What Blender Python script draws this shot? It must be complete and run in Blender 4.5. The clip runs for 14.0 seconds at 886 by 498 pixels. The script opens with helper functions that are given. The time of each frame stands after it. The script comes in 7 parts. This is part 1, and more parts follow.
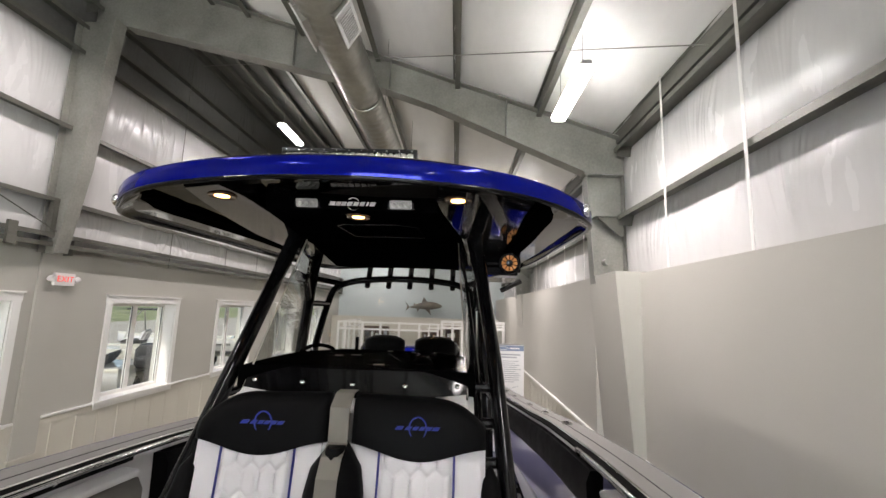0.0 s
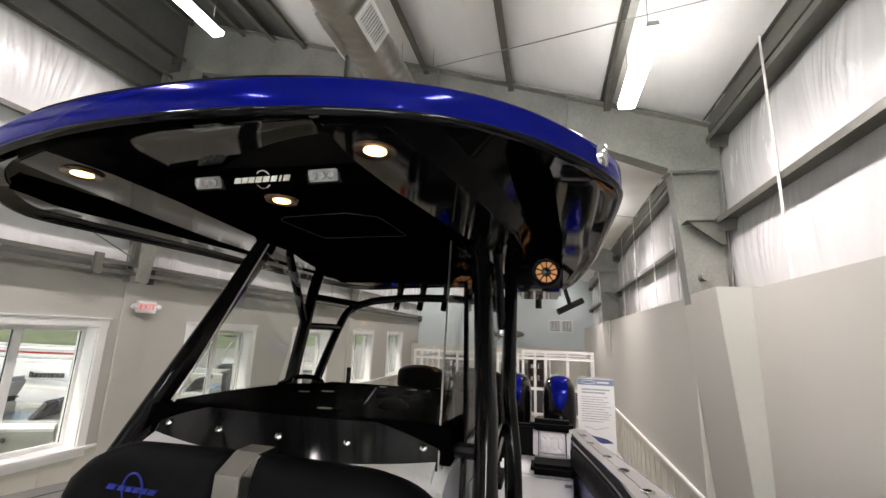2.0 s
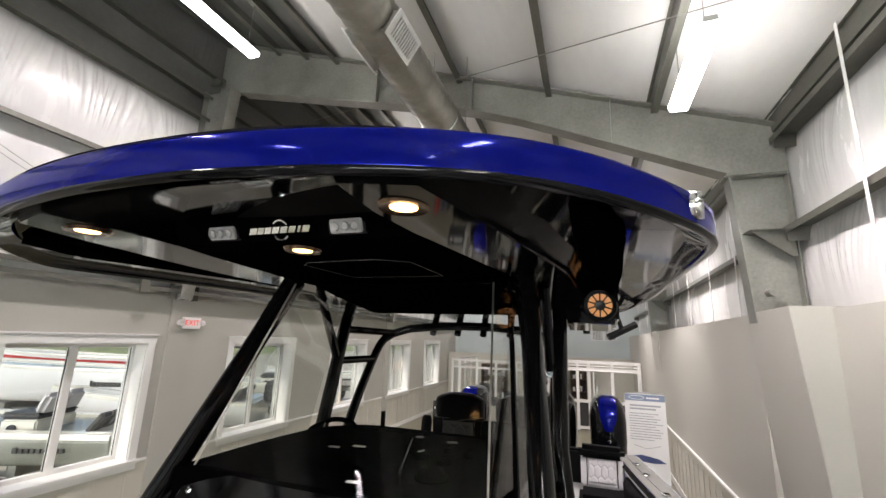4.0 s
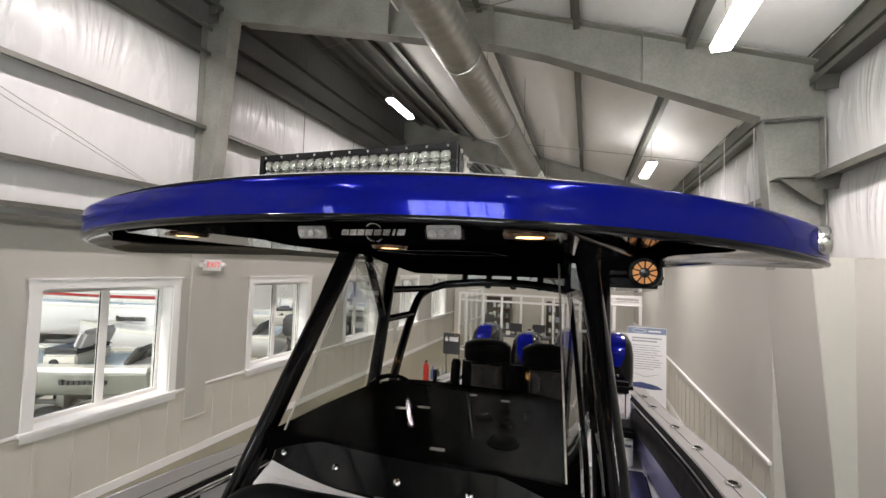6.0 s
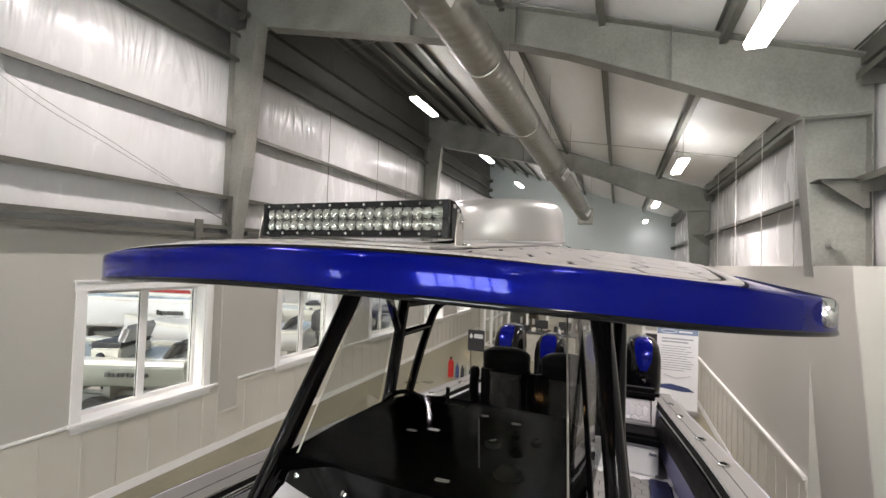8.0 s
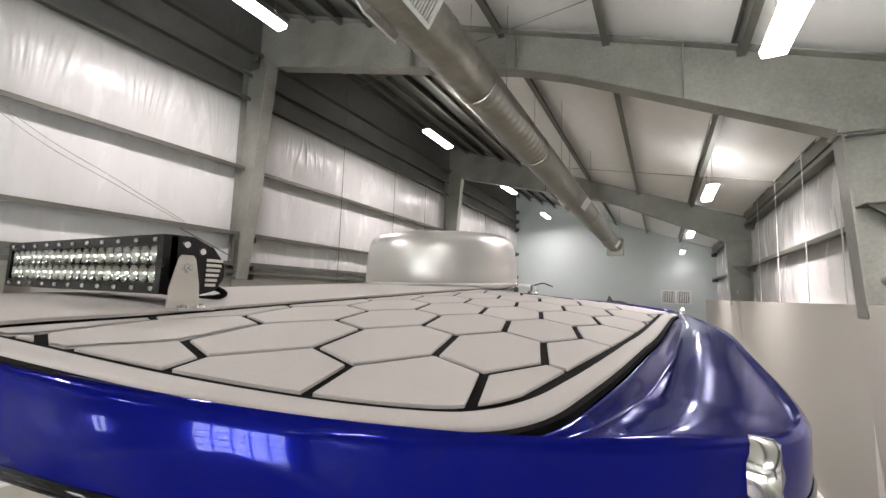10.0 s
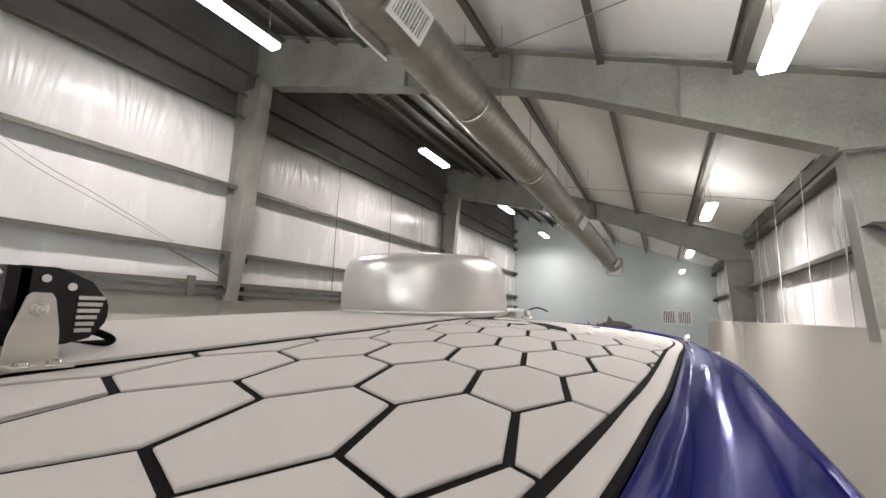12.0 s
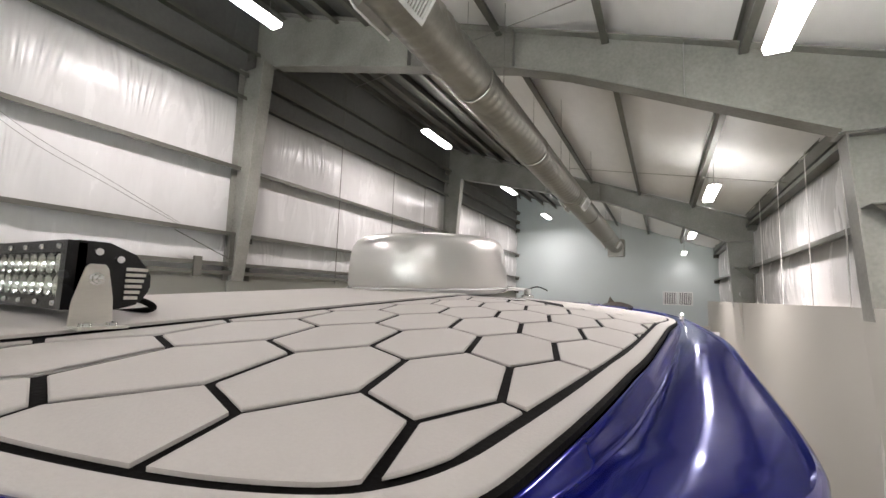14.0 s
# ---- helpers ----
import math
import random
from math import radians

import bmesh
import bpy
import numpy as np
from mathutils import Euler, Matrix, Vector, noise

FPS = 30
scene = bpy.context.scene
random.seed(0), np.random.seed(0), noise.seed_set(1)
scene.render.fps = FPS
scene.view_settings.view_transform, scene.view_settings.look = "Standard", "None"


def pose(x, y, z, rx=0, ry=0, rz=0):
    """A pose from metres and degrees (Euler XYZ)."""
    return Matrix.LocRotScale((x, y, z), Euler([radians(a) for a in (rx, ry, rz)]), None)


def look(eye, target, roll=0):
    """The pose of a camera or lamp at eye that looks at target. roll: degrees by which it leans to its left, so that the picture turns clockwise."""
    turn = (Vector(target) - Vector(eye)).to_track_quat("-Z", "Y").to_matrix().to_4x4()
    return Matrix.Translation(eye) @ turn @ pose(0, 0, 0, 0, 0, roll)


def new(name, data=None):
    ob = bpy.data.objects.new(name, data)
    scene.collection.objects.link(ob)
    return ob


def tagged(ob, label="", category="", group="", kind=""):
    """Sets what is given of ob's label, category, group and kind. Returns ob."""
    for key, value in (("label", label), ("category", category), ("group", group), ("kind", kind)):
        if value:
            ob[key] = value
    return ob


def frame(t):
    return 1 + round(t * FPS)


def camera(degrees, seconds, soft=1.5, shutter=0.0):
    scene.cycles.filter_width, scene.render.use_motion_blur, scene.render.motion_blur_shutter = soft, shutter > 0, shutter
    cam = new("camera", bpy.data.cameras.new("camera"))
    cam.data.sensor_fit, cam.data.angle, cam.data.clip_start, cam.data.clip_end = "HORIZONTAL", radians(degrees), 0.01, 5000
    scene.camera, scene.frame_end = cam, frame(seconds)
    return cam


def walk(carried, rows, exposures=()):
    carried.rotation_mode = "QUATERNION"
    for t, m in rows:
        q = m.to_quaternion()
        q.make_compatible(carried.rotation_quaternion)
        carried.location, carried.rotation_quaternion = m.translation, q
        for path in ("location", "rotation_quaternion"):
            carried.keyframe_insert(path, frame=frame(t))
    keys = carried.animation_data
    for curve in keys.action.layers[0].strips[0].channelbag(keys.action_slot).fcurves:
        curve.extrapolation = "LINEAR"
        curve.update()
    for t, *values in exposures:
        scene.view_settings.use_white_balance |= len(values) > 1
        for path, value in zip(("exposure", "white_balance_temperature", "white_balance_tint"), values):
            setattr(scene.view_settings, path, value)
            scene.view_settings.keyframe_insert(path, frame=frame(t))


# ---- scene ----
cam = camera(93.8, 14.0)
PATH = [
    (0, (0.457, 0.651, 2.861), (0.388, 2.629, 3.151), 1.8),
    (0.5, (0.604, 0.818, 2.813), (0.364, 2.78, 3.113), 1.8),
    (1, (0.737, 1.026, 2.82), (0.386, 2.968, 3.139), 1.9),
    (1.5, (0.844, 1.195, 2.834), (0.413, 3.114, 3.197), 1.9),
    (2, (0.841, 1.33, 2.848), (0.358, 3.227, 3.257), 2.0),
    (2.5, (0.784, 1.47, 2.854), (0.263, 3.343, 3.327), 2.0),
    (5, (0.775, 1.478, 3.170), (0.078, 3.331, 3.453), 1.8),
    (5.5, (0.666, 1.399, 3.206), (-0.018, 3.271, 3.377), 1.8),
    (6, (0.561, 1.346, 3.199), (-0.095, 3.233, 3.295), 1.8),
    (6.5, (0.542, 1.307, 3.232), (-0.101, 3.2, 3.287), 1.9),
    (7, (0.577, 1.336, 3.326), (-0.081, 3.224, 3.369), 1.9),
    (7.5, (0.594, 1.341, 3.335), (-0.111, 3.212, 3.38), 1.9),
    (8, (0.632, 1.362, 3.344), (-0.146, 3.203, 3.398), 1.9),
    (8.5, (0.7, 1.426, 3.351), (-0.154, 3.233, 3.431), 1.8),
    (9, (0.842, 1.584, 3.371), (-0.073, 3.359, 3.489), 1.9),
    (11.5, (0.919, 2.045, 3.442), (-0.002, 3.797, 3.729), 1.9),
    (12, (0.892, 2.026, 3.444), (-0.03, 3.776, 3.739), 1.8),
    (12.5, (0.905, 2.018, 3.441), (-0.02, 3.766, 3.738), 1.8),
    (13, (0.897, 2.001, 3.438), (-0.029, 3.75, 3.728), 1.9),
    (13.5, (0.884, 1.991, 3.429), (-0.045, 3.743, 3.69), 2.0),
    (14, (0.918, 1.972, 3.43), (-0.017, 3.728, 3.636), 1.9),
]
walk(cam, [(t, look(eye, target, roll)) for t, eye, target, roll in PATH])

# ---- world, sun, exposure ----
world = bpy.data.worlds.new("sky")
scene.world = world
world.use_nodes = True
wn = world.node_tree.nodes
sky = wn.new("ShaderNodeTexSky")
sky.sky_type = "NISHITA"
sky.sun_disc = False
sky.sun_elevation, sky.sun_rotation = radians(51), radians(-158)
wn["Background"].inputs["Strength"].default_value = 0.05
world.node_tree.links.new(sky.outputs[0], wn["Background"].inputs["Color"])
sun = new("sun", bpy.data.lights.new("sun", "SUN"))
sun.data.energy, sun.data.angle, sun.data.color = 1.3, radians(10), (1.0, 0.93, 0.82)
sun.matrix_world = look((-6, -15, 20), (0, 0, 0))
scene.view_settings.exposure = 1.46

LAMP_POWER = 55.0
DIFFUSER_GLOW = 12.0


# ---- materials ----
def mat(name, color, rough=0.5, metal=0.0, vary=0.08, scale=3.0, fine=60.0, bump=0.08, rvary=0.1, coat=0.0, sheen=0.0, stretch=(1, 1, 1), random_vary=0.0, spec=0.5, tint=None):
    m = bpy.data.materials.new(name)
    m.use_nodes = True
    nt = m.node_tree
    n, l = nt.nodes, nt.links
    b = n["Principled BSDF"]
    b.inputs["Metallic"].default_value = metal
    b.inputs["Coat Weight"].default_value = coat
    b.inputs["Coat Roughness"].default_value = 0.04
    b.inputs["Sheen Weight"].default_value = sheen
    b.inputs["Specular IOR Level"].default_value = spec
    if tint:
        b.inputs["Specular Tint"].default_value = (*tint, 1)
    tc = n.new("ShaderNodeTexCoord")
    mp = n.new("ShaderNodeMapping")
    mp.inputs["Scale"].default_value = stretch
    l.new(tc.outputs["Object"], mp.inputs["Vector"])
    big, small = n.new("ShaderNodeTexNoise"), n.new("ShaderNodeTexNoise")
    big.inputs["Scale"].default_value, big.inputs["Detail"].default_value = scale, 4
    small.inputs["Scale"].default_value, small.inputs["Detail"].default_value = fine, 3
    for t in (big, small):
        l.new(mp.outputs[0], t.inputs["Vector"])
    add = n.new("ShaderNodeMath")
    add.operation = "ADD"
    mul = n.new("ShaderNodeMath")
    mul.operation, mul.inputs[1].default_value = "MULTIPLY", 0.4
    l.new(small.outputs[0], mul.inputs[0])
    l.new(big.outputs[0], add.inputs[0])
    l.new(mul.outputs[0], add.inputs[1])
    ramp = n.new("ShaderNodeMapRange")
    ramp.inputs["From Min"].default_value, ramp.inputs["From Max"].default_value = 0.45, 0.95
    ramp.inputs["To Min"].default_value, ramp.inputs["To Max"].default_value = 1 - vary, 1 + vary
    l.new(add.outputs[0], ramp.inputs["Value"])
    hsv = n.new("ShaderNodeHueSaturation")
    hsv.inputs["Color"].default_value = (*color, 1)
    val = ramp.outputs[0]
    if random_vary:
        info = n.new("ShaderNodeObjectInfo")
        rr = n.new("ShaderNodeMapRange")
        rr.inputs["To Min"].default_value, rr.inputs["To Max"].default_value = 1 - random_vary, 1 + random_vary
        l.new(info.outputs["Random"], rr.inputs["Value"])
        mm = n.new("ShaderNodeMath")
        mm.operation = "MULTIPLY"
        l.new(val, mm.inputs[0])
        l.new(rr.outputs[0], mm.inputs[1])
        val = mm.outputs[0]
    l.new(val, hsv.inputs["Value"])
    l.new(hsv.outputs[0], b.inputs["Base Color"])
    rm = n.new("ShaderNodeMapRange")
    rm.inputs["From Min"].default_value, rm.inputs["From Max"].default_value = 0.3, 0.7
    rm.inputs["To Min"].default_value = max(0.02, rough - rvary * rough)
    rm.inputs["To Max"].default_value = min(1, rough + rvary * rough)
    l.new(big.outputs[0], rm.inputs["Value"])
    l.new(rm.outputs[0], b.inputs["Roughness"])
    if bump:
        bp = n.new("ShaderNodeBump")
        bp.inputs["Strength"].default_value, bp.inputs["Distance"].default_value = bump, 0.01
        l.new(add.outputs[0], bp.inputs["Height"])
        l.new(bp.outputs[0], b.inputs["Normal"])
    return m


def glow(name, color, strength):
    m = bpy.data.materials.new(name)
    m.use_nodes = True
    b = m.node_tree.nodes["Principled BSDF"]
    b.inputs["Base Color"].default_value = (*color, 1)
    b.inputs["Emission Color"].default_value = (*color, 1)
    b.inputs["Emission Strength"].default_value = strength
    return m


def glassy(name, tint=(1, 1, 1), rough=0.0, ior=1.1, edge=0.55):
    m = bpy.data.materials.new(name)
    m.use_nodes = True
    nt = m.node_tree
    n, l = nt.nodes, nt.links
    n.remove(n["Principled BSDF"])
    out = n["Material Output"]
    tr, gl, mix, fr = n.new("ShaderNodeBsdfTransparent"), n.new("ShaderNodeBsdfGlossy"), n.new("ShaderNodeMixShader"), n.new("ShaderNodeLayerWeight")
    tr.inputs[0].default_value = (*tint, 1)
    gl.inputs["Roughness"].default_value = rough
    fr.inputs[0].default_value = 0.5
    pw, ml = n.new("ShaderNodeMath"), n.new("ShaderNodeMath")
    pw.operation, ml.operation = "POWER", "MULTIPLY_ADD"
    pw.inputs[1].default_value = 5.0
    ml.inputs[1].default_value, ml.inputs[2].default_value = edge, ((ior - 1) / (ior + 1)) ** 2 * 2
    l.new(fr.outputs["Facing"], pw.inputs[0])
    l.new(pw.outputs[0], ml.inputs[0])
    l.new(ml.outputs[0], mix.inputs[0])
    l.new(tr.outputs[0], mix.inputs[1])
    l.new(gl.outputs[0], mix.inputs[2])
    l.new(mix.outputs[0], out.inputs[0])
    return m


M = dict(
    floor=mat("polished_concrete", (0.175, 0.160, 0.105), 0.30, vary=0.22, scale=0.8, fine=14, bump=0.03),
    drywall=mat("grey_drywall_paint", (0.42, 0.407, 0.362), 0.6, vary=0.04, scale=0.7, fine=120, bump=0.05),
    white=mat("white_trim_paint", (0.74, 0.73, 0.70), 0.4, vary=0.03, scale=2, fine=90, bump=0.03),
    panel=mat("white_wainscot_paint", (0.52, 0.495, 0.425), 0.45, vary=0.04, scale=1.2, fine=60, bump=0.04),
    vinyl=mat("white_vinyl_insulation", (0.64, 0.632, 0.62), 0.26, vary=0.05, scale=1.3, fine=7, bump=0.07, stretch=(1, 2, 0.6)),
    roofvinyl=mat("white_roof_insulation", (0.80, 0.79, 0.77), 0.45, vary=0.06, scale=0.8, fine=9, bump=0.2, stretch=(1, 0.4, 1)),
    steel=mat("grey_primer_steel", (0.238, 0.234, 0.208), 0.42, 0.2, vary=0.30, scale=1.6, fine=30, bump=0.06),
    girt=mat("galvanised_girt", (0.138, 0.135, 0.114), 0.40, 0.4, vary=0.25, scale=2.4, fine=40, bump=0.05, stretch=(1, .3, 1)),
    galv=mat("galvanised_duct", (0.33, 0.322, 0.285), 0.38, 0.8, vary=0.16, scale=2.5, fine=25, bump=0.1),
    # dark grey for the high roof side and the wall below its eave
    deck=mat("dark_high_side", (0.122, 0.121, 0.112), 0.6, vary=0.2, scale=1.0, fine=14, bump=0.1),
    bluewall=mat("pale_blue_grey_paint", (0.50, 0.55, 0.545), 0.6, vary=0.03, scale=0.6, fine=80, bump=0.04),
    blue=mat("metallic_blue_gelcoat", (0.0025, 0.0052, 0.138), 0.13, 0.28, vary=0.10, scale=3, fine=350, bump=0.0, coat=0.24, spec=0.08, tint=(0.05, 0.06, 0.7)),
    gloss=mat("gloss_black_gelcoat", (0.004, 0.004, 0.0045), 0.06, 0.0, vary=0.1, scale=4, fine=60, bump=0.002, spec=0.26),
    blackbox=mat("satin_black_gelcoat", (0.0012, 0.0012, 0.0013), 0.4, 0.0, vary=0.1, scale=4, fine=60, bump=0.01, spec=0.0),
    black=mat("black_powder_coat", (0.006, 0.006, 0.0065), 0.25, 0.0, vary=0.2, scale=5, fine=150, bump=0.02, spec=0.35),
    dash=mat("satin_black_dash", (0.0015, 0.0015, 0.0016), 0.34, 0.0, vary=0.2, scale=5, fine=220, bump=0.006, spec=0.0),
    satin=mat("black_vinyl_upholstery", (0.0045, 0.0045, 0.0048), 0.5, 0.0, vary=0.15, scale=6, fine=260, bump=0.12, spec=0.05),
    rubber=mat("black_foam_base", (0.006, 0.0055, 0.005), 0.9, vary=0.2, scale=8, fine=200, bump=0.2, spec=0.08),
    foam=mat("light_grey_eva_foam", (0.45, 0.428, 0.40), 0.72, vary=0.06, scale=3, fine=320, bump=0.12, random_vary=0.03),
    greypad=mat("grey_eva_foam", (0.20, 0.193, 0.18), 0.7, vary=0.08, scale=5, fine=260, bump=0.12),
    gel=mat("white_gelcoat", (0.80, 0.80, 0.79), 0.12, vary=0.03, scale=2, fine=60, bump=0.0, coat=0.7),
    cushion=mat("pale_grey_marine_vinyl", (0.62, 0.60, 0.61), 0.5, vary=0.05, scale=6, fine=240, bump=0.1),
    seatgrey=mat("mid_grey_marine_vinyl", (0.045, 0.043, 0.040), 0.5, vary=0.06, scale=6, fine=240, bump=0.1),
    strap=mat("olive_grey_webbing", (0.17, 0.16, 0.135), 0.75, vary=0.12, scale=8, fine=500, bump=0.2),
    piping=mat("dark_blue_piping", (0.02, 0.02, 0.16), 0.4, vary=0.1, bump=0.0),
    bluethread=mat("blue_embroidery", (0.010, 0.022, 0.24), 0.6, vary=0.2, fine=400, bump=0.2),
    chrome=mat("polished_stainless", (0.72, 0.72, 0.70), 0.12, 1.0, vary=0.05, bump=0.0),
    brushed=mat("brushed_stainless", (0.60, 0.58, 0.53), 0.38, 1.0, vary=0.08, scale=6, fine=120, bump=0.03, stretch=(1, 1, 8)),
    radome=mat("silver_grey_radome_paint", (0.60, 0.585, 0.56), 0.33, 0.7, vary=0.03, scale=3, fine=200, bump=0.0, coat=0.05),
    bronze=mat("dark_bronze_bezel", (0.16, 0.10, 0.06), 0.25, 0.8, vary=0.1, scale=20, fine=100, bump=0.0),
    ledlens=mat("clear_reflector_lens", (0.5, 0.49, 0.47), 0.14, 0.0, vary=0.3, scale=60, fine=300, bump=0.35, spec=0.9),
    silver=mat("silver_plastic", (0.42, 0.41, 0.395), 0.3, 0.6, vary=0.1, scale=20, fine=200, bump=0.1),
    copper=mat("orange_speaker_cone", (0.75, 0.27, 0.07), 0.35, 0.5, vary=0.15, scale=20, fine=100, bump=0.05),
    litcone=glow("lit_orange_cone", (0.55, 0.22, 0.06), 0.16),
    red=mat("red_paint", (0.45, 0.02, 0.015), 0.3, vary=0.1, bump=0.0),
    signface=mat("white_sign_plastic", (0.80, 0.78, 0.76), 0.4, vary=0.03, bump=0.0),
    exitred=glow("exit_letter_red", (0.80, 0.07, 0.06), 0.33),
    paper=mat("printed_banner", (0.78, 0.78, 0.78), 0.5, vary=0.03, bump=0.02),
    ink=mat("grey_print", (0.36, 0.37, 0.40), 0.6, vary=0.1, bump=0.0),
    inkblue=mat("navy_print", (0.05, 0.07, 0.18), 0.6, vary=0.1, bump=0.0),
    brown=mat("dark_wood", (0.09, 0.06, 0.035), 0.5, vary=0.3, scale=4, fine=40, bump=0.1, stretch=(1, 1, 6)),
    olive=mat("olive_grey_gelcoat", (0.30, 0.31, 0.27), 0.25, vary=0.05, scale=2, bump=0.0, coat=0.4),
    cream=mat("cream_gelcoat", (0.72, 0.70, 0.62), 0.25, vary=0.04, scale=2, bump=0.0, coat=0.4),
    tyre=mat("tyre_rubber", (0.02, 0.02, 0.02), 0.8, vary=0.2, fine=80, bump=0.2),
    gravel=mat("pale_gravel_yard", (0.42, 0.39, 0.33), 0.9, vary=0.2, scale=0.6, fine=12, bump=0.3),
    grass=mat("lawn_grass", (0.24, 0.27, 0.13), 0.9, vary=0.35, scale=0.5, fine=20, bump=0.5),
    leaf=mat("tree_leaves", (0.07, 0.11, 0.035), 0.8, vary=0.4, scale=1.5, fine=15, bump=0.3),
    bark=mat("tree_bark", (0.10, 0.075, 0.05), 0.9, vary=0.3, fine=30, bump=0.5),
    carpaint=mat("white_car_paint", (0.75, 0.75, 0.74), 0.15, vary=0.02, bump=0.0, coat=0.8),
    darkglass=mat("dark_car_glass", (0.02, 0.025, 0.03), 0.05, vary=0.1, bump=0.0),
    sharkgrey=mat("shark_grey_back", (0.11, 0.095, 0.075), 0.3, vary=0.5, scale=5, fine=40, bump=0.05, coat=0.5),
    # white liner with the blue bounced light tinted into its colour
    liner=mat("bounce_tinted_gelcoat", (0.34, 0.34, 0.55), 0.12, vary=0.06, scale=2, fine=60, bump=0.0, coat=0.5),
    navy=mat("navy_vinyl_mat", (0.012, 0.014, 0.05), 0.4, vary=0.15, scale=5, fine=160, bump=0.06),
    cup=mat("chromed_reflector", (0.82, 0.81, 0.79), 0.10, 1.0, vary=0.08, scale=60, fine=300, bump=0.0),
    tray=mat("dull_reflector_tray", (0.22, 0.215, 0.21), 0.25, 1.0, vary=0.2, scale=40, fine=200, bump=0.05),
    brightsky=glow("bright_sky_haze", (0.93, 0.97, 1.0), 9.0),
    bowgrey=mat("olive_grey_bolster_vinyl", (0.13, 0.125, 0.108), 0.5, vary=0.08, scale=5, fine=220, bump=0.1),
    louvre=mat("white_enamel_louvre", (0.70, 0.70, 0.68), 0.35, vary=0.04, bump=0.0),
    dark=mat("dark_interior_cloth", (0.03, 0.03, 0.032), 0.6, vary=0.3, scale=4, bump=0.1),
    glass=glassy("window_glass", (0.96, 0.97, 0.96), 0.0, 1.4),
    shield=glassy("windshield_glass", (0.95, 0.96, 0.95), 0.0, 1.20, 0.3),
    sideglass=glassy("side_pane_glass", (0.93, 0.94, 0.93), 0.0, 1.3, 0.85),
    diffuser=glow("led_diffuser", (1.0, 0.985, 0.96), DIFFUSER_GLOW),
    weak_diffuser=glow("weak_led_diffuser", (1.0, 0.985, 0.96), 0.25 * DIFFUSER_GLOW),
    warm=glow("warm_dome_lens", (1.0, 0.55, 0.20), 3.5),
)


# ---- mesh builders ----
BASE = {}


class Mesh:
    def __init__(self):
        self.v, self.f = [], []

    def add(self, verts, faces):
        k = len(self.v)
        self.v += [tuple(p) for p in verts]
        self.f += [tuple(i + k for i in f) for f in faces]
        return self

    def box(self, x0, x1, y0, y1, z0, z1, m=None):
        p = [Vector((x, y, z)) for z in (z0, z1) for y in (y0, y1) for x in (x0, x1)]
        if m is not None:
            p = [m @ q for q in p]
        return self.add(p, [(0, 2, 3, 1), (4, 5, 7, 6), (0, 1, 5, 4), (2, 6, 7, 3), (0, 4, 6, 2), (1, 3, 7, 5)])

    def prism(self, pts, a, b, axis="y", m=None):
        """A polygon pulled along an axis from a to b. pts are (x, z) for y, (y, z) for x, (x, y) for z."""
        n = len(pts)
        put = {"y": lambda p, h: (p[0], h, p[1]), "x": lambda p, h: (h, p[0], p[1]), "z": lambda p, h: (p[0], p[1], h)}[axis]
        v = [Vector(put(p, h)) for h in (a, b) for p in pts]
        if m is not None:
            v = [m @ q for q in v]
        return self.add(v, [tuple(range(n))[::-1], tuple(range(n, 2 * n))] + [(i, (i + 1) % n, n + (i + 1) % n, n + i) for i in range(n)])

    def tube(self, path, r, n=12, cap=True, flat=1.0, closed=False):
        """A tube along a path; r is a number or one for each point; flat squeezes its second axis."""
        P = [Vector(p) for p in path]
        k = len(P)
        rs = r if isinstance(r, (list, tuple)) else [r] * k
        side = None
        rings = []
        for i, p in enumerate(P):
            if closed:
                d = (P[(i + 1) % k] - P[i - 1]).normalized()
            else:
                d = (P[min(i + 1, k - 1)] - P[max(i - 1, 0)]).normalized()
            if side is None:
                side = d.orthogonal().normalized() if abs(d.y) < 0.999 and abs(d.x) < 1e-6 else (d.cross(Vector((1, 0, 0))) if abs(d.x) < 0.9 else d.cross(Vector((0, 0, 1)))).normalized()
            side = (side - d * side.dot(d)).normalized()
            up = d.cross(side)
            rings.append([p + (side * math.cos(2 * math.pi * j / n) + up * flat * math.sin(2 * math.pi * j / n)) * rs[i] for j in range(n)])
        return self.loft(rings, cap, closed)

    def loft(self, rings, cap=True, closed=False, wrap=True):
        n, k = len(rings[0]), len(rings)
        f = []
        for i in range(k if closed else k - 1):
            a, b = i * n, ((i + 1) % k) * n
            for j in range(n if wrap else n - 1):
                f.append((a + j, a + (j + 1) % n, b + (j + 1) % n, b + j))
        if cap and not closed:
            f += [tuple(range(n))[::-1], tuple(range((k - 1) * n, k * n))]
        return self.add([p for ring in rings for p in ring], f)

    def lathe(self, profile, centre=(0, 0, 0), n=32, m=None, cap=True):
        """(radius, height) pairs turned round z."""
        c = Vector(centre)
        rings = [[Vector((r * math.cos(2 * math.pi * j / n), r * math.sin(2 * math.pi * j / n), h)) for j in range(n)] for r, h in profile]
        rings = [[(m @ q if m is not None else q + c) for q in ring] for ring in rings]
        return self.loft(rings, cap)

    def grid(self, fn, nu, nv):
        v = [fn(i / nu, j / nv) for j in range(nv + 1) for i in range(nu + 1)]
        return self.add(v, [(j * (nu + 1) + i, j * (nu + 1) + i + 1, (j + 1) * (nu + 1) + i + 1, (j + 1) * (nu + 1) + i) for j in range(nv) for i in range(nu)])


def thing(name, loc=(0, 0, 0), label="", category="", group=""):
    ob = new(name)
    ob.location = loc
    ob.empty_display_size = 0.1
    BASE[ob.name] = Vector(loc)
    return tagged(ob, label, category, group)


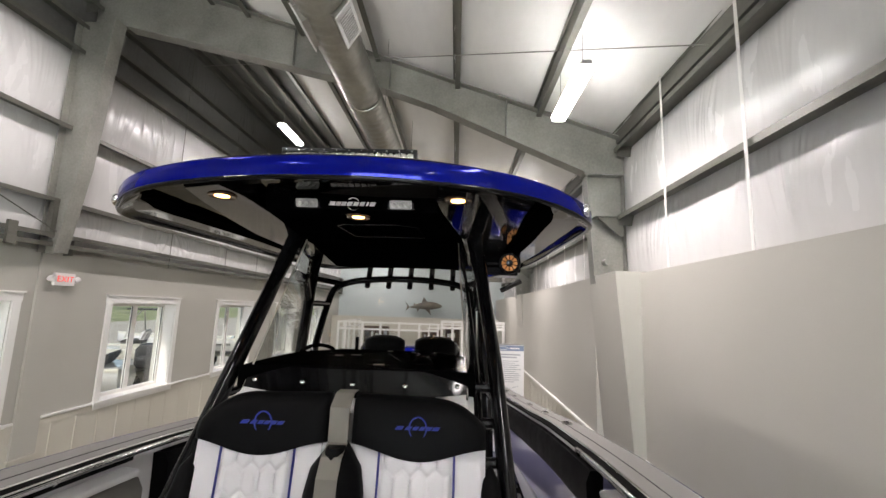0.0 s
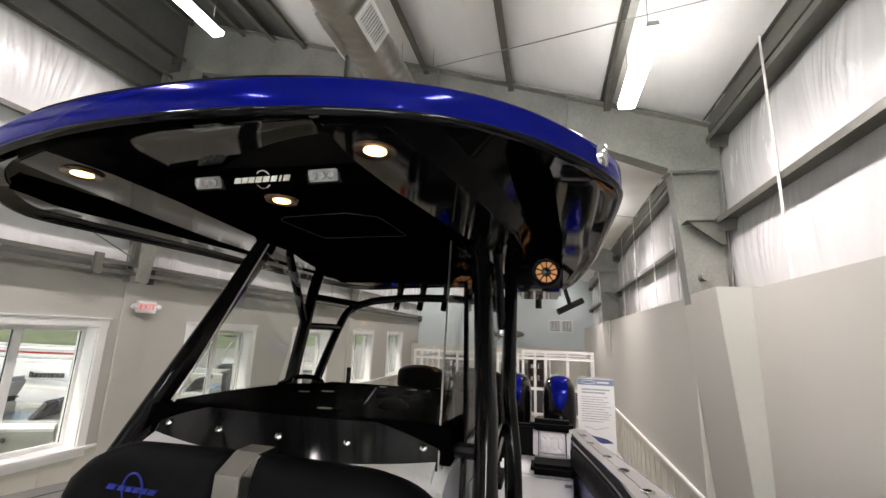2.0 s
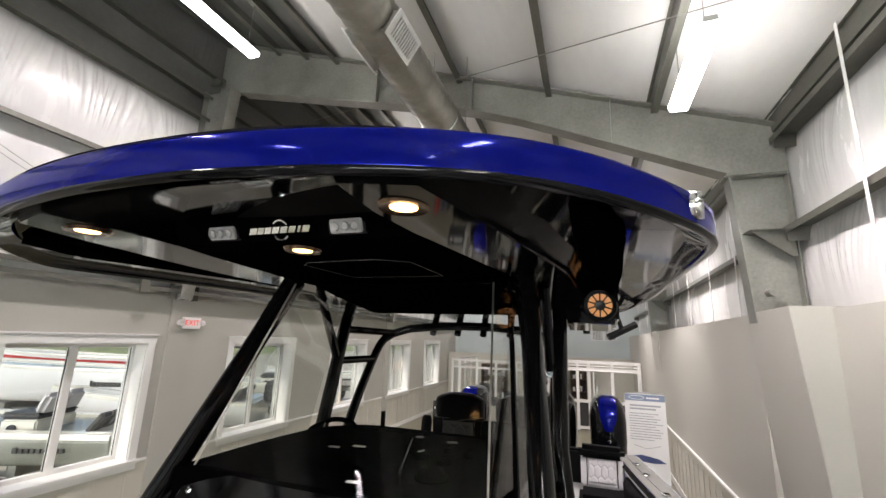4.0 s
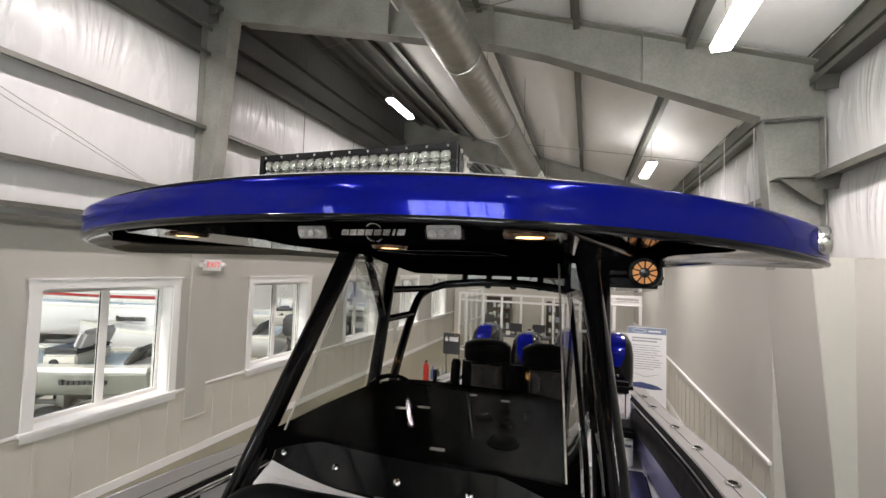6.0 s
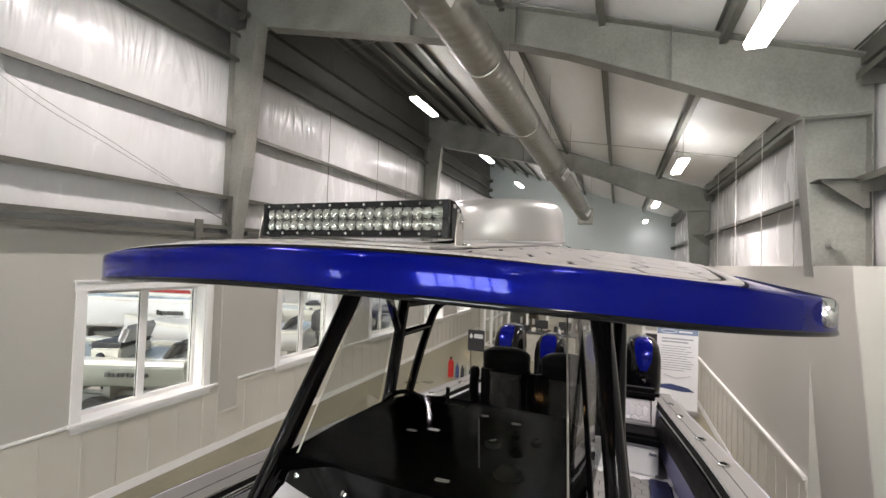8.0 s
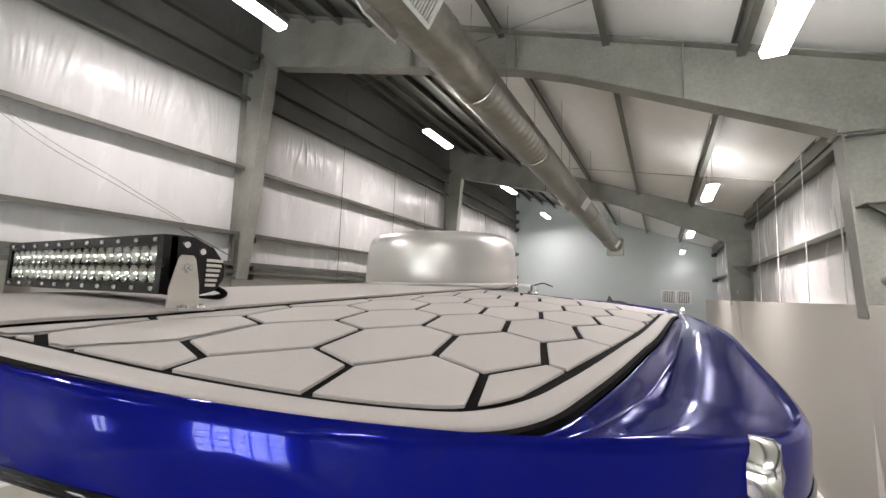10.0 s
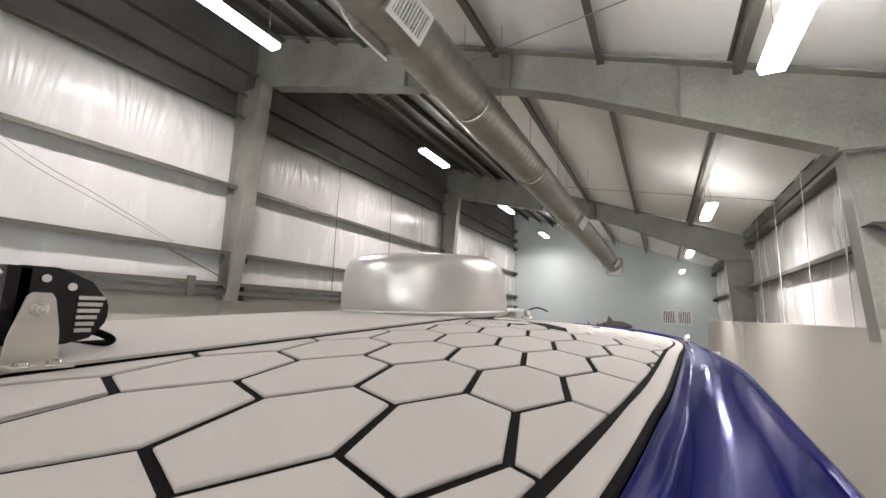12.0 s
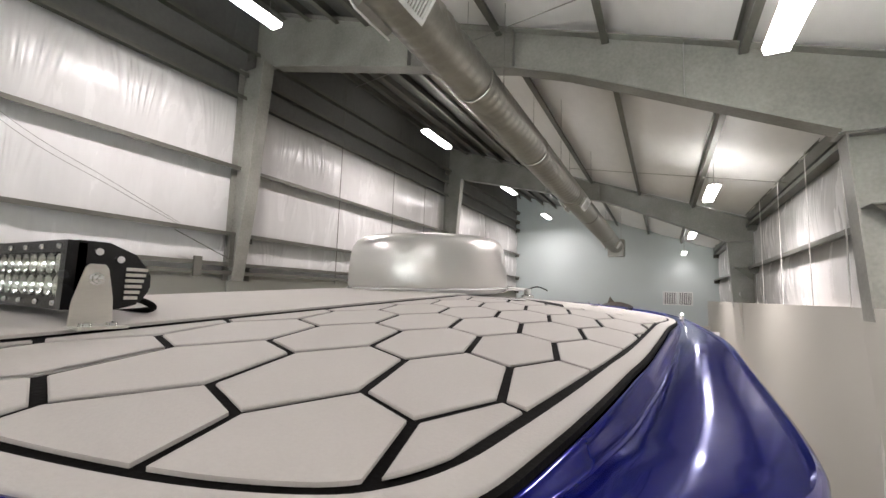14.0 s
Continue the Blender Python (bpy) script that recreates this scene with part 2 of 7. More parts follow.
def build(name, me, material, base=(0, 0, 0), bevel=0.0, seg=2, smooth=35, solid=0.0):
    data = bpy.data.meshes.new(name)
    b = Vector(base)
    data.from_pydata([Vector(p) - b for p in me.v], [], me.f)
    bm = bmesh.new()
    bm.from_mesh(data)
    bmesh.ops.recalc_face_normals(bm, faces=bm.faces)
    if solid:
        bmesh.ops.solidify(bm, geom=bm.faces[:], thickness=solid)
    if bevel:
        sharp = [e for e in bm.edges if len(e.link_faces) == 2 and e.calc_face_angle(0) > 0.5]
        bmesh.ops.bevel(bm, geom=sharp, offset=bevel, segments=seg, affect="EDGES", clamp_overlap=True)
    bm.to_mesh(data)
    bm.free()
    data.materials.append(material)
    if smooth:
        data.shade_smooth()
        data.set_sharp_from_angle(angle=radians(smooth))
    return data


def part(name, me, material, parent, label="", bevel=0.0, seg=2, smooth=35, solid=0.0):
    """One mesh under a thing or under a part; the places in me are the world's."""
    base = BASE[parent.name]
    ob = new(name, build(name, me, material, base, bevel, seg, smooth, solid))
    ob.parent = parent
    BASE[ob.name] = base
    return tagged(ob, label)


def whole(name, me, material, label, category="", kind="structure", bevel=0.0, smooth=35, group="", solid=0.0):
    ob = new(name, build(name, me, material, (0, 0, 0), bevel, 2, smooth, solid))
    BASE[ob.name] = Vector((0, 0, 0))
    return tagged(ob, label, category or name.split("_")[0], group, kind)


def spline(pts, per=8):
    """Points along a smooth line through pts."""
    P = [Vector(p) for p in pts]
    out = []
    for i in range(len(P) - 1):
        a, b, c, d = P[max(i - 1, 0)], P[i], P[i + 1], P[min(i + 2, len(P) - 1)]
        for k in range(per):
            t = k / per
            out.append(0.5 * (2 * b + (c - a) * t + (2 * a - 5 * b + 4 * c - d) * t * t + (3 * b - a - 3 * c + d) * t ** 3))
    return out + [P[-1]]


def smoothstep(a, b, x):
    t = min(1, max(0, (x - a) / (b - a)))
    return t * t * (3 - 2 * t)


def ns(x, y, z=0.0):
    return noise.noise(Vector((x, y, z)))


# ---- the hall ----
WALL_L, WALL_R, FAR, NEAR = -5.62, 2.52, 22.2, -9.0
OUT_L, OUT_R = -5.66, 2.98
TOP_L, TOP_R = 3.55, 3.41
FRAMES = (-1.0, 6.66, 14.4)
WINDOWS = [4.5 + 3.36 * i for i in range(-4, 5)]
WIN_W, WIN_Z0, WIN_Z1 = 1.68, 1.14, 2.80


def roof(x):
    return 6.58 - 0.35 * x


whole("floor", Mesh().box(-6.1, 3.3, NEAR - 0.3, FAR + 0.3, -0.15, 0.0), M["floor"], "polished olive-brown concrete showroom floor", "floor")

# left wall with its window openings
wall = Mesh()
edges = []
for y in WINDOWS:
    edges += [y, y + WIN_W]
stops = [NEAR] + edges + [FAR]
for a, b in zip(stops[0::2], stops[1::2]):
    wall.box(OUT_L - 0.34, WALL_L, a, b, 0, TOP_L)
for y in WINDOWS:
    wall.box(OUT_L - 0.34, WALL_L, y, y + WIN_W, 0, WIN_Z0)
    wall.box(OUT_L - 0.34, WALL_L, y, y + WIN_W, WIN_Z1, TOP_L)
wall_left = whole("wall_left", wall, M["drywall"], "grey painted drywall lower wall with deep windows", "wall", smooth=0)

# wainscot on the left wall: boards, battens, cap, base
CAP = 1.10
part("wainscot_panel", Mesh().box(WALL_L + 0.0005, WALL_L + 0.012, NEAR, FAR, 0.0, CAP), M["panel"], wall_left, "white board wainscot")
cap = Mesh()
PILASTERS = [f - 0.0 for f in FRAMES]
spans, last = [], NEAR
for p in PILASTERS:
    spans.append((last, p - 0.2))
    last = p + 0.2
spans.append((last, FAR))
for a, b in spans:
    stops = [a] + [q for y in WINDOWS for q in (y - 0.14, y + WIN_W + 0.14) if a < q < b] + [b]
    for i in range(len(stops) - 1):
        mid = 0.5 * (stops[i] + stops[i + 1])
        if not any(y - 0.14 < mid < y + WIN_W + 0.14 for y in WINDOWS):
            part("cap_rail", Mesh().box(WALL_L + 0.004, WALL_L + 0.04, stops[i], stops[i + 1], CAP, CAP + 0.035), M["white"], wall_left, bevel=0.005)
y = NEAR + 0.1
while y < FAR:
    if not any(abs(y - p) < 0.24 for p in PILASTERS):
        part("batten", Mesh().box(WALL_L + 0.0125, WALL_L + 0.022, y - 0.022, y + 0.022, 0.12, CAP - 0.08), M["panel"], wall_left)
    y += 0.42
part("top_strip", Mesh().box(WALL_L + 0.0125, WALL_L + 0.024, NEAR, FAR, CAP - 0.10, CAP - 0.012), M["panel"], wall_left)
whole("baseboard_left", Mesh().box(WALL_L + 0.0125, WALL_L + 0.03, NEAR, FAR, 0.0, 0.13), M["white"], "white painted baseboard on the window wall", "baseboard", bevel=0.004)
for p in PILASTERS:
    whole("pilaster", Mesh().box(WALL_L + 0.002, WALL_L + 0.034, p - 0.19, p + 0.19, 0.63, TOP_L - 0.002), M["drywall"], "grey drywall casing boxed over a steel column", "pilaster", bevel=0.006)
    whole("pilaster_base", Mesh().box(WALL_L + 0.002, WALL_L + 0.026, p - 0.20, p + 0.20, 0.0, 0.628).box(WALL_L + 0.002, WALL_L + 0.05, p - 0.21, p + 0.21, 0.60, 0.63), M["panel"], "white wainscot base of a boxed column", "pilaster", bevel=0.004)

# windows
GX = WALL_L - 0.24
for i, y in enumerate(WINDOWS):
    w = thing("window_%d" % (i + 1), (WALL_L, y + WIN_W / 2, WIN_Z0), "white trimmed two-light window in a deep reveal", "window")
    tagged(w, kind="structure")
    y1 = y + WIN_W
    part("head_casing", Mesh().box(WALL_L + 0.001, WALL_L + 0.03, y - 0.13, y1 + 0.13, WIN_Z1, WIN_Z1 + 0.115), M["white"], w, bevel=0.003)
    part("head_cap", Mesh().box(WALL_L + 0.001, WALL_L + 0.05, y - 0.15, y1 + 0.15, WIN_Z1 + 0.115, WIN_Z1 + 0.14), M["white"], w, bevel=0.003)
    for a in (y - 0.12, y1):
        part("side_casing", Mesh().box(WALL_L + 0.001, WALL_L + 0.028, a, a + 0.12, WIN_Z0 - 0.02, WIN_Z1), M["white"], w, bevel=0.003)
    part("sill", Mesh().box(GX - 0.02, WALL_L + 0.07, y - 0.15, y1 + 0.15, WIN_Z0 - 0.045, WIN_Z0 + 0.002), M["white"], w, bevel=0.006)
    part("apron", Mesh().box(WALL_L + 0.0255, WALL_L + 0.042, y - 0.12, y1 + 0.12, WIN_Z0 - 0.13, WIN_Z0 - 0.046), M["white"], w, bevel=0.003)
    jam = Mesh().box(GX + 0.03, WALL_L, y, y + 0.012, WIN_Z0, WIN_Z1).box(GX + 0.03, WALL_L, y1 - 0.012, y1, WIN_Z0, WIN_Z1).box(GX + 0.03, WALL_L, y, y1, WIN_Z1 - 0.012, WIN_Z1 - 0.001)
    part("reveal", jam, M["white"], w)
    fr = Mesh().box(GX - 0.03, GX + 0.03, y, y + 0.06, WIN_Z0, WIN_Z1).box(GX - 0.03, GX + 0.03, y1 - 0.06, y1, WIN_Z0, WIN_Z1)
    fr.box(GX - 0.03, GX + 0.03, y + 0.06, y1 - 0.06, WIN_Z0, WIN_Z0 + 0.06).box(GX - 0.03, GX + 0.03, y + 0.06, y1 - 0.06, WIN_Z1 - 0.06, WIN_Z1)
    f = part("window_frame", fr, M["white"], w, smooth=0)
    ym = y + WIN_W / 2
    part("mullion", Mesh().box(GX - 0.035, GX + 0.035, ym - 0.05, ym + 0.05, WIN_Z0 + 0.06, WIN_Z1 - 0.06), M["white"], w, bevel=0.005)
    for a, b in ((y + 0.06, ym - 0.05), (ym + 0.05, y1 - 0.06)):
        g = part("pane", Mesh().box(GX - 0.004, GX + 0.004, a, b, WIN_Z0 + 0.06, WIN_Z1 - 0.06), M["glass"], w, smooth=0)
        g.visible_shadow = False
        part("gasket", Mesh().box(GX + 0.005, GX + 0.012, a, a + 0.012, WIN_Z0 + 0.06, WIN_Z1 - 0.06).box(GX + 0.005, GX + 0.012, b - 0.012, b, WIN_Z0 + 0.06, WIN_Z1 - 0.06), M["black"], w, smooth=0)

# right wall with the boxed columns
WALL_R2 = 2.75
wr = Mesh().box(WALL_R, WALL_R + 0.14, FRAMES[1] + 0.285, FAR, 0, TOP_R).box(WALL_R2, WALL_R2 + 0.14, NEAR, FRAMES[1] + 0.2, 0, TOP_R - 0.02)
wall_right = whole("wall_right", wr, M["drywall"], "grey painted drywall lower wall", "wall", smooth=0)
for p in FRAMES[1:]:
    foot = [(2.444, TOP_R + 0.001), (2.70, 0), (WALL_R2 + 0.14, 0), (WALL_R2 + 0.14, TOP_R + 0.001)] if p == FRAMES[1] else [(2.444, TOP_R + 0.001), (WALL_R - 0.001, 2.4), (WALL_R - 0.001, TOP_R + 0.001)]
    whole("column_box", Mesh().prism(foot, p - 0.76, p + 0.29, "y"), M["drywall"], "grey drywall box round a steel column foot", "pilaster", bevel=0.004)
CAP_R = 1.15
rspans, last = [], NEAR
for p in FRAMES[1:]:
    rspans.append((last, p - 0.765))
    last = p + 0.295
rspans.append((last, FAR))
WALL_R0 = WALL_R
for a, b in rspans:
    WALL_R = WALL_R2 if a == NEAR else WALL_R0
    part("wainscot_panel", Mesh().box(WALL_R - 0.012, WALL_R - 0.0005, a, b, 0, CAP_R), M["panel"], wall_right, "white board wainscot")
    part("cap_rail", Mesh().box(WALL_R - 0.045, WALL_R - 0.002, a, b, CAP_R, CAP_R + 0.04), M["white"], wall_right, bevel=0.006)
    part("base_strip", Mesh().box(WALL_R - 0.03, WALL_R - 0.0125, a, b, 0, 0.14), M["white"], wall_right, bevel=0.004)
    part("top_strip", Mesh().box(WALL_R - 0.024, WALL_R - 0.0125, a, b, CAP_R - 0.10, CAP_R - 0.012), M["panel"], wall_right)
    y = a + 0.2
    while y < b - 0.05:
        part("batten", Mesh().box(WALL_R - 0.022, WALL_R - 0.0125, y - 0.022, y + 0.022, 0.14, CAP_R - 0.10), M["panel"], wall_right)
        y += 0.36

WALL_R = WALL_R0
# insulated upper walls: vinyl sheets that billow between the girts
GIRTS_L = (3.66, 4.31, 5.45, 6.70)
GIRTS_R = (3.36, 4.29, 5.32)


def billow(side, z0, z1, bulge, seed):
    x = OUT_L if side < 0 else OUT_R

    def fn(u, v):
        y = NEAR + (FAR - NEAR) * u
        z = z0 + (z1 - z0) * v
        prof = math.sin(math.pi * v) ** 0.6
        seam = abs(((y + 0.3) % 1.22) / 1.22 - 0.5) * 2
        fan = y + 0.25 * (1 - v) * math.sin(y * 5.15)
        crease = (1 - abs(ns(fan * 7.5, z * 0.45, seed))) ** 7 + 0.8 * (1 - abs(ns(fan * 15, z * 0.7, seed + 7))) ** 7
        gather = smoothstep(0.12, 0.6, v) * smoothstep(-0.25, 0.35, ns(y * 0.8, seed, 4.0))
        pleat = 0.42 * crease * gather + 0.25 * ns(fan * 3, z * 0.5, seed + 2)
        fold = ns(y * 2.2 + z * 1.6, z * 1.2, seed + 3) * 0.4
        d = bulge * prof * (0.75 + 0.25 * seam ** 0.3) + 0.044 * pleat * prof + 0.018 * fold * prof
        return Vector((x - side * d, y, z))
    return Mesh().grid(fn, 2400, 18)


for i, (a, b) in enumerate(zip(GIRTS_L[:-1], GIRTS_L[1:])):
    whole("insulation_left", billow(-1, a - 0.02, b, 0.05 + 0.03 * (i == 2), 3.1 + i), M["vinyl"], "white vinyl-faced insulation blanket, creased between girts", "wall", smooth=80)
whole("insulation_left_top", billow(-1, 6.70, 8.6, 0.02, 9.0), M["deck"], "dark grey wall sheeting under the high eave", "wall", smooth=80)
for i, (a, b) in enumerate(zip(GIRTS_R[:-1], GIRTS_R[1:])):
    whole("insulation_right", billow(1, a - 0.02, b, 0.05, 13.1 + i), M["vinyl"], "white vinyl-faced insulation blanket, creased between girts", "wall", smooth=80)
whole("insulation_right_top", billow(1, 5.32, 5.7, 0.02, 19.0), M["vinyl"], "white vinyl-faced insulation under the low eave", "wall", smooth=80)
whole("outer_wall_left", Mesh().box(OUT_L - 0.2, OUT_L - 0.04, NEAR, FAR, TOP_L, 8.7), M["panel"], "outer metal wall behind the insulation", "wall", smooth=0)
whole("outer_wall_right", Mesh().box(OUT_R + 0.04, OUT_R + 0.2, NEAR, FAR, 0, 5.8), M["panel"], "outer metal wall behind the insulation", "wall", smooth=0)
whole("ledge_right", Mesh().box(WALL_R + 0.14, OUT_R + 0.04, FRAMES[1] + 0.30, FAR, TOP_R - 0.06, TOP_R - 0.004).box(WALL_R2 + 0.14, OUT_R + 0.04, NEAR, FRAMES[1] - 0.77, TOP_R - 0.08, TOP_R - 0.024), M["drywall"], "grey ledge on top of the drywall", "wall", smooth=0)


def girt(side, z):
    x0 = OUT_L if side < 0 else OUT_R
    xi = x0 - side * 0.22
    t = 0.006
    sec = [(x0, z), (xi, z), (xi, z - 0.065), (xi + side * t, z - 0.065), (xi + side * t, z - t), (x0, z - t)]
    for a, b in zip((NEAR,) + FRAMES, FRAMES + (FAR,)):
        g = thing("wall_girt", (x0, a, z), "galvanised steel Z-section girt across the upper wall", "girt", "wall girts")
        part("rail", Mesh().prism(sec, a + 0.01, b - 0.01, "y"), M["girt"], g, smooth=0)
        for e in (a + 0.12, b - 0.12):
            part("clip", Mesh().box(min(x0, xi), max(x0, xi), e - 0.005, e + 0.005, z - 0.16, z - t), M["girt"], g, smooth=0)


for z in GIRTS_L:
    girt(-1, z)
girt(-1, 3.80)
for z in (7.12, 7.60):
    girt(-1, z)
girt(1, GIRTS_R[1])
girt(1, GIRTS_R[2])

# rigid frames
def i_section(web, flanges, y, name, label):
    s = thing(name, (web[0][0], y, web[0][1]), label, "steel frame", "rigid frames")
    part("web", Mesh().prism(web, y - 0.006, y + 0.006, "y"), M["steel"], s, smooth=0)
    for fl in flanges:
        for (xa, za), (xb, zb) in zip(fl[:-1], fl[1:]):
            d = Vector((xb - xa, 0, zb - za)).normalized()
            n_ = Vector((-d.z, 0, d.x)) * 0.008
            A, B = Vector((xa, 0, za)), Vector((xb, 0, zb))
            q = [A - n_, B - n_, B + n_, A + n_]
            part("flange", Mesh().prism([(p.x, p.z) for p in q], y - 0.11, y + 0.11, "y"), M["steel"], s, smooth=0)
    return s


RAF_TOP = lambda x: roof(x) - 0.12
for fy in FRAMES:
    ly, ry = fy - 0.20, fy + 0.12
    low = [(2.30, 4.93), (1.15, 5.44), (0.0, 5.95), (-0.66, 6.18), (-3.45, 6.86), (-4.95, 7.22)]
    topz = [(x, RAF_TOP(x)) for x in (2.9, 1.15, 0.0, -0.66, -3.45, -5.55)]
    raf = i_section([(2.9, 4.93)] + low + [(-5.55, 7.22)] + topz[::-1], [low, topz], fy, "roof_rafter", "grey primed tapered steel roof rafter with flanges")
    for sx in (1.15, -0.66, -2.2):
        part("stiffener", Mesh().box(sx - 0.005, sx + 0.005, fy - 0.10, fy + 0.10, {1.15: 5.46, -0.66: 6.2, -2.2: 6.57}[sx], RAF_TOP(sx) - 0.01), M["steel"], raf, smooth=0)
    inner = [(-5.32, 3.5), (-5.13, 4.8), (-4.95, 7.2)]
    cl = i_section([(-5.55, 3.5)] + inner + [(-5.55, 7.2)], [inner, [(-5.55, 3.5), (-5.55, 7.2)]], ly, "steel_column", "tall grey primed steel column on the window wall")
    tagged(cl, "tall grey primed steel column with girt clips", "steel column", "steel columns")
    inner = [(2.455, 3.3), (2.36, 4.92)]
    cr = i_section([(2.9, 3.3), (2.455, 3.3), (2.36, 4.92), (2.9, 4.92)], [inner, [(2.9, 3.3), (2.9, 4.92)]], ry, "steel_column", "grey primed steel column with deep web")
    tagged(cr, "grey primed steel column with deep web and knee", "steel column", "steel columns")
    part("knee_plate", Mesh().box(2.30, 2.9, ry - 0.10, ry + 0.10, 4.915, 4.93), M["steel"], cr, smooth=0)
    part("bracket", Mesh().prism([(2.46, 4.27), (2.85, 4.27), (2.85, 3.98), (2.80, 3.98)], ry - 0.18, ry - 0.172, "y").box(2.44, 2.86, ry - 0.24, ry - 0.012, 4.262, 4.27), M["girt"], cr, smooth=0)
    part("pipe_stub", Mesh().tube([(2.62, ry - 0.0, 3.62), (2.62, ry - 0.14, 3.62)], 0.045, 14), M["steel"], cr)

# purlins and roof sheet
for x in (2.80, 1.61, 0.36, -0.90, -2.13, -3.05, -3.67, -4.29, -4.91, -5.48):
    z = roof(x)
    p = thing("roof_purlin", (x, NEAR, z - 0.2), "grey galvanised Z-section roof purlin", "purlin", "roof purlins")
    t = 0.006
    sec = [(x - 0.035, z - 0.002), (x + t, z - 0.002), (x + t, z - 0.2 + t), (x + 0.075, z - 0.2 + t), (x + 0.075, z - 0.2), (x, z - 0.2), (x, z - 0.01), (x - 0.035, z - 0.01)]
    part("rail", Mesh().prism(sec, NEAR, FAR, "y"), M["girt"], p, smooth=0)


HIGH = -3.16


def roof_fn(u, v):
    x = OUT_R + 0.1 + (HIGH - OUT_R - 0.1) * u
    y = NEAR + (FAR - NEAR) * v
    ph = ((2.85 - x) / 1.245) % 1.0
    return Vector((x, y, roof(x) - 0.055 * math.sin(math.pi * ph) ** 0.7 + 0.012 * ns(x * 3, y * 0.9, 2) + 0.01 * ns(x * 8, y * 3, 5)))


whole("ceiling_high", Mesh().prism([(HIGH + 0.01, roof(HIGH) - 0.002), (OUT_L - 0.15, roof(OUT_L - 0.15) - 0.002), (OUT_L - 0.15, roof(OUT_L - 0.15) + 0.02), (HIGH + 0.01, roof(HIGH) + 0.02)], NEAR, FAR, "y"), M["deck"], "dark grey roof surface over the high side", "ceiling", smooth=0)
whole("ceiling", Mesh().grid(roof_fn, 72, 200), M["roofvinyl"], "sloping white vinyl-faced roof insulation", "ceiling", smooth=80)
whole("roof_deck", Mesh().prism([(OUT_R + 0.3, roof(OUT_R + 0.3) + 0.05), (OUT_L - 0.3, roof(OUT_L - 0.3) + 0.05), (OUT_L - 0.3, roof(OUT_L - 0.3) + 0.12), (OUT_R + 0.3, roof(OUT_R + 0.3) + 0.12)], NEAR - 0.2, FAR + 0.2, "y"), M["panel"], "metal roof deck above the insulation", "roof", smooth=0)

# end walls
whole("wall_far", Mesh().prism([(-6.1, 0), (3.2, 0), (3.2, roof(3.2) + 0.05), (-6.1, roof(-6.1) + 0.05)], FAR, FAR + 0.16, "y"), M["bluewall"], "pale blue-grey painted end wall", "wall", smooth=0)
DX0, DX1, DZ = -2.3, 1.8, 4.2
nw = Mesh().box(-6.1, DX0, NEAR - 0.16, NEAR, 0, DZ).box(DX1, 3.2, NEAR - 0.16, NEAR, 0, DZ)
nw.prism([(-6.1, DZ), (3.2, DZ), (3.2, roof(3.2) + 0.05), (-6.1, roof(-6.1) + 0.05)], NEAR - 0.16, NEAR, "y")
whole("wall_near", nw, M["drywall"], "grey painted end wall round a glazed overhead door", "wall", smooth=0)
door = thing("door_1", ((DX0 + DX1) / 2, NEAR, 0), "white framed glazed overhead door", "door")
tagged(door, kind="structure")
for i in range(6):
    x = DX0 + (DX1 - DX0) * i / 5
    part("stile", Mesh().box(max(DX0, x - 0.05), min(DX1, x + 0.05), NEAR - 0.1, NEAR - 0.04, 0, DZ), M["white"], door, smooth=0)
for j in range(6):
    z = DZ * j / 5
    part("rail", Mesh().box(DX0, DX1, NEAR - 0.103, NEAR - 0.037, max(0, z - 0.05), min(DZ, z + 0.05)), M["white"], door, smooth=0)
for i in range(5):
    for j in range(5):
        xa, xb = DX0 + (DX1 - DX0) * i / 5 + 0.05, DX0 + (DX1 - DX0) * (i + 1) / 5 - 0.05
        za, zb = DZ * j / 5 + 0.05, DZ * (j + 1) / 5 - 0.05
        g = part("pane", Mesh().box(xa, xb, NEAR - 0.072, NEAR - 0.066, za, zb), M["glass"], door, smooth=0)
        g.visible_shadow = False

whole("backdrop", Mesh().box(-9, 9, -12.2, -12, -0.12, 7), M["brightsky"], "bright hazy sky beyond the glazed door", "backdrop", smooth=0)

# ---- ceiling lights ----
def light(x, y, z, share=1.0):
    f = thing("ceiling_light", (x, y, z), "linear white LED strip light hung below the roof", "ceiling light", "ceiling lights")
    L = 1.18
    m = Matrix.Translation((x, y, z))
    part("housing", Mesh().prism([(-0.05, 0.031), (0.05, 0.031), (0.045, 0.075), (-0.045, 0.075)], -L / 2, L / 2, "y", m), M["silver"], f, smooth=0)
    part("diffuser", Mesh().prism([(-0.092, 0.030), (-0.075, -0.022), (0.075, -0.022), (0.092, 0.030)], -L / 2 + 0.01, L / 2 - 0.01, "y", m), M["diffuser"] if share > 0.1 else M["weak_diffuser"], f, smooth=0)
    for e in (-0.45, 0.45):
        part("hanger", Mesh().tube([(x, y + e, z + 0.07), (x, y + e, roof(x))], 0.004, 6), M["steel"], f)
    lamp = new("ceiling_lamp", bpy.data.lights.new("ceiling_lamp", "AREA"))
    lamp.data.shape, lamp.data.size, lamp.data.size_y = "RECTANGLE", 0.14, L
    lamp.data.energy, lamp.data.color = LAMP_POWER * share, (1.0, 0.90, 0.915)
    lamp.data.spread = radians(165 if x < 0 else 140)
    lamp.location = (x, y, z - 0.03)


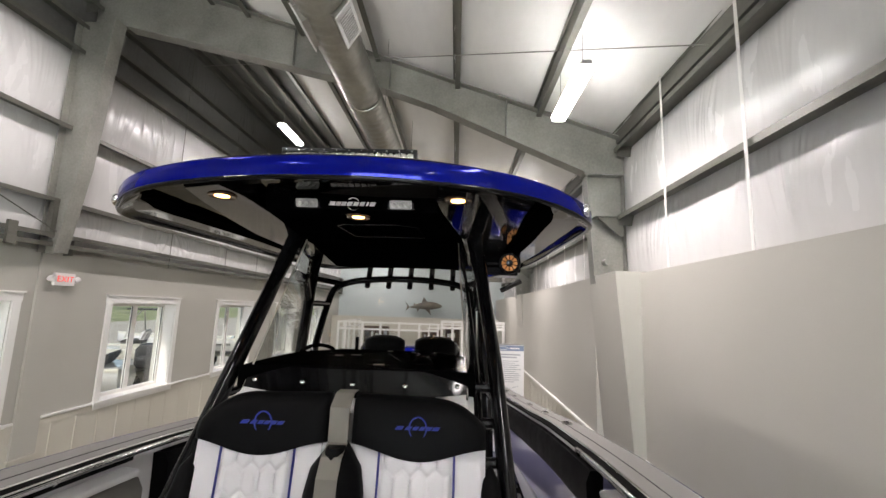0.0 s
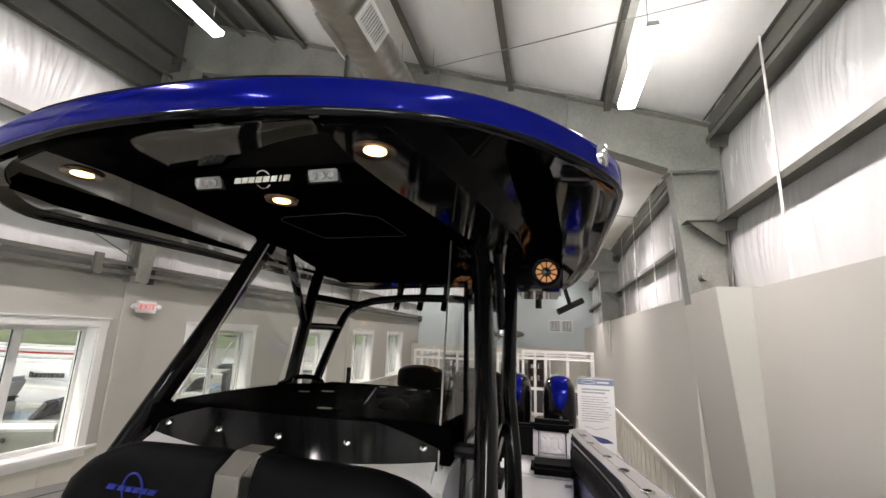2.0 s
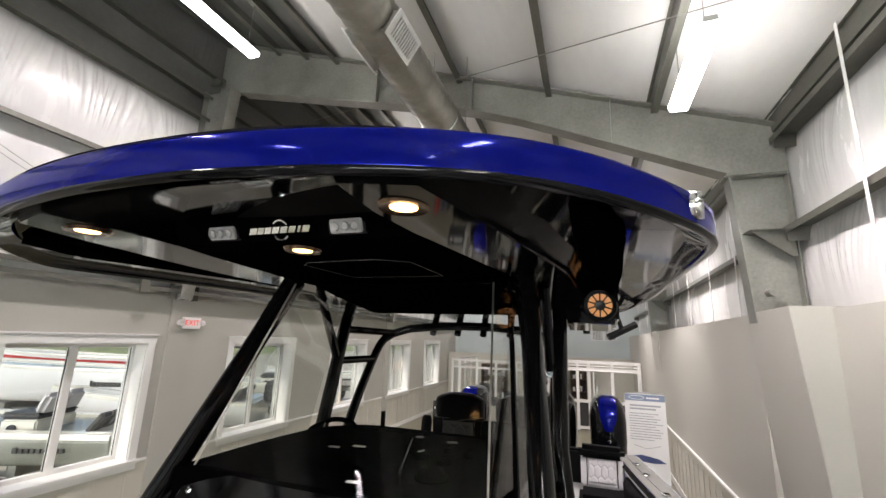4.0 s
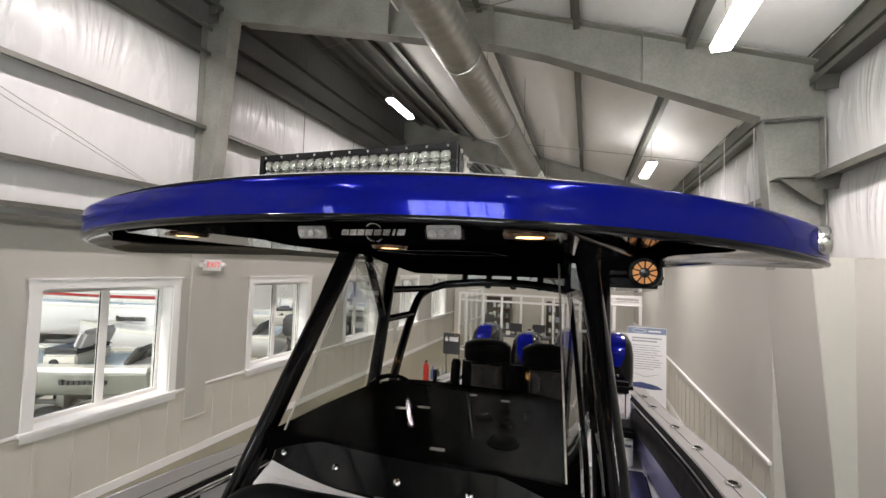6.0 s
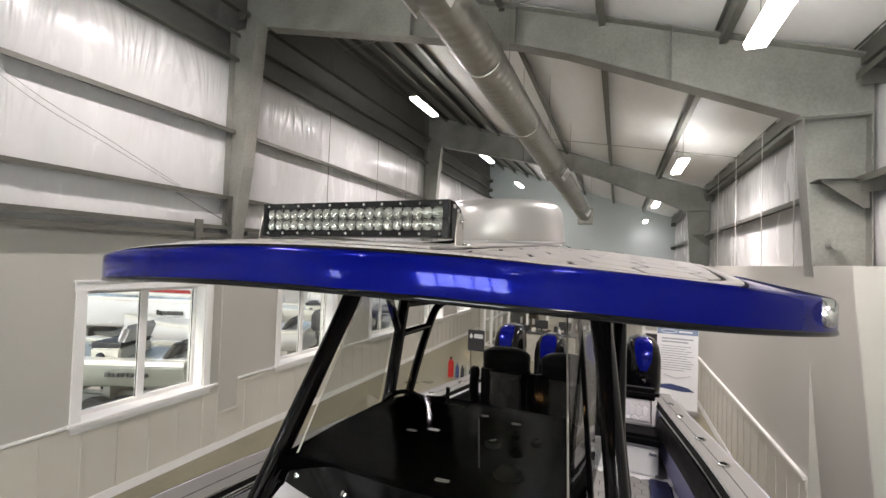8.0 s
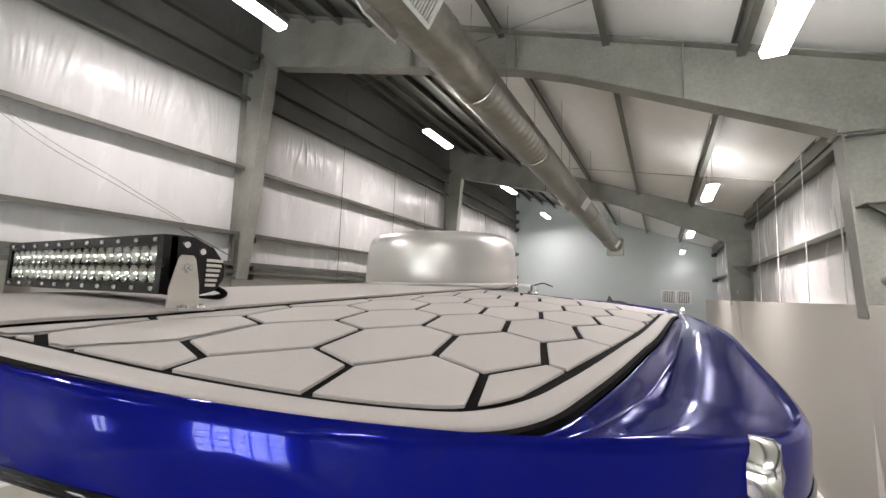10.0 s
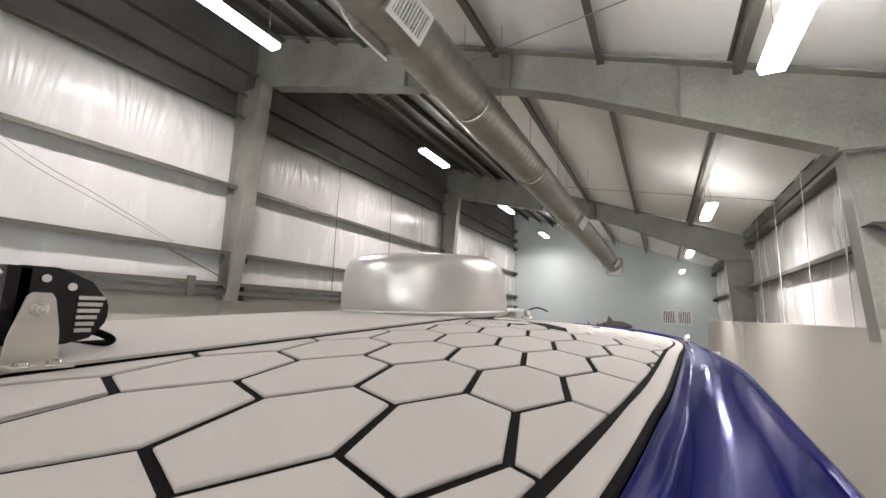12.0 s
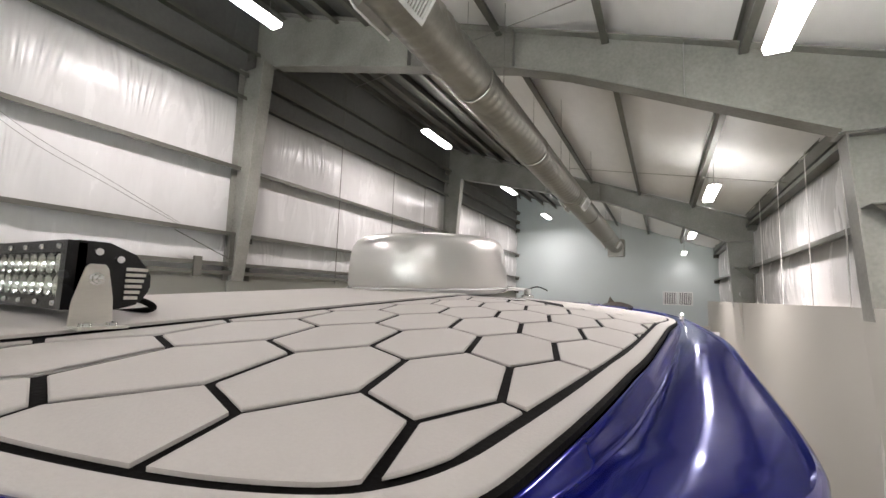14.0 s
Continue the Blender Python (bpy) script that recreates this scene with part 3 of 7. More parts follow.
for i in range(6):
    light(-3.63, -5.25 + 5.1 * i, 6.92, (0.45, 0.60, 0.74, 0.76, 0.85, 0.7)[i])
    light(1.70, -5.70 + 5.4 * i, 5.30, (0.2, 0.18, 0.55, 0.70, 0.78, 0.08)[i])

# ---- spiral duct ----
DR = 0.235


def duct_x(y):
    return -0.868 + 0.031 * (y - 6)


def duct_z(y):
    return 5.713 - 0.044 * (y - 6)



duct = thing("spiral_duct", (duct_x(0), 0, duct_z(0)), "long galvanised spiral air duct hung from the roof", "air duct")
prof = []
y = -7.5
while y < 17.4:
    prof.append((DR, y))
    prof.append((DR + 0.008, y + 0.055))
    prof.append((DR, y + 0.07))
    y += 0.14
rings = [[Vector((duct_x(yy) + r * math.cos(2 * math.pi * j / 28), yy + 0.14 * j / 28, duct_z(yy) + r * math.sin(2 * math.pi * j / 28))) for j in range(28)] for r, yy in prof]
part("pipe", Mesh().loft(rings, True), M["galv"], duct, smooth=60)
for y in (-4.8, -1.6, 2.7, 5.9, 8.0, 10.4, 12.4, 15.0, 17.4):
    part("joint_band", Mesh().loft([[Vector((duct_x(yy) + r * math.cos(2 * math.pi * j / 28), yy, duct_z(yy) + r * math.sin(2 * math.pi * j / 28))) for j in range(28)] for r, yy in ((DR, y - 0.03), (DR + 0.012, y - 0.025), (DR + 0.012, y + 0.025), (DR, y + 0.03))], False), M["galv"], duct)
for y in (-5, -2, 1, 3.4, 6.2, 8.8, 11.5, 14.2, 16.9):
    for s in (-1, 1):
        part("hanger_wire", Mesh().tube([(duct_x(y) + s * DR, y, duct_z(y)), (duct_x(y) + s * DR, y, roof(duct_x(y) + s * DR))], 0.004, 6), M["steel"], duct)
part("end_box", Mesh().box(duct_x(17.6) - 0.27, duct_x(17.6) + 0.27, 17.4, 17.8, duct_z(17.6) - 0.34, duct_z(17.6) + 0.25), M["galv"], duct, bevel=0.01)


def register(y, side, name="duct_register"):
    """A louvred register on the lower flank of the duct."""
    a = radians(-32) if side > 0 else radians(212)
    out = Vector((math.cos(a), 0, math.sin(a)))
    up = Vector((-math.sin(a), 0, math.cos(a)))
    o = Vector((duct_x(y), y, duct_z(y))) + out * (DR - 0.03)
    m = Matrix(((up.x, 0, out.x, o.x), (0, 1, 0, o.y), (up.z, 0, out.z, o.z), (0, 0, 0, 1)))
    r = thing(name, o, "white louvred air register on the spiral duct", "air vent", "duct registers")
    part("collar", Mesh().box(-0.10, 0.10, -0.20, 0.20, -0.02, 0.07, m), M["galv"], r, smooth=0)
    fr = Mesh().box(-0.125, 0.125, -0.225, -0.19, 0.07, 0.085, m).box(-0.125, 0.125, 0.19, 0.225, 0.07, 0.085, m).box(-0.125, -0.09, -0.19, 0.19, 0.07, 0.085, m).box(0.09, 0.125, -0.19, 0.19, 0.07, 0.085, m)
    part("frame", fr, M["louvre"], r, smooth=0)
    for i in range(11):
        q = -0.175 + 0.035 * i
        part("slat", Mesh().box(-0.09, 0.09, q - 0.004, q + 0.010, 0.071, 0.082, m), M["louvre"], r, smooth=0)


for y in (-1.0, 4.38, 10.9, 16.3):
    register(y, 1)
    register(y + (0.05 if y > 4 else 0), -1)

# ---- straps, cables and rods on the walls ----
for y in (-2.6, -1.0, 1.2, 2.55, 3.88, 5.17, 8.12, 9.45, 11.05, 12.6, 15.5, 17.0):
    s = whole("wall_strap", Mesh().box(2.735, 2.741, y - 0.018, y + 0.018, TOP_R - 0.02, 5.75), M["white"], "white steel banding strap down the insulated wall", "strap", kind="", group="wall straps", smooth=0)
for y in (8.9, 10.95, 12.6, 2.2, -3.0, 17.5):
    whole("wall_strap", Mesh().box(-5.425, -5.42, y - 0.01, y + 0.01, TOP_L - 0.02, 8.3), M["girt"], "thin steel banding strap down the insulated wall", "strap", kind="", group="wall straps", smooth=0)
for dz in (0.0, 0.07):
    pts = [(-5.47, 2.2, 6.2 - dz), (-5.47, 3.6, 5.2 - dz * 1.2), (-5.47, 4.6, 4.75 - dz), (-5.47, 5.55, 4.33 - dz * 0.4)]
    whole("wall_cable", Mesh().tube(spline(pts, 8), 0.004, 6), M["steel"], "slack grey cable strung across the insulated wall", "cable", kind="", group="wall cables")
brace = thing("girt_brace", (-5.4, 5.3, 4.2), "thin steel brace rod under a wall girt", "brace")
part("rod", Mesh().tube([(-5.42, 5.45, 4.22), (-5.42, 6.45, 3.82)], 0.008, 8), M["girt"], brace)
part("post", Mesh().box(-5.5, -5.43, 6.36, 6.44, 3.72, 4.28), M["girt"], brace, smooth=0)
whole("girt_post", Mesh().box(-5.44, -5.40, 5.78, 5.90, 3.55, 3.86), M["girt"], "short steel post clipped to the lowest girt", "bracket", kind="", smooth=0)
for y, xa, xb in ((10.2, 2.7, -5.4), (4.2, 2.7, -5.4)):
    whole("sag_rod", Mesh().tube([(xa, y, roof(xa) - 0.3), (xb, y + 5.0, roof(xb) - 0.3)], 0.006, 6), M["steel"], "thin steel bracing rod under the roof", "rod", kind="", group="bracing rods")

# ---- exit sign ----
EX = WALL_L + 0.036
ex = thing("exit_sign", (EX, 6.83, 3.14), "white emergency sign with red EXIT letters and two lamp heads", "exit sign")
part("body", Mesh().box(EX, EX + 0.05, 6.66, 7.00, 3.045, 3.235), M["signface"], ex, bevel=0.008)
for s in (-1, 1):
    hd = Mesh().lathe([(0.03, -0.04), (0.045, 0.0), (0.045, 0.03), (0.02, 0.035)], n=16, m=Matrix.Translation((EX + 0.035, 6.83 + s * 0.21, 3.14)) @ Matrix.Rotation(s * radians(-60), 4, "X"))
    part("lamp_head", hd, M["signface"], ex)


def letters(text, size, m, material, parent, name="letters", thick=0.002, spacing=1.0):
    c = bpy.data.curves.new(name, "FONT")
    c.body, c.size, c.align_x, c.align_y, c.extrude, c.space_character = text, size, "CENTER", "CENTER", thick, spacing
    tmp = bpy.data.objects.new(name, c)
    data = bpy.data.meshes.new_from_object(tmp)
    bpy.data.objects.remove(tmp)
    data.transform(Matrix.Translation(-BASE[parent.name]) @ m)
    data.materials.clear()
    data.materials.append(material)
    ob = new(name, data)
    ob.parent = parent
    BASE[ob.name] = BASE[parent.name]
    return ob


def plane(origin, right, up):
    r, u = Vector(right).normalized(), Vector(up).normalized()
    n_ = r.cross(u)
    o = Vector(origin)
    return Matrix(((r.x, u.x, n_.x, o.x), (r.y, u.y, n_.y, o.y), (r.z, u.z, n_.z, o.z), (0, 0, 0, 1)))


letters("EXIT", 0.125, plane((EX + 0.052, 6.83, 3.14), (0, 1, 0), (0, 0, 1)), M["exitred"], ex, spacing=1.1)

# ---- far end: vents, shark, storefront, desk, banner ----
for i, x in enumerate((1.17, 1.735)):
    v = thing("wall_vent", (x, FAR, 3.48), "white louvred return-air vent on the blue wall", "air vent", "wall vents")
    part("backing", Mesh().box(x - 0.24, x + 0.24, FAR - 0.012, FAR - 0.001, 3.23, 3.73), M["dark"], v, smooth=0)
    part("frame", Mesh().box(x - 0.27, x - 0.23, FAR - 0.03, FAR - 0.001, 3.2, 3.76).box(x + 0.23, x + 0.27, FAR - 0.03, FAR - 0.001, 3.2, 3.76).box(x - 0.23, x + 0.23, FAR - 0.03, FAR - 0.001, 3.2, 3.24).box(x - 0.23, x + 0.23, FAR - 0.03, FAR - 0.001, 3.72, 3.76), M["louvre"], v, smooth=0)
    for j in range(7):
        q = x - 0.198 + 0.066 * j
        part("slat", Mesh().box(q - 0.017, q + 0.017, FAR - 0.026, FAR - 0.013, 3.25, 3.71), M["louvre"], v, smooth=0)

shark = thing("mounted_shark", (-1.1, FAR - 0.2, 3.05), "grey and white mounted shark trophy on the blue wall", "wall trophy")
SX, SZ, SL = -1.17, 3.03, 1.95
rings = []
for u in [i / 18 for i in range(19)]:
    x = SX + SL * (0.5 - u) * 0.86 + 0.08
    r = 0.24 * (math.sin(math.pi * min(1, u * 1.02 + 0.015)) ** 0.75) * (1 - 0.45 * u) + 0.015
    zc = SZ + 0.06 * math.sin(u * 3.0) - 0.10 * u
    rings.append([Vector((x, FAR - 0.22 + 0.6 * r * math.cos(2 * math.pi * j / 14), zc + r * math.sin(2 * math.pi * j / 14))) for j in range(14)])
sh = Mesh().loft(rings, True)


def fin(pts, y):
    sh.prism(pts, y - 0.015, y + 0.015, "y")


yb = FAR - 0.22
fin([(SX + 0.18, SZ + 0.18), (SX - 0.12, SZ + 0.16), (SX - 0.02, SZ + 0.45)], yb)
fin([(SX - 0.72, SZ - 0.08), (SX - 0.98, SZ + 0.22), (SX - 0.85, SZ - 0.05), (SX - 0.93, SZ - 0.28), (SX - 0.74, SZ - 0.12)], yb)
fin([(SX + 0.30, SZ - 0.14), (SX + 0.05, SZ - 0.16), (SX + 0.38, SZ - 0.46)], yb - 0.1)
fin([(SX - 0.2, SZ - 0.16), (SX - 0.36, SZ - 0.16), (SX - 0.33, SZ - 0.32)], yb)
fin([(SX - 0.42, SZ + 0.05), (SX - 0.55, SZ + 0.03), (SX - 0.5, SZ + 0.13)], yb)
part("shark_figure", sh, M["sharkgrey"], shark, smooth=60)
part("mount", Mesh().box(SX - 0.06, SX + 0.06, FAR - 0.15, FAR - 0.001, SZ - 0.08, SZ + 0.08), M["dark"], shark)

whole("office_wall", Mesh().box(-5.55, 2.5, 20.9, 21.0, 0, 2.45), M["panel"], "cream partition wall behind the glazed office front", "wall", smooth=0)

# white framed storefront across the far end
SY = 18.2
store = thing("storefront_partition", (-1.5, SY, 0), "white framed glazed office partition at the far end", "partition", "partitions")
posts = (-0.1, 0.35, 0.75, 1.55, 2.45)
for x in posts:
    part("post", Mesh().box(x - 0.05, x + 0.05, SY - 0.05, SY + 0.05, 0, 2.42), M["white"], store, bevel=0.004)
for a, b in zip(posts[:-1], posts[1:]):
    for z in (0.10, 1.0, 2.12, 2.37):
        if z == 1.0 and a in (-4.75, 0.75):
            continue
        part("rail", Mesh().box(a + 0.05, b - 0.05, SY - 0.04, SY + 0.04, z - 0.05, z + 0.05), M["white"], store, smooth=0)
    if a not in (-4.75, 0.75):
        part("kick_panel", Mesh().box(a + 0.05, b - 0.05, SY - 0.012, SY + 0.012, 0.15, 0.95), M["dark"], store, "dark lower panel", smooth=0)
    g = part("pane", Mesh().box(a + 0.05, b - 0.05, SY - 0.004, SY + 0.004, 1.05 if a not in (-4.75, 0.75) else 0.15, 2.07), M["glass"], store, smooth=0)
    g.visible_shadow = False
CY = 17.15
cage = thing("glazed_enclosure", (-2.5, CY, 0), "white framed glass enclosure before the offices", "partition", "partitions")
CP = (-4.15, -3.86, -3.2, -2.48, -1.75, -0.95, -0.22)
for x in CP:
    part("post", Mesh().box(x - 0.04, x + 0.04, CY - 0.04, CY + 0.04, 0, 2.32), M["white"], cage, bevel=0.004)
for a, b in zip(CP[:-1], CP[1:]):
    for z in (0.08, 2.02, 2.28):
        part("rail", Mesh().box(a + 0.04, b - 0.04, CY - 0.03, CY + 0.03, z - 0.035, z + 0.035), M["white"], cage, smooth=0)
    g = part("pane", Mesh().box(a + 0.04, b - 0.04, CY - 0.004, CY + 0.004, 0.115, 1.985), M["glass"], cage, smooth=0)
    g.visible_shadow = False
for y in (18.0, 18.9, 19.8, 20.8):
    part("post", Mesh().box(-4.19, -4.11, y - 0.04, y + 0.04, 0, 2.32), M["white"], cage, bevel=0.004)
for a, b in ((CY, 18.0), (18.0, 18.9), (18.9, 19.8), (19.8, 20.8)):
    for z in (0.08, 1.0, 2.02, 2.28):
        part("rail", Mesh().box(-4.18, -4.12, a + 0.04, b - 0.04, z - 0.035, z + 0.035), M["white"], cage, smooth=0)
rail = thing("display_rail", (1.0, 17.0, 2.2), "white tubular display rail on thin posts", "rail")
for z, y in ((2.28, 17.2), (2.16, 16.6)):
    part("bar", Mesh().tube([(-0.6, y, z), (2.35, y, z)], 0.02, 8), M["white"], rail)
    for x in (-0.55, 0.9, 2.3):
        part("upright", Mesh().tube([(x, y, 0), (x, y, z)], 0.018, 8), M["white"], rail)
tv = thing("wall_screen", (1.95, FAR, 1.95), "flat wall screen showing a pale blue picture", "screen")
part("bezel", Mesh().box(1.45, 2.4, FAR - 0.06, FAR - 0.001, 1.65, 2.2), M["black"], tv, bevel=0.004)
part("display", Mesh().box(1.48, 2.37, FAR - 0.064, FAR - 0.061, 1.68, 2.17), glow("screen_glow", (0.45, 0.52, 0.72), 0.45), tv, smooth=0)
for x0, x1, z1, nm in ((-3.8, -2.7, 2.0, "tall_cabinet"), (-1.1, -0.2, 1.9, "display_shelf"), (0.0, 0.65, 2.1, "display_shelf")):
    c = thing(nm, ((x0 + x1) / 2, 20.4, 0), "dark wooden display shelf stocked with small goods", "shelf", "far shelves")
    part("back", Mesh().box(x0, x1, 20.7, 20.74, 0, z1), M["brown"], c, smooth=0)
    for x in (x0, x1 - 0.03):
        part("side", Mesh().box(x, x + 0.03, 20.3, 20.7, 0, z1), M["brown"], c, smooth=0)
    for j in range(5):
        z = 0.08 + (z1 - 0.1) * j / 4
        part("shelf_board", Mesh().box(x0 + 0.03, x1 - 0.03, 20.3, 20.7, z - 0.015, z + 0.015), M["brown"], c, smooth=0)
        if j < 4:
            for q in range(5):
                w = 0.08 + 0.07 * random.random()
                h = 0.12 + 0.2 * random.random()
                xx = x0 + 0.1 + (x1 - x0 - 0.3) * q / 4
                b = whole("shelf_goods", Mesh().box(xx, xx + w, 20.4, 20.55, z + 0.015, z + 0.015 + h), M[random.choice(("dark", "white", "olive", "ink", "cream", "brown"))], "small boxed goods on a display shelf", "boxed goods", kind="", group="shelf goods", bevel=0.01)
desk = thing("reception_desk", (-1.6, 16.0, 0), "pale reception desk with a dark top", "desk")
part("front", Mesh().box(-2.45, -0.65, 15.75, 15.80, 0, 0.93), M["panel"], desk, smooth=0)
part("top", Mesh().box(-2.52, -0.58, 15.68, 16.35, 0.93, 0.97), M["dark"], desk, bevel=0.01)
for x in (-2.45, -0.70):
    part("end_panel", Mesh().box(x, x + 0.05, 15.80, 16.3, 0, 0.93), M["panel"], desk, smooth=0)
for x, w, h, k in ((-2.3, 0.10, 0.20, "dark"), (-2.02, 0.07, 0.13, "cream"), (-1.52, 0.09, 0.10, "brown"), (-1.28, 0.06, 0.24, "dark"), (-0.78, 0.05, 0.16, "olive")):
    whole("desk_item", Mesh().box(x - w, x + w, 15.95, 16.08, 0.97, 0.97 + h), M[k], "small item standing on the reception desk", "desk item", kind="", group="desk items", bevel=0.015)
for x in (-1.78, -0.98):
    mon = thing("desk_monitor", (x, 16.15, 0.97), "black flat monitor on the reception desk", "monitor", "desk monitors")
    part("screen", Mesh().box(x - 0.22, x + 0.22, 16.14, 16.17, 1.07, 1.36), M["dark"], mon, bevel=0.006)
    part("stand", Mesh().box(x - 0.03, x + 0.03, 16.171, 16.19, 0.98, 1.2).box(x - 0.1, x + 0.1, 16.08, 16.24, 0.97, 0.982), M["dark"], mon, smooth=0)
pb = thing("pump_bottle", (-1.13, 15.86, 0.97), "white pump bottle on the reception desk", "bottle")
part("body", Mesh().lathe([(0.001, 0.0), (0.04, 0.0), (0.042, 0.02), (0.042, 0.14), (0.02, 0.17), (0.014, 0.19)], (-1.13, 15.86, 0.97), 18), M["white"], pb)
part("pump", Mesh().tube([(-1.13, 15.86, 1.155), (-1.13, 15.86, 1.21), (-1.17, 15.86, 1.215)], 0.009, 8), M["white"], pb)
ch = thing("office_chair", (-3.5, 19.4, 0), "black high-backed office chair behind the glass", "chair")
part("seat", Mesh().box(-3.75, -3.25, 19.2, 19.7, 0.45, 0.55), M["dark"], ch, bevel=0.04)
part("backrest", Mesh().box(-3.72, -3.28, 19.62, 19.72, 0.6, 1.25), M["dark"], ch, bevel=0.04)
part("column", Mesh().tube([(-3.5, 19.45, 0.05), (-3.5, 19.45, 0.46)], 0.03, 10), M["steel"], ch)
for i in range(5):
    a = i * 2 * math.pi / 5
    part("foot", Mesh().tube([(-3.5, 19.45, 0.09), (-3.5 + 0.3 * math.cos(a), 19.45 + 0.3 * math.sin(a), 0.035)], 0.022, 8), M["dark"], ch)

# stand-up print by the right wall
BX0, BX1, BY = 1.52, 2.36, 12.4
ban = thing("pull_up_banner", (1.94, BY, 0), "white pull-up banner printed with text lines and a boat drawing", "banner")
part("sheet", Mesh().box(BX0, BX1, BY - 0.003, BY + 0.003, 0.1, 1.96), M["paper"], ban, smooth=0)
part("base", Mesh().box(BX0 - 0.02, BX1 + 0.02, BY - 0.1, BY + 0.1, 0.0, 0.1), M["silver"], ban, bevel=0.02)
part("top_bar", Mesh().box(BX0, BX1, BY - 0.015, BY + 0.015, 1.955, 1.99), M["silver"], ban, bevel=0.005)
part("header_band", Mesh().box(BX0 + 0.005, BX1 - 0.005, BY - 0.007, BY - 0.004, 1.80, 1.94), mat("slate_blue_print", (0.20, 0.25, 0.36), 0.5, bump=0.0), ban, smooth=0)
part("header_mark", Mesh().tube([(BX0 + 0.25 + 0.16 * math.cos(a), BY - 0.008, 1.87 + 0.04 * math.sin(a)) for a in [i * math.pi / 10 for i in range(20)]], 0.006, 5, closed=True).box(BX0 + 0.45, BX1 - 0.12, BY - 0.009, BY - 0.0075, 1.85, 1.885), M["paper"], ban)
for j in range(2):
    part("title_bar", Mesh().box(BX0 + 0.1, BX1 - 0.1 - 0.1 * j, BY - 0.006, BY - 0.004, 1.68 - 0.07 * j, 1.715 - 0.07 * j), M["ink"], ban, smooth=0)
for j in range(11):
    part("text_bar", Mesh().box(BX0 + 0.08, BX1 - 0.08 - 0.2 * random.random(), BY - 0.006, BY - 0.004, 1.52 - 0.055 * j, 1.535 - 0.055 * j), M["ink"], ban, smooth=0)
part("boat_drawing", Mesh().prism([(BX0 + 0.05, 0.62), (BX0 + 0.3, 0.66), (BX1 - 0.2, 0.60), (BX1 - 0.06, 0.52), (BX1 - 0.3, 0.50), (BX0 + 0.05, 0.54)], BY - 0.006, BY - 0.004, "y"), M["inkblue"], ban, smooth=0)
part("line_drawing", Mesh().tube([(BX0 + 0.15, BY - 0.006, 0.86), (BX0 + 0.4, BY - 0.006, 0.79), (BX1 - 0.15, BY - 0.006, 0.87)], 0.006, 5), M["ink"], ban)

# by the window wall, far down: dark easel sign, extinguisher, bottles, hose
es = thing("easel_sign", (-3.2, 12.9, 0), "black standing sign with white lettering bars", "sign")
part("board", Mesh().box(-3.35, -2.85, 12.88, 12.91, 0.75, 1.35), M["dark"], es, bevel=0.004)
for x in (-3.3, -2.9):
    part("leg", Mesh().tube([(x, 12.93, 1.3), (x, 13.1, 0)], 0.014, 8), M["dark"], es)
part("mark", Mesh().prism([(-3.31, 1.16), (-3.25, 1.26), (-3.19, 1.16), (-3.25, 1.10)], 12.872, 12.878, "y").box(-3.16, -2.90, 12.872, 12.878, 1.12, 1.24), M["paper"], es, smooth=0)
fe = thing("fire_extinguisher", (-3.75, 12.6, 0), "red fire extinguisher standing on the floor", "fire extinguisher")
part("cylinder", Mesh().lathe([(0.075, 0.0), (0.085, 0.02), (0.085, 0.40), (0.06, 0.47), (0.025, 0.50)], (-3.75, 12.6, 0), 20), M["red"], fe)
part("valve", Mesh().box(-3.78, -3.72, 12.57, 12.63, 0.50, 0.57), M["dark"], fe, bevel=0.01)
for i, (dx, k, h) in enumerate(((0.2, "inkblue", 0.42), (0.34, "dark", 0.36), (0.46, "olive", 0.40), (0.56, "dark", 0.3))):
    whole("floor_bottle", Mesh().lathe([(0.05, 0.0), (0.055, 0.02), (0.055, h * 0.7), (0.02, h * 0.85), (0.02, h)], (-3.75 + dx, 12.6 + 0.05 * i, 0), 14), M[k], "dark upright bottle standing on the concrete floor", "bottle", kind="", group="floor bottles")

# ---- outside the windows ----
whole("ground", Mesh().box(-400, OUT_L - 0.34, -300, 300, -0.4, -0.12), M["gravel"], "pale gravel boat yard outside", "ground", smooth=0)
whole("forecourt", Mesh().box(OUT_L - 0.34, 200, -300, NEAR - 0.3, -0.4, -0.121), M["gravel"], "pale gravel forecourt before the glazed door", "ground", smooth=0)
whole("lawn", Mesh().grid(lambda u, v: Vector((-46 - 300 * u, -200 + 420 * v, -0.115 + (1.5 * smoothstep(0, 0.04, u)) + 0.1 * ns(u * 60, v * 60))), 40, 40), M["grass"], "green grass bank beyond the yard", "lawn", smooth=80)


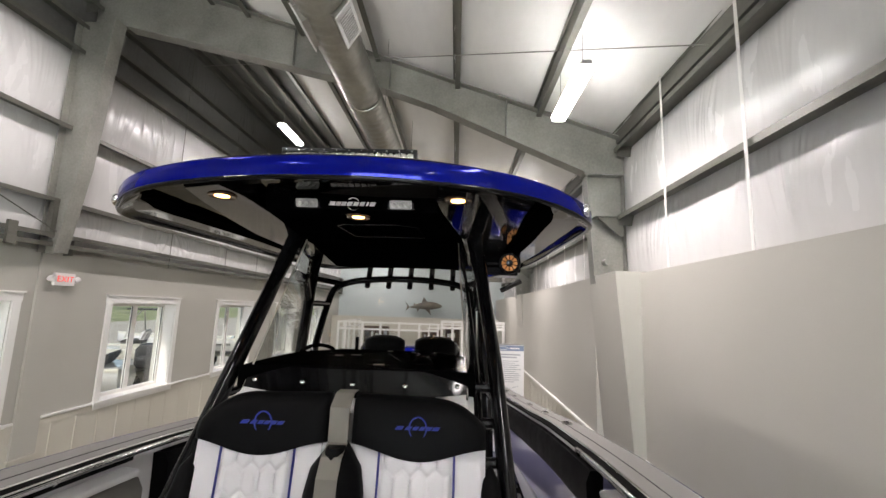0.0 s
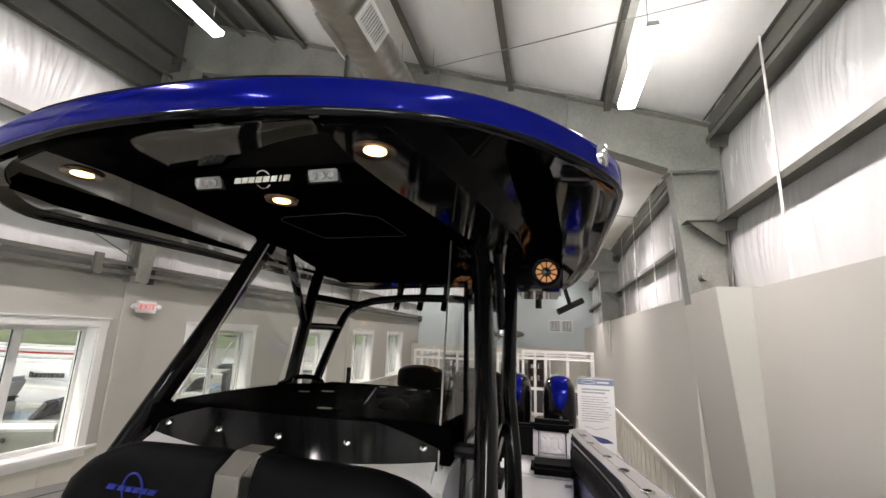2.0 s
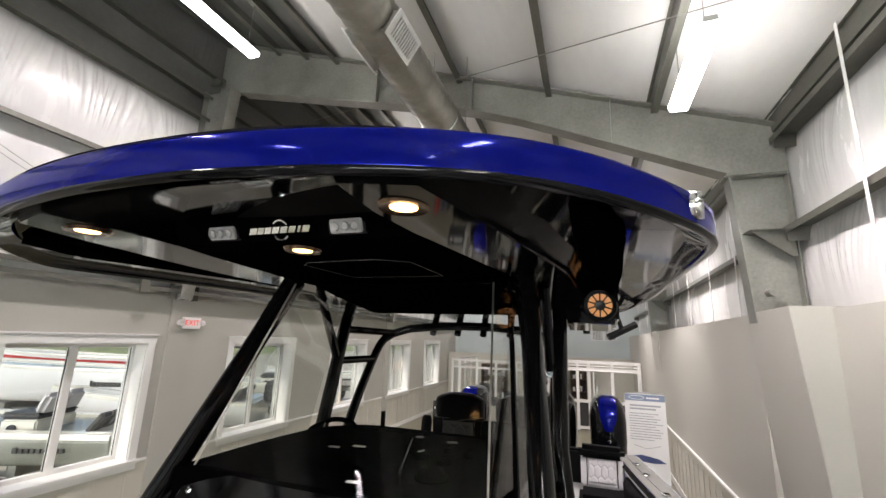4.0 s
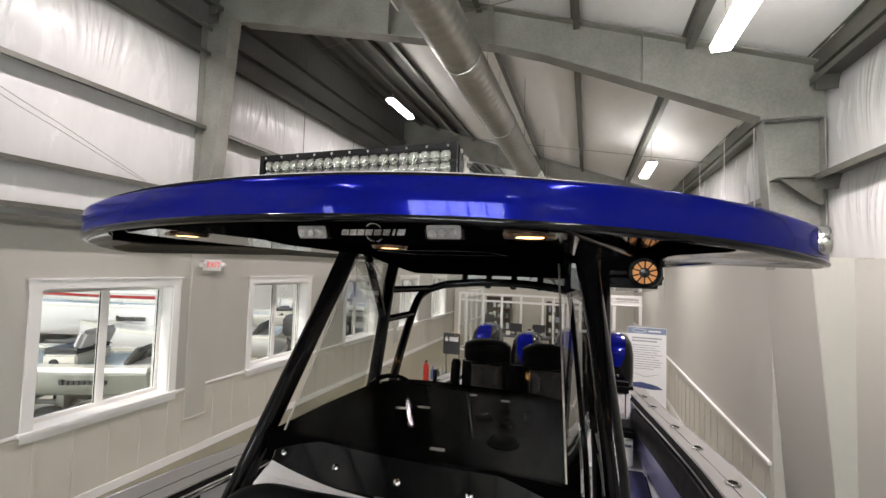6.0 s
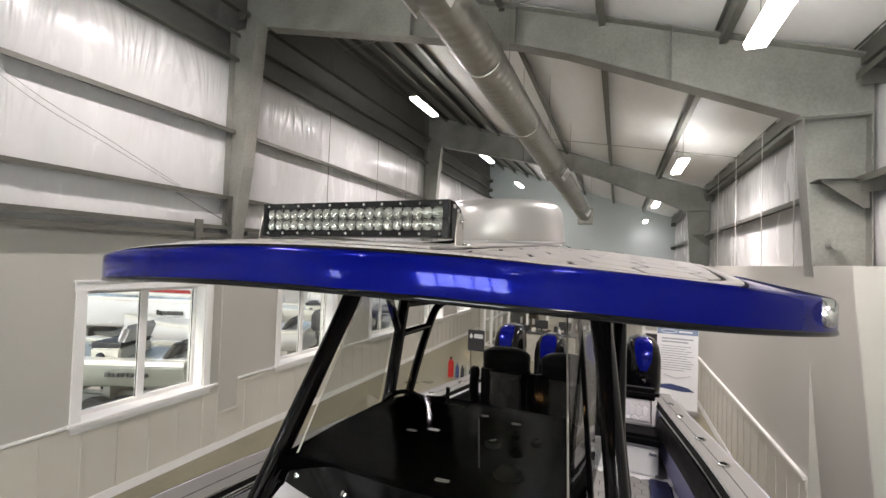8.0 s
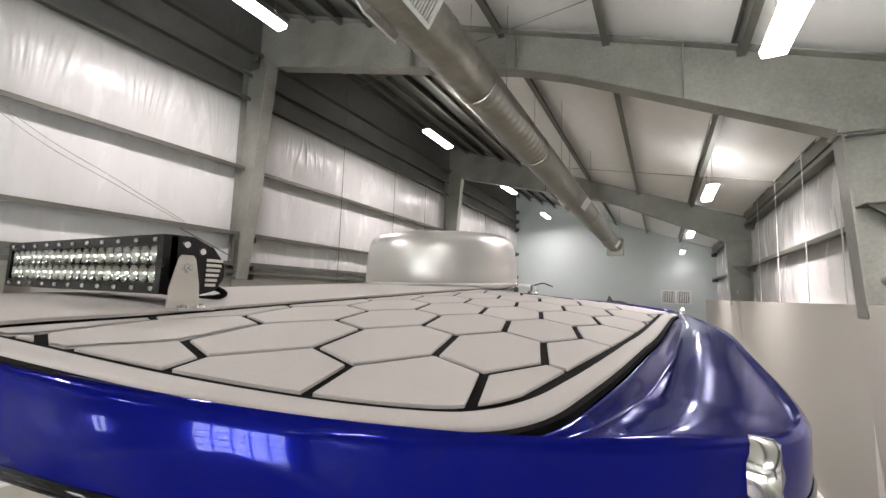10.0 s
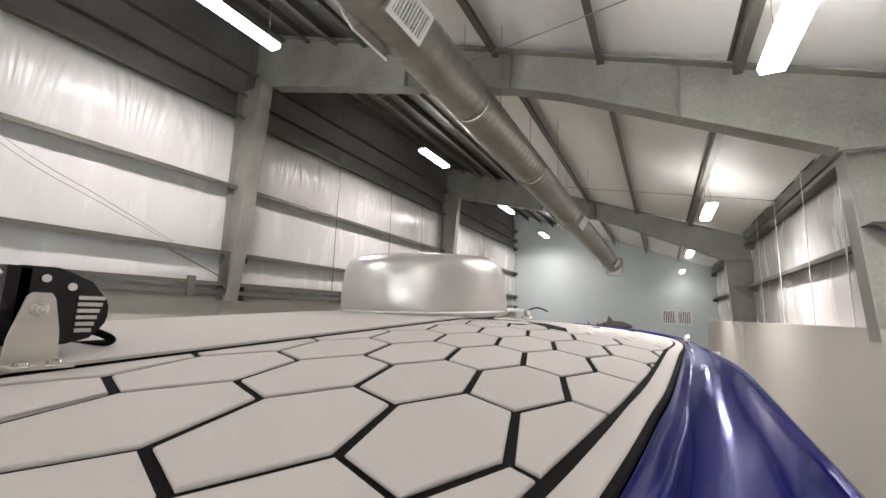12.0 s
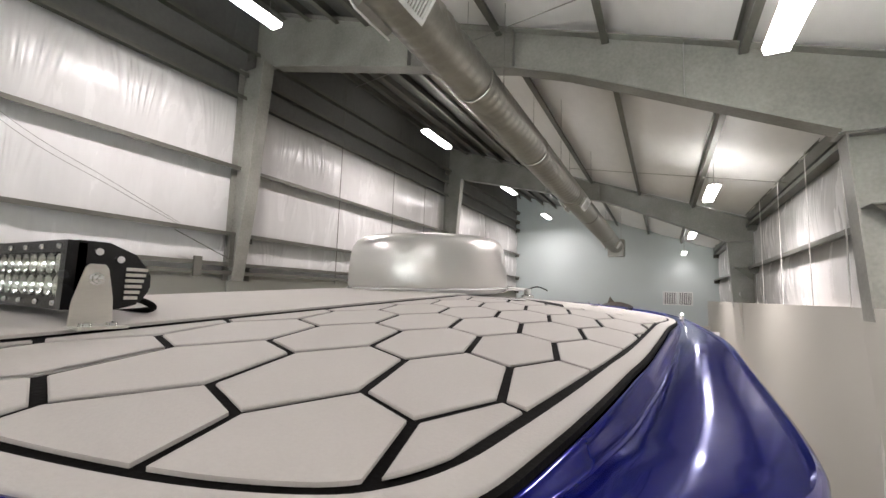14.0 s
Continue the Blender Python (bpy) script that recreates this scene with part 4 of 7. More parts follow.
def yard_boat(ox, oy, turn, length, hull, z0, h, name_label, seats=True, stripe=None, motor=False):
    """An open boat on its trailer; its stern stands at (ox, oy) and the bow points along its own y."""
    m = Matrix.Translation((ox, oy, 0)) @ Matrix.Rotation(radians(turn), 4, "Z")
    b = thing("yard_boat", (ox, oy, 0), name_label, "boat", "boats in the yard")
    L, W = length, 0.98
    rings = []
    for i in range(15):
        u = i / 14
        w = W * (1 - max(0, (u - 0.42) / 0.58) ** 2.4) + 0.02
        keel = z0 + 0.5 * max(0, (u - 0.5) / 0.5) ** 2
        sheer = z0 + h + 0.25 * u * u
        y = L * u + (0.10 if i == 0 else 0)
        rings.append([m @ Vector((q * w * f, y, keel + (sheer - keel) * e)) for q, f, e in ((-1, 0.97, 1), (-1, 1.0, 0.88), (-1, 0.90, 0.30), (-1, 0.80, 0.18), (-1, 0.0, 0.0), (1, 0.80, 0.18), (1, 0.90, 0.30), (1, 1.0, 0.88), (1, 0.97, 1))])
    part("hull", Mesh().loft(rings, True), M[hull], b, smooth=40)
    up = Vector((0, 0, 1))
    for e in (0, -1):
        part("gunwale", Mesh().loft([[r[e] + up * 0.05, r[e].lerp(r[-1 - e], 0.12) + up * 0.055, r[e].lerp(r[-1 - e], 0.12) - up * 0.02, r[e].lerp(r[-1 - e], -0.012) - up * 0.03, r[e].lerp(r[-1 - e], -0.012) + up * 0.02] for r in rings], True), M["cream"], b, smooth=40)
    part("deck", Mesh().loft([[r[0].lerp(r[-1], 0.03) - up * 0.10, r[0].lerp(r[-1], 0.97) - up * 0.10, r[0].lerp(r[-1], 0.97) - up * 0.14, r[0].lerp(r[-1], 0.03) - up * 0.14] for r in rings], True), M["cream"], b)
    sz = z0 + h
    if stripe:
        part("stripe", Mesh().loft([[r[1].lerp(r[-2], -0.006) + up * 0.04, r[1].lerp(r[-2], -0.010) - up * 0.13, r[1].lerp(r[-2], 0.004) - up * 0.13] for r in rings[:12]], True), M[stripe], b)
    else:
        for q in range(9):
            part("lettering_bar", Mesh().box(-W - 0.024, -W * 0.965, 1.42 - 0.085 * q, 1.48 - 0.085 * q, z0 + h * 0.60, z0 + h * (0.72 if q else 0.76), m), M["seatgrey"], b, smooth=0)
    if seats:
        for x in (-0.42, 0.08):
            part("seat_box", Mesh().box(x - 0.24, x + 0.24, 1.45, 2.0, sz - 0.1, sz + 0.22, m), M["cream"], b, bevel=0.03)
            part("seat", Mesh().box(x - 0.25, x + 0.25, 1.42, 2.05, sz + 0.22, sz + 0.33, m), M["seatgrey"], b, bevel=0.05)
            part("backrest", Mesh().box(x - 0.23, x + 0.23, -0.07, 0.07, 0.0, 0.40, m @ Matrix.Translation((0, 1.52, sz + 0.28)) @ Matrix.Rotation(radians(20), 4, "X")), M["cushion"], b, bevel=0.065, seg=3)
        part("speaker", Mesh().tube([m @ Vector((-0.665, 1.8, sz + 0.07)), m @ Vector((-0.69, 1.8, sz + 0.07))], 0.075, 18), M["dark"], b)
        for x in (-0.62, -0.30, 0.02, 0.34):
            part("bolster", Mesh().box(x - 0.13, x + 0.13, -0.05, 0.05, 0.0, 0.40, m @ Matrix.Translation((0, 0.62, sz + 0.02)) @ Matrix.Rotation(radians(35), 4, "X")), M["seatgrey"], b, bevel=0.03)
        part("aft_bench", Mesh().box(-0.85, 0.85, 0.15, 0.75, sz - 0.1, sz + 0.06, m), M["gel"], b, bevel=0.03)
    if motor:
        part("motor_cowl", Mesh().loft([[m @ Vector((x * w, -0.38 + y * w, sz + 0.30 + e)) for x, y in ((-0.2, -0.36), (0.2, -0.36), (0.26, 0), (0.2, 0.36), (-0.2, 0.36), (-0.26, 0))] for e, w in ((-0.35, 0.8), (-0.25, 1.0), (0.1, 1.0), (0.22, 0.8), (0.25, 0.4))], True), M["dark"], b, "dark grey outboard cowling", smooth=50)
        part("motor_leg", Mesh().box(-0.08, 0.08, -0.52, -0.24, sz - 0.95, sz - 0.02, m), M["seatgrey"], b, bevel=0.03)
    for x in (-0.5, 0.5):
        part("frame_rail", Mesh().tube([m @ Vector((x, 0.1, z0 - 0.12)), m @ Vector((x, L * 0.95, z0 - 0.05))], 0.05, 8), M["steel"], b)
    for y in (1.65, 2.45):
        for x in (-0.92, 0.92):
            r = 0.36
            wm = m @ Matrix.Translation((x, y, r - 0.12)) @ Matrix.Rotation(radians(90), 4, "Y")
            wl = part("wheel", Mesh().lathe([(r * 0.6, -0.10), (r, -0.09), (r + 0.02, 0.0), (r, 0.09), (r * 0.6, 0.10)], n=24, m=wm), M["tyre"], b)
            part("rim", Mesh().lathe([(0.03, -0.11), (r * 0.55, -0.105), (r * 0.62, 0.0), (r * 0.55, 0.105), (0.03, 0.11)], n=20, m=wm), M["silver"], wl)
    for y in (0.4, 1.6, 2.5, 3.6):
        part("bunk", Mesh().box(-0.75, 0.75, y - 0.06, y + 0.06, z0 - 0.16, z0 + 0.10, m), M["steel"], b, smooth=0)
    return b


yard_boat(-7.13, 7.60, 117, 5.6, "olive", 0.66, 0.56, "grey-green skiff with pale seats on a trailer")
yard_boat(-10.9, 10.9, 117, 6.5, "gel", 0.9, 0.95, "long white boat on a trailer", seats=False)
yard_boat(-14.0, 13.5, 117, 7.0, "gel", 0.95, 1.0, "white boat with a red stripe on a trailer", seats=False, stripe="red")
yard_boat(-7.55, 11.1, 117, 5.2, "gel", 0.62, 0.62, "white skiff with pale seats and outboard on a trailer", motor=True)
yard_boat(-8.6, 15.2, 117, 5.0, "cream", 0.66, 0.6, "cream skiff on a trailer in the yard")
yard_boat(-9.2, 20.2, 117, 5.0, "gel", 0.66, 0.6, "white skiff on a trailer in the yard")


def tower(px, py, z):
    a = thing("pipe_tower", (px, py, z), "bare aluminium pipe tower over a yard boat", "pipe tower", "yard towers")
    for s in (-1, 1):
        part("leg", Mesh().tube(spline([(px + s * 0.7, py - 0.5, z), (px + s * 0.62, py - 0.3, z + 0.9), (px + s * 0.5, py, z + 1.35)], 6), 0.022, 8), M["brushed"], a)
        part("strut", Mesh().tube([(px + s * 0.7, py + 0.6, z), (px + s * 0.5, py + 0.1, z + 1.35)], 0.022, 8), M["brushed"], a)
    part("top_frame", Mesh().box(px - 0.6, px + 0.6, py - 0.6, py + 0.8, z + 1.35, z + 1.40), M["dark"], a, bevel=0.02)


tower(-9.5, 10.8, 1.2)
tower(-9.6, 14.5, 1.2)


def car(px, py):
    c = thing("parked_car", (px, py, -0.12), "white parked car on the yard outside", "car", "parked cars")
    prof = [(-2.2, 0.3), (-2.25, 0.8), (-1.5, 0.95), (-0.9, 1.4), (0.8, 1.45), (1.7, 1.0), (2.2, 0.9), (2.25, 0.35)]
    part("body", Mesh().prism([(py + a, z - 0.12) for a, z in prof], px - 0.85, px + 0.85, "x"), M["carpaint"], c, bevel=0.08)
    part("side_window", Mesh().prism([(py - 0.95, 0.86), (py - 0.7, 1.22), (py + 0.7, 1.26), (py + 1.3, 0.88)], px + 0.853, px + 0.86, "x"), M["darkglass"], c, smooth=0)
    for y in (-1.4, 1.4):
        for s in (-1, 1):
            part("wheel", Mesh().lathe([(0.15, -0.1), (0.32, -0.1), (0.33, 0), (0.32, 0.1), (0.15, 0.1)], n=20, m=Matrix.Translation((px + s * 0.78, py + y, 0.21)) @ Matrix.Rotation(radians(90), 4, "Y")), M["tyre"], c)


car(-19.5, 6.0)
car(-20.5, 12.5)
car(-19.0, 19.0)


def tree(px, py, h, seed):
    rnd = random.Random(seed)
    t = thing("tree", (px, py, 1.2), "leafy green tree behind the yard", "tree", "yard trees")
    part("trunk", Mesh().tube([(px, py, 0.9), (px + 0.1, py, 1.2 + h * 0.3), (px - 0.1, py + 0.1, 1.2 + h * 0.6)], [0.22, 0.17, 0.08], 8), M["bark"], t)
    cr = Mesh()
    for _ in range(900):
        a, b = rnd.random() * 2 * math.pi, rnd.random()
        r = h * 0.36 * (rnd.random() ** 0.4) * (0.7 + 0.5 * math.sin(3 * a + seed))
        c = Vector((px + r * math.cos(a), py + r * math.sin(a), 1.2 + h * (0.35 + 0.6 * b)))
        d = Vector((rnd.uniform(-1, 1), rnd.uniform(-1, 1), rnd.uniform(-1, 1))).normalized() * 0.22
        e = d.orthogonal().normalized() * 0.14
        cr.add([c - d, c + e, c + d, c - e], [(0, 1, 2, 3)])
    part("crown", cr, M["leaf"], t, smooth=0)


for i, (x, y, h) in enumerate(((-60, -8, 8), (-64, 4, 9), (-62, 14, 8), (-66, 26, 10), (-64, 40, 9), (-60, 55, 10), (-62, 70, 9))):
    tree(x, y, h, i + 1)

# ---- the boat: hull, deck, gunwales ----
SHEER = [(-2.6, 0.02, 2.40), (-1.8, 0.55, 2.36), (-0.8, 1.02, 2.30), (0.4, 1.33, 2.24), (1.6, 1.50, 2.16), (3.0, 1.565, 2.06), (4.4, 1.575, 1.92), (5.2, 1.56, 1.82), (5.9, 1.515, 1.75), (6.7, 1.435, 1.69), (7.7, 1.32, 1.65)]
SH = spline([Vector(p) for p in SHEER], 6)
boat = thing("center_console_boat", (0, 3, 0), "large blue and white centre console fishing boat", "boat")


def hull_ring(p, inner=0.0):
    y, w, z = p
    w = max(0.012, w - inner)
    u = smoothstep(-0.5, -2.6, y)
    keel = 0.0 + 1.5 * u
    zz = z - inner
    return [Vector((-w, y, zz)), Vector((-w * 0.995, y, zz - 0.12)), Vector((-w * 0.93, y, keel + 0.45 * (zz - keel))), Vector((-w * 0.8, y, keel + 0.28 * (zz - keel))), Vector((0, y, keel)), Vector((w * 0.8, y, keel + 0.28 * (zz - keel))), Vector((w * 0.93, y, keel + 0.45 * (zz - keel))), Vector((w * 0.995, y, zz - 0.12)), Vector((w, y, zz))]


rings = [hull_ring(p) for p in SH]
hull = part("hull", Mesh().loft(rings, False, wrap=False), M["blue"], boat, "deep metallic blue hull sides", smooth=50)
part("transom", Mesh().add(rings[-1], [tuple(range(9))]), M["blue"], boat, smooth=0)
DECK = 0.95
dk = [p for p in SH if p[0] > -1.4]
part("deck_sole", Mesh().loft([[Vector((-max(0.05, p[1] - 0.2), p[0], DECK)), Vector((max(0.05, p[1] - 0.2), p[0], DECK)), Vector((max(0.05, p[1] - 0.2), p[0], DECK - 0.03)), Vector((-max(0.05, p[1] - 0.2), p[0], DECK - 0.03))] for p in dk], True), M["gel"], boat, "white moulded deck", smooth=0)
# unseen bow closing, added so the hardtop underside doesn't mirror the blue hull
fd = [p for p in SH if p[0] < -1.1]
part("foredeck", Mesh().loft([[Vector((-max(0.008, p[1] - 0.2), p[0], p[2] - 0.03)), Vector((max(0.008, p[1] - 0.2), p[0], p[2] - 0.03)), Vector((max(0.008, p[1] - 0.2), p[0], p[2] - 0.06)), Vector((-max(0.008, p[1] - 0.2), p[0], p[2] - 0.06))] for p in fd], True), M["gel"], boat, "unseen white foredeck added over the bow", smooth=0)
fq = fd[-1]
part("locker_front", Mesh().box(-(fq[1] - 0.21), fq[1] - 0.21, fq[0] - 0.03, fq[0] - 0.003, DECK, fq[2] - 0.061), M["gel"], boat, "unseen white face closing the foredeck", smooth=0)
for s in (-1, 1):
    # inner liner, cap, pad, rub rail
    # starboard liner holds the blue bounce in its colour; port stays plain white
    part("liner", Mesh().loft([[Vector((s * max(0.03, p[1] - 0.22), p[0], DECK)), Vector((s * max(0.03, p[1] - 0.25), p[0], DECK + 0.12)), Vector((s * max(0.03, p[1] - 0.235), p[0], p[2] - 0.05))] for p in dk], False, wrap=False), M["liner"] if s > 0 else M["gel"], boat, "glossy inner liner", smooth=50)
    cap = [[Vector((s * max(0.01, p[1] + 0.015), p[0], p[2] - 0.06)), Vector((s * max(0.012, p[1] + 0.02), p[0], p[2] - 0.02)), Vector((s * max(0.012, p[1] - 0.005), p[0], p[2])), Vector((s * max(0.008, p[1] - 0.255), p[0], p[2])), Vector((s * max(0.006, p[1] - 0.285), p[0], p[2] - 0.02)), Vector((s * max(0.006, p[1] - 0.285), p[0], p[2] - 0.06))] for p in SH]
    part("gunwale_cap", Mesh().loft(cap, True), M["gel"], boat, "white gunwale cap", smooth=40)
    pads = [p for p in SH if p[0] > 0.0]
    part("gunwale_pad", Mesh().loft([[Vector((s * (p[1] - 0.025), p[0], p[2] + 0.006)), Vector((s * (p[1] - 0.245), p[0], p[2] + 0.006)), Vector((s * (p[1] - 0.245), p[0], p[2] + 0.0005)), Vector((s * (p[1] - 0.025), p[0], p[2] + 0.0005))] for p in pads], True), M["greypad"], boat, "grey foam gunwale pad", smooth=0)
    part("pad_seam", Mesh().tube([Vector((s * (p[1] - 0.155), p[0], p[2] + 0.0055)) for p in pads], 0.003, 5), M["rubber"], boat)
    part("rail_recess", Mesh().loft([[Vector((s * (p[1] - 0.262), p[0], p[2] + 0.0045)), Vector((s * (p[1] - 0.292), p[0], p[2] - 0.014)), Vector((s * (p[1] - 0.292), p[0], p[2] - 0.03)), Vector((s * (p[1] - 0.262), p[0], p[2] - 0.01))] for p in pads], True), M["rubber"], boat, "black recess behind the rail", smooth=0)
    part("rub_rail", Mesh().tube([Vector((s * (p[1] + 0.018), p[0], p[2] - 0.05)) for p in SH], 0.022, 8), M["chrome"], boat)
    part("inner_trim", Mesh().tube([Vector((s * (p[1] - 0.258), p[0], p[2] + 0.004)) for p in pads], 0.007, 6), M["chrome"], boat)
    # bolsters
    bol = [p for p in SH if 3.2 < p[0] < 7.0]
    part("coaming_bolster", Mesh().loft([[Vector((s * (p[1] - 0.20), p[0], p[2] - 0.07)), Vector((s * (p[1] - 0.31), p[0], p[2] - 0.075)), Vector((s * (p[1] - 0.335), p[0], p[2] - 0.14)), Vector((s * (p[1] - 0.33), p[0], p[2] - 0.28)), Vector((s * (p[1] - 0.29), p[0], p[2] - 0.34)), Vector((s * (p[1] - 0.20), p[0], p[2] - 0.34))] for p in bol], True), M["satin"], boat, "black vinyl coaming bolster", smooth=60)
    bol = [p for p in SH if 0.2 < p[0] < 3.15]
    part("bow_bolster", Mesh().loft([[Vector((s * (p[1] - 0.22), p[0], p[2] - 0.14)), Vector((s * (p[1] - 0.33), p[0], p[2] - 0.145)), Vector((s * (p[1] - 0.36), p[0], p[2] - 0.20)), Vector((s * (p[1] - 0.36), p[0], p[2] - 0.45)), Vector((s * (p[1] - 0.32), p[0], p[2] - 0.52)), Vector((s * (p[1] - 0.22), p[0], p[2] - 0.52))] for p in bol], True), M["bowgrey"], boat, "grey quilted bow bolster", smooth=60)
    part("bolster_seam", Mesh().tube([Vector((s * (p[1] - 0.3605), p[0], p[2] - 0.30)) for p in bol], 0.003, 5), M["rubber"], boat, "dark stitched seam of the bolster")
    # black strip that puts the rail's shadow onto the white cap face
    part("rail_gap", Mesh().loft([[Vector((s * (p[1] - 0.286), p[0], p[2] - 0.022)), Vector((s * (p[1] - 0.289), p[0], p[2] - 0.024)), Vector((s * (p[1] - 0.289), p[0], p[2] - 0.060)), Vector((s * (p[1] - 0.286), p[0], p[2] - 0.062))] for p in bol], True), M["rubber"], boat, "black strip for the shadow below the rail", smooth=0)
    part("bolster_ledge", Mesh().loft([[Vector((s * (p[1] - 0.24), p[0], p[2] - 0.098)), Vector((s * (p[1] - 0.322), p[0], p[2] - 0.104)), Vector((s * (p[1] - 0.334), p[0], p[2] - 0.116)), Vector((s * (p[1] - 0.33), p[0], p[2] - 0.138)), Vector((s * (p[1] - 0.24), p[0], p[2] - 0.138))] for p in bol], True), M["gel"], boat, "white moulded ledge over the bolster", smooth=60)
    gr = [p for p in SH if 0.6 < p[0] < 3.5]
    path = [Vector((s * (gr[0][1] - 0.285), gr[0][0], gr[0][2] - 0.06))] + [Vector((s * (p[1] - 0.315), p[0], p[2] - 0.012)) for p in gr] + [Vector((s * (gr[-1][1] - 0.285), gr[-1][0] + 0.06, gr[-1][2] - 0.06))]
    part("bow_rail", Mesh().tube(path, 0.016, 12), M["chrome"], boat, "polished stainless bow rail")
    for p in gr[3::5]:
        part("rail_stud", Mesh().tube([(s * (p[1] - 0.315), p[0], p[2] - 0.012), (s * (p[1] - 0.275), p[0], p[2] - 0.05)], 0.009, 8), M["chrome"], boat)
    for y in (4.43, 5.235, 5.905, 6.69, 7.15):
        q = min(SH, key=lambda p: abs(p[0] - y))
        x = s * (q[1] - 0.14)
        rh = part("rod_holder", Mesh().lathe([(0.022, -0.05), (0.024, 0.004), (0.044, 0.005), (0.046, 0.010), (0.040, 0.013), (0.026, 0.013), (0.022, 0.002), (0.02, -0.02)], (x, y, q[2] + 0.006), 20), M["chrome"], boat, "stainless flush rod holder")
        part("bore", Mesh().lathe([(0.001, 0.0005), (0.026, 0.0005), (0.026, 0.0142), (0.001, 0.0142)], (x, y, q[2] + 0.006), 16), M["rubber"], rh)

# cockpit: hexagon foam floor, aft box, side drains
FH = 0.16
pieces = [(i, j) for j in range(-1, 26) for i in (-5, -4, -3, 3, 4, 5, 6, 7, 8)]
part("floor_hatch", Mesh().box(0.99, 1.20, 5.6, 6.6, DECK + 0.009, DECK + 0.05), M["navy"], boat, "navy padded hatch along the liner", bevel=0.015)
part("deck_mat", Mesh().box(-1.22, 1.22, 3.8, 6.6, DECK, DECK + 0.003), M["rubber"], boat, "black foam mat between the floor hexagons", smooth=0)
for i, j in pieces:
    cx = i * FH * 0.88 + (0.44 * FH if j % 2 else 0)
    cy = 3.9 + j * FH * 0.76
    if abs(cx) > 1.16 or cy > 6.58 or (abs(cx) < 0.62 and cy < 5.5) or abs(cx) < 0.35:
        continue
    hexa = [(cx + 0.485 * FH * math.sin(k * math.pi / 3), cy + 0.485 * FH * math.cos(k * math.pi / 3)) for k in range(6)]
    part("deck_tile", Mesh().prism(hexa, DECK + 0.0032, DECK + 0.007, "z"), M["greypad"], boat, smooth=0)
aft = thing("aft_bait_station", (0, 7.0, DECK), "white moulded aft cabinet across the transom", "boat cabinet")
part("body", Mesh().box(-1.10, 1.10, 6.72, 7.55, DECK, 1.30), M["gel"], aft, bevel=0.03)
part("transom_bolster", Mesh().box(-1.12, 1.12, 7.50, 7.63, 1.28, 1.70), M["satin"], aft, "black padded transom bolster", bevel=0.03)
part("hatch", Mesh().box(-0.55, 0.45, 6.714, 6.719, 1.0, 1.24), M["gel"], aft, bevel=0.002)
part("hinge", Mesh().box(1.0, 1.08, 6.70, 6.719, 1.20, 1.235), M["chrome"], aft, bevel=0.004)
for z in (1.22, 1.38):
    dr = thing("liner_fitting", (1.21, 5.7, z), "small dark round fitting on the boat's liner", "fitting", "liner fittings")
    part("rim", Mesh().lathe([(0.005, 0), (0.03, 0), (0.03, 0.012), (0.005, 0.014)], n=16, m=Matrix.Translation((1.325, 5.7, z)) @ Matrix.Rotation(radians(-90), 4, "Y")), M["chrome"], dr)


# ---- seats ----
def quilt(x0, x1, z0, z1, surf, depth=0.012, cell=0.085):
    """A puffed panel with hexagon stitching; surf(x, z) gives the place and the outward way."""
    nx, nz = int((x1 - x0) / 0.007), int((z1 - z0) / 0.007)

    def fn(u, v):
        x, z = x0 + (x1 - x0) * u, z0 + (z1 - z0) * v
        best, second = 9.0, 9.0
        for j in (-1, 0, 1):
            for i in (-1, 0, 1):
                rj = round(z / (cell * 1.5)) + j
                cx = (round(x / cell - (0.5 if rj % 2 else 0)) + i + (0.5 if rj % 2 else 0)) * cell
                d = math.hypot(x - cx, (z - rj * cell * 1.5) * 0.6)
                if d < best:
                    best, second = d, best
                elif d < second:
                    second = d
        edge = second - best
        puff = 0.003 + depth * (1 - math.exp(-edge / 0.006))
        border = min(u, 1 - u, v, 1 - v)
        p, n_ = surf(x, z)
        return p + n_ * (puff * smoothstep(0, 0.06, border))
    return Mesh().grid(fn, nx, nz)


lounge = thing("console_lounge_seat", (0, 2.3, 1.4), "two-place lounge seat with black headrests and pale quilted backs", "boat seat")
LEAN = 0.30


def back_y(z):
    return 2.385 - LEAN * (2.29 - z) * 0.55


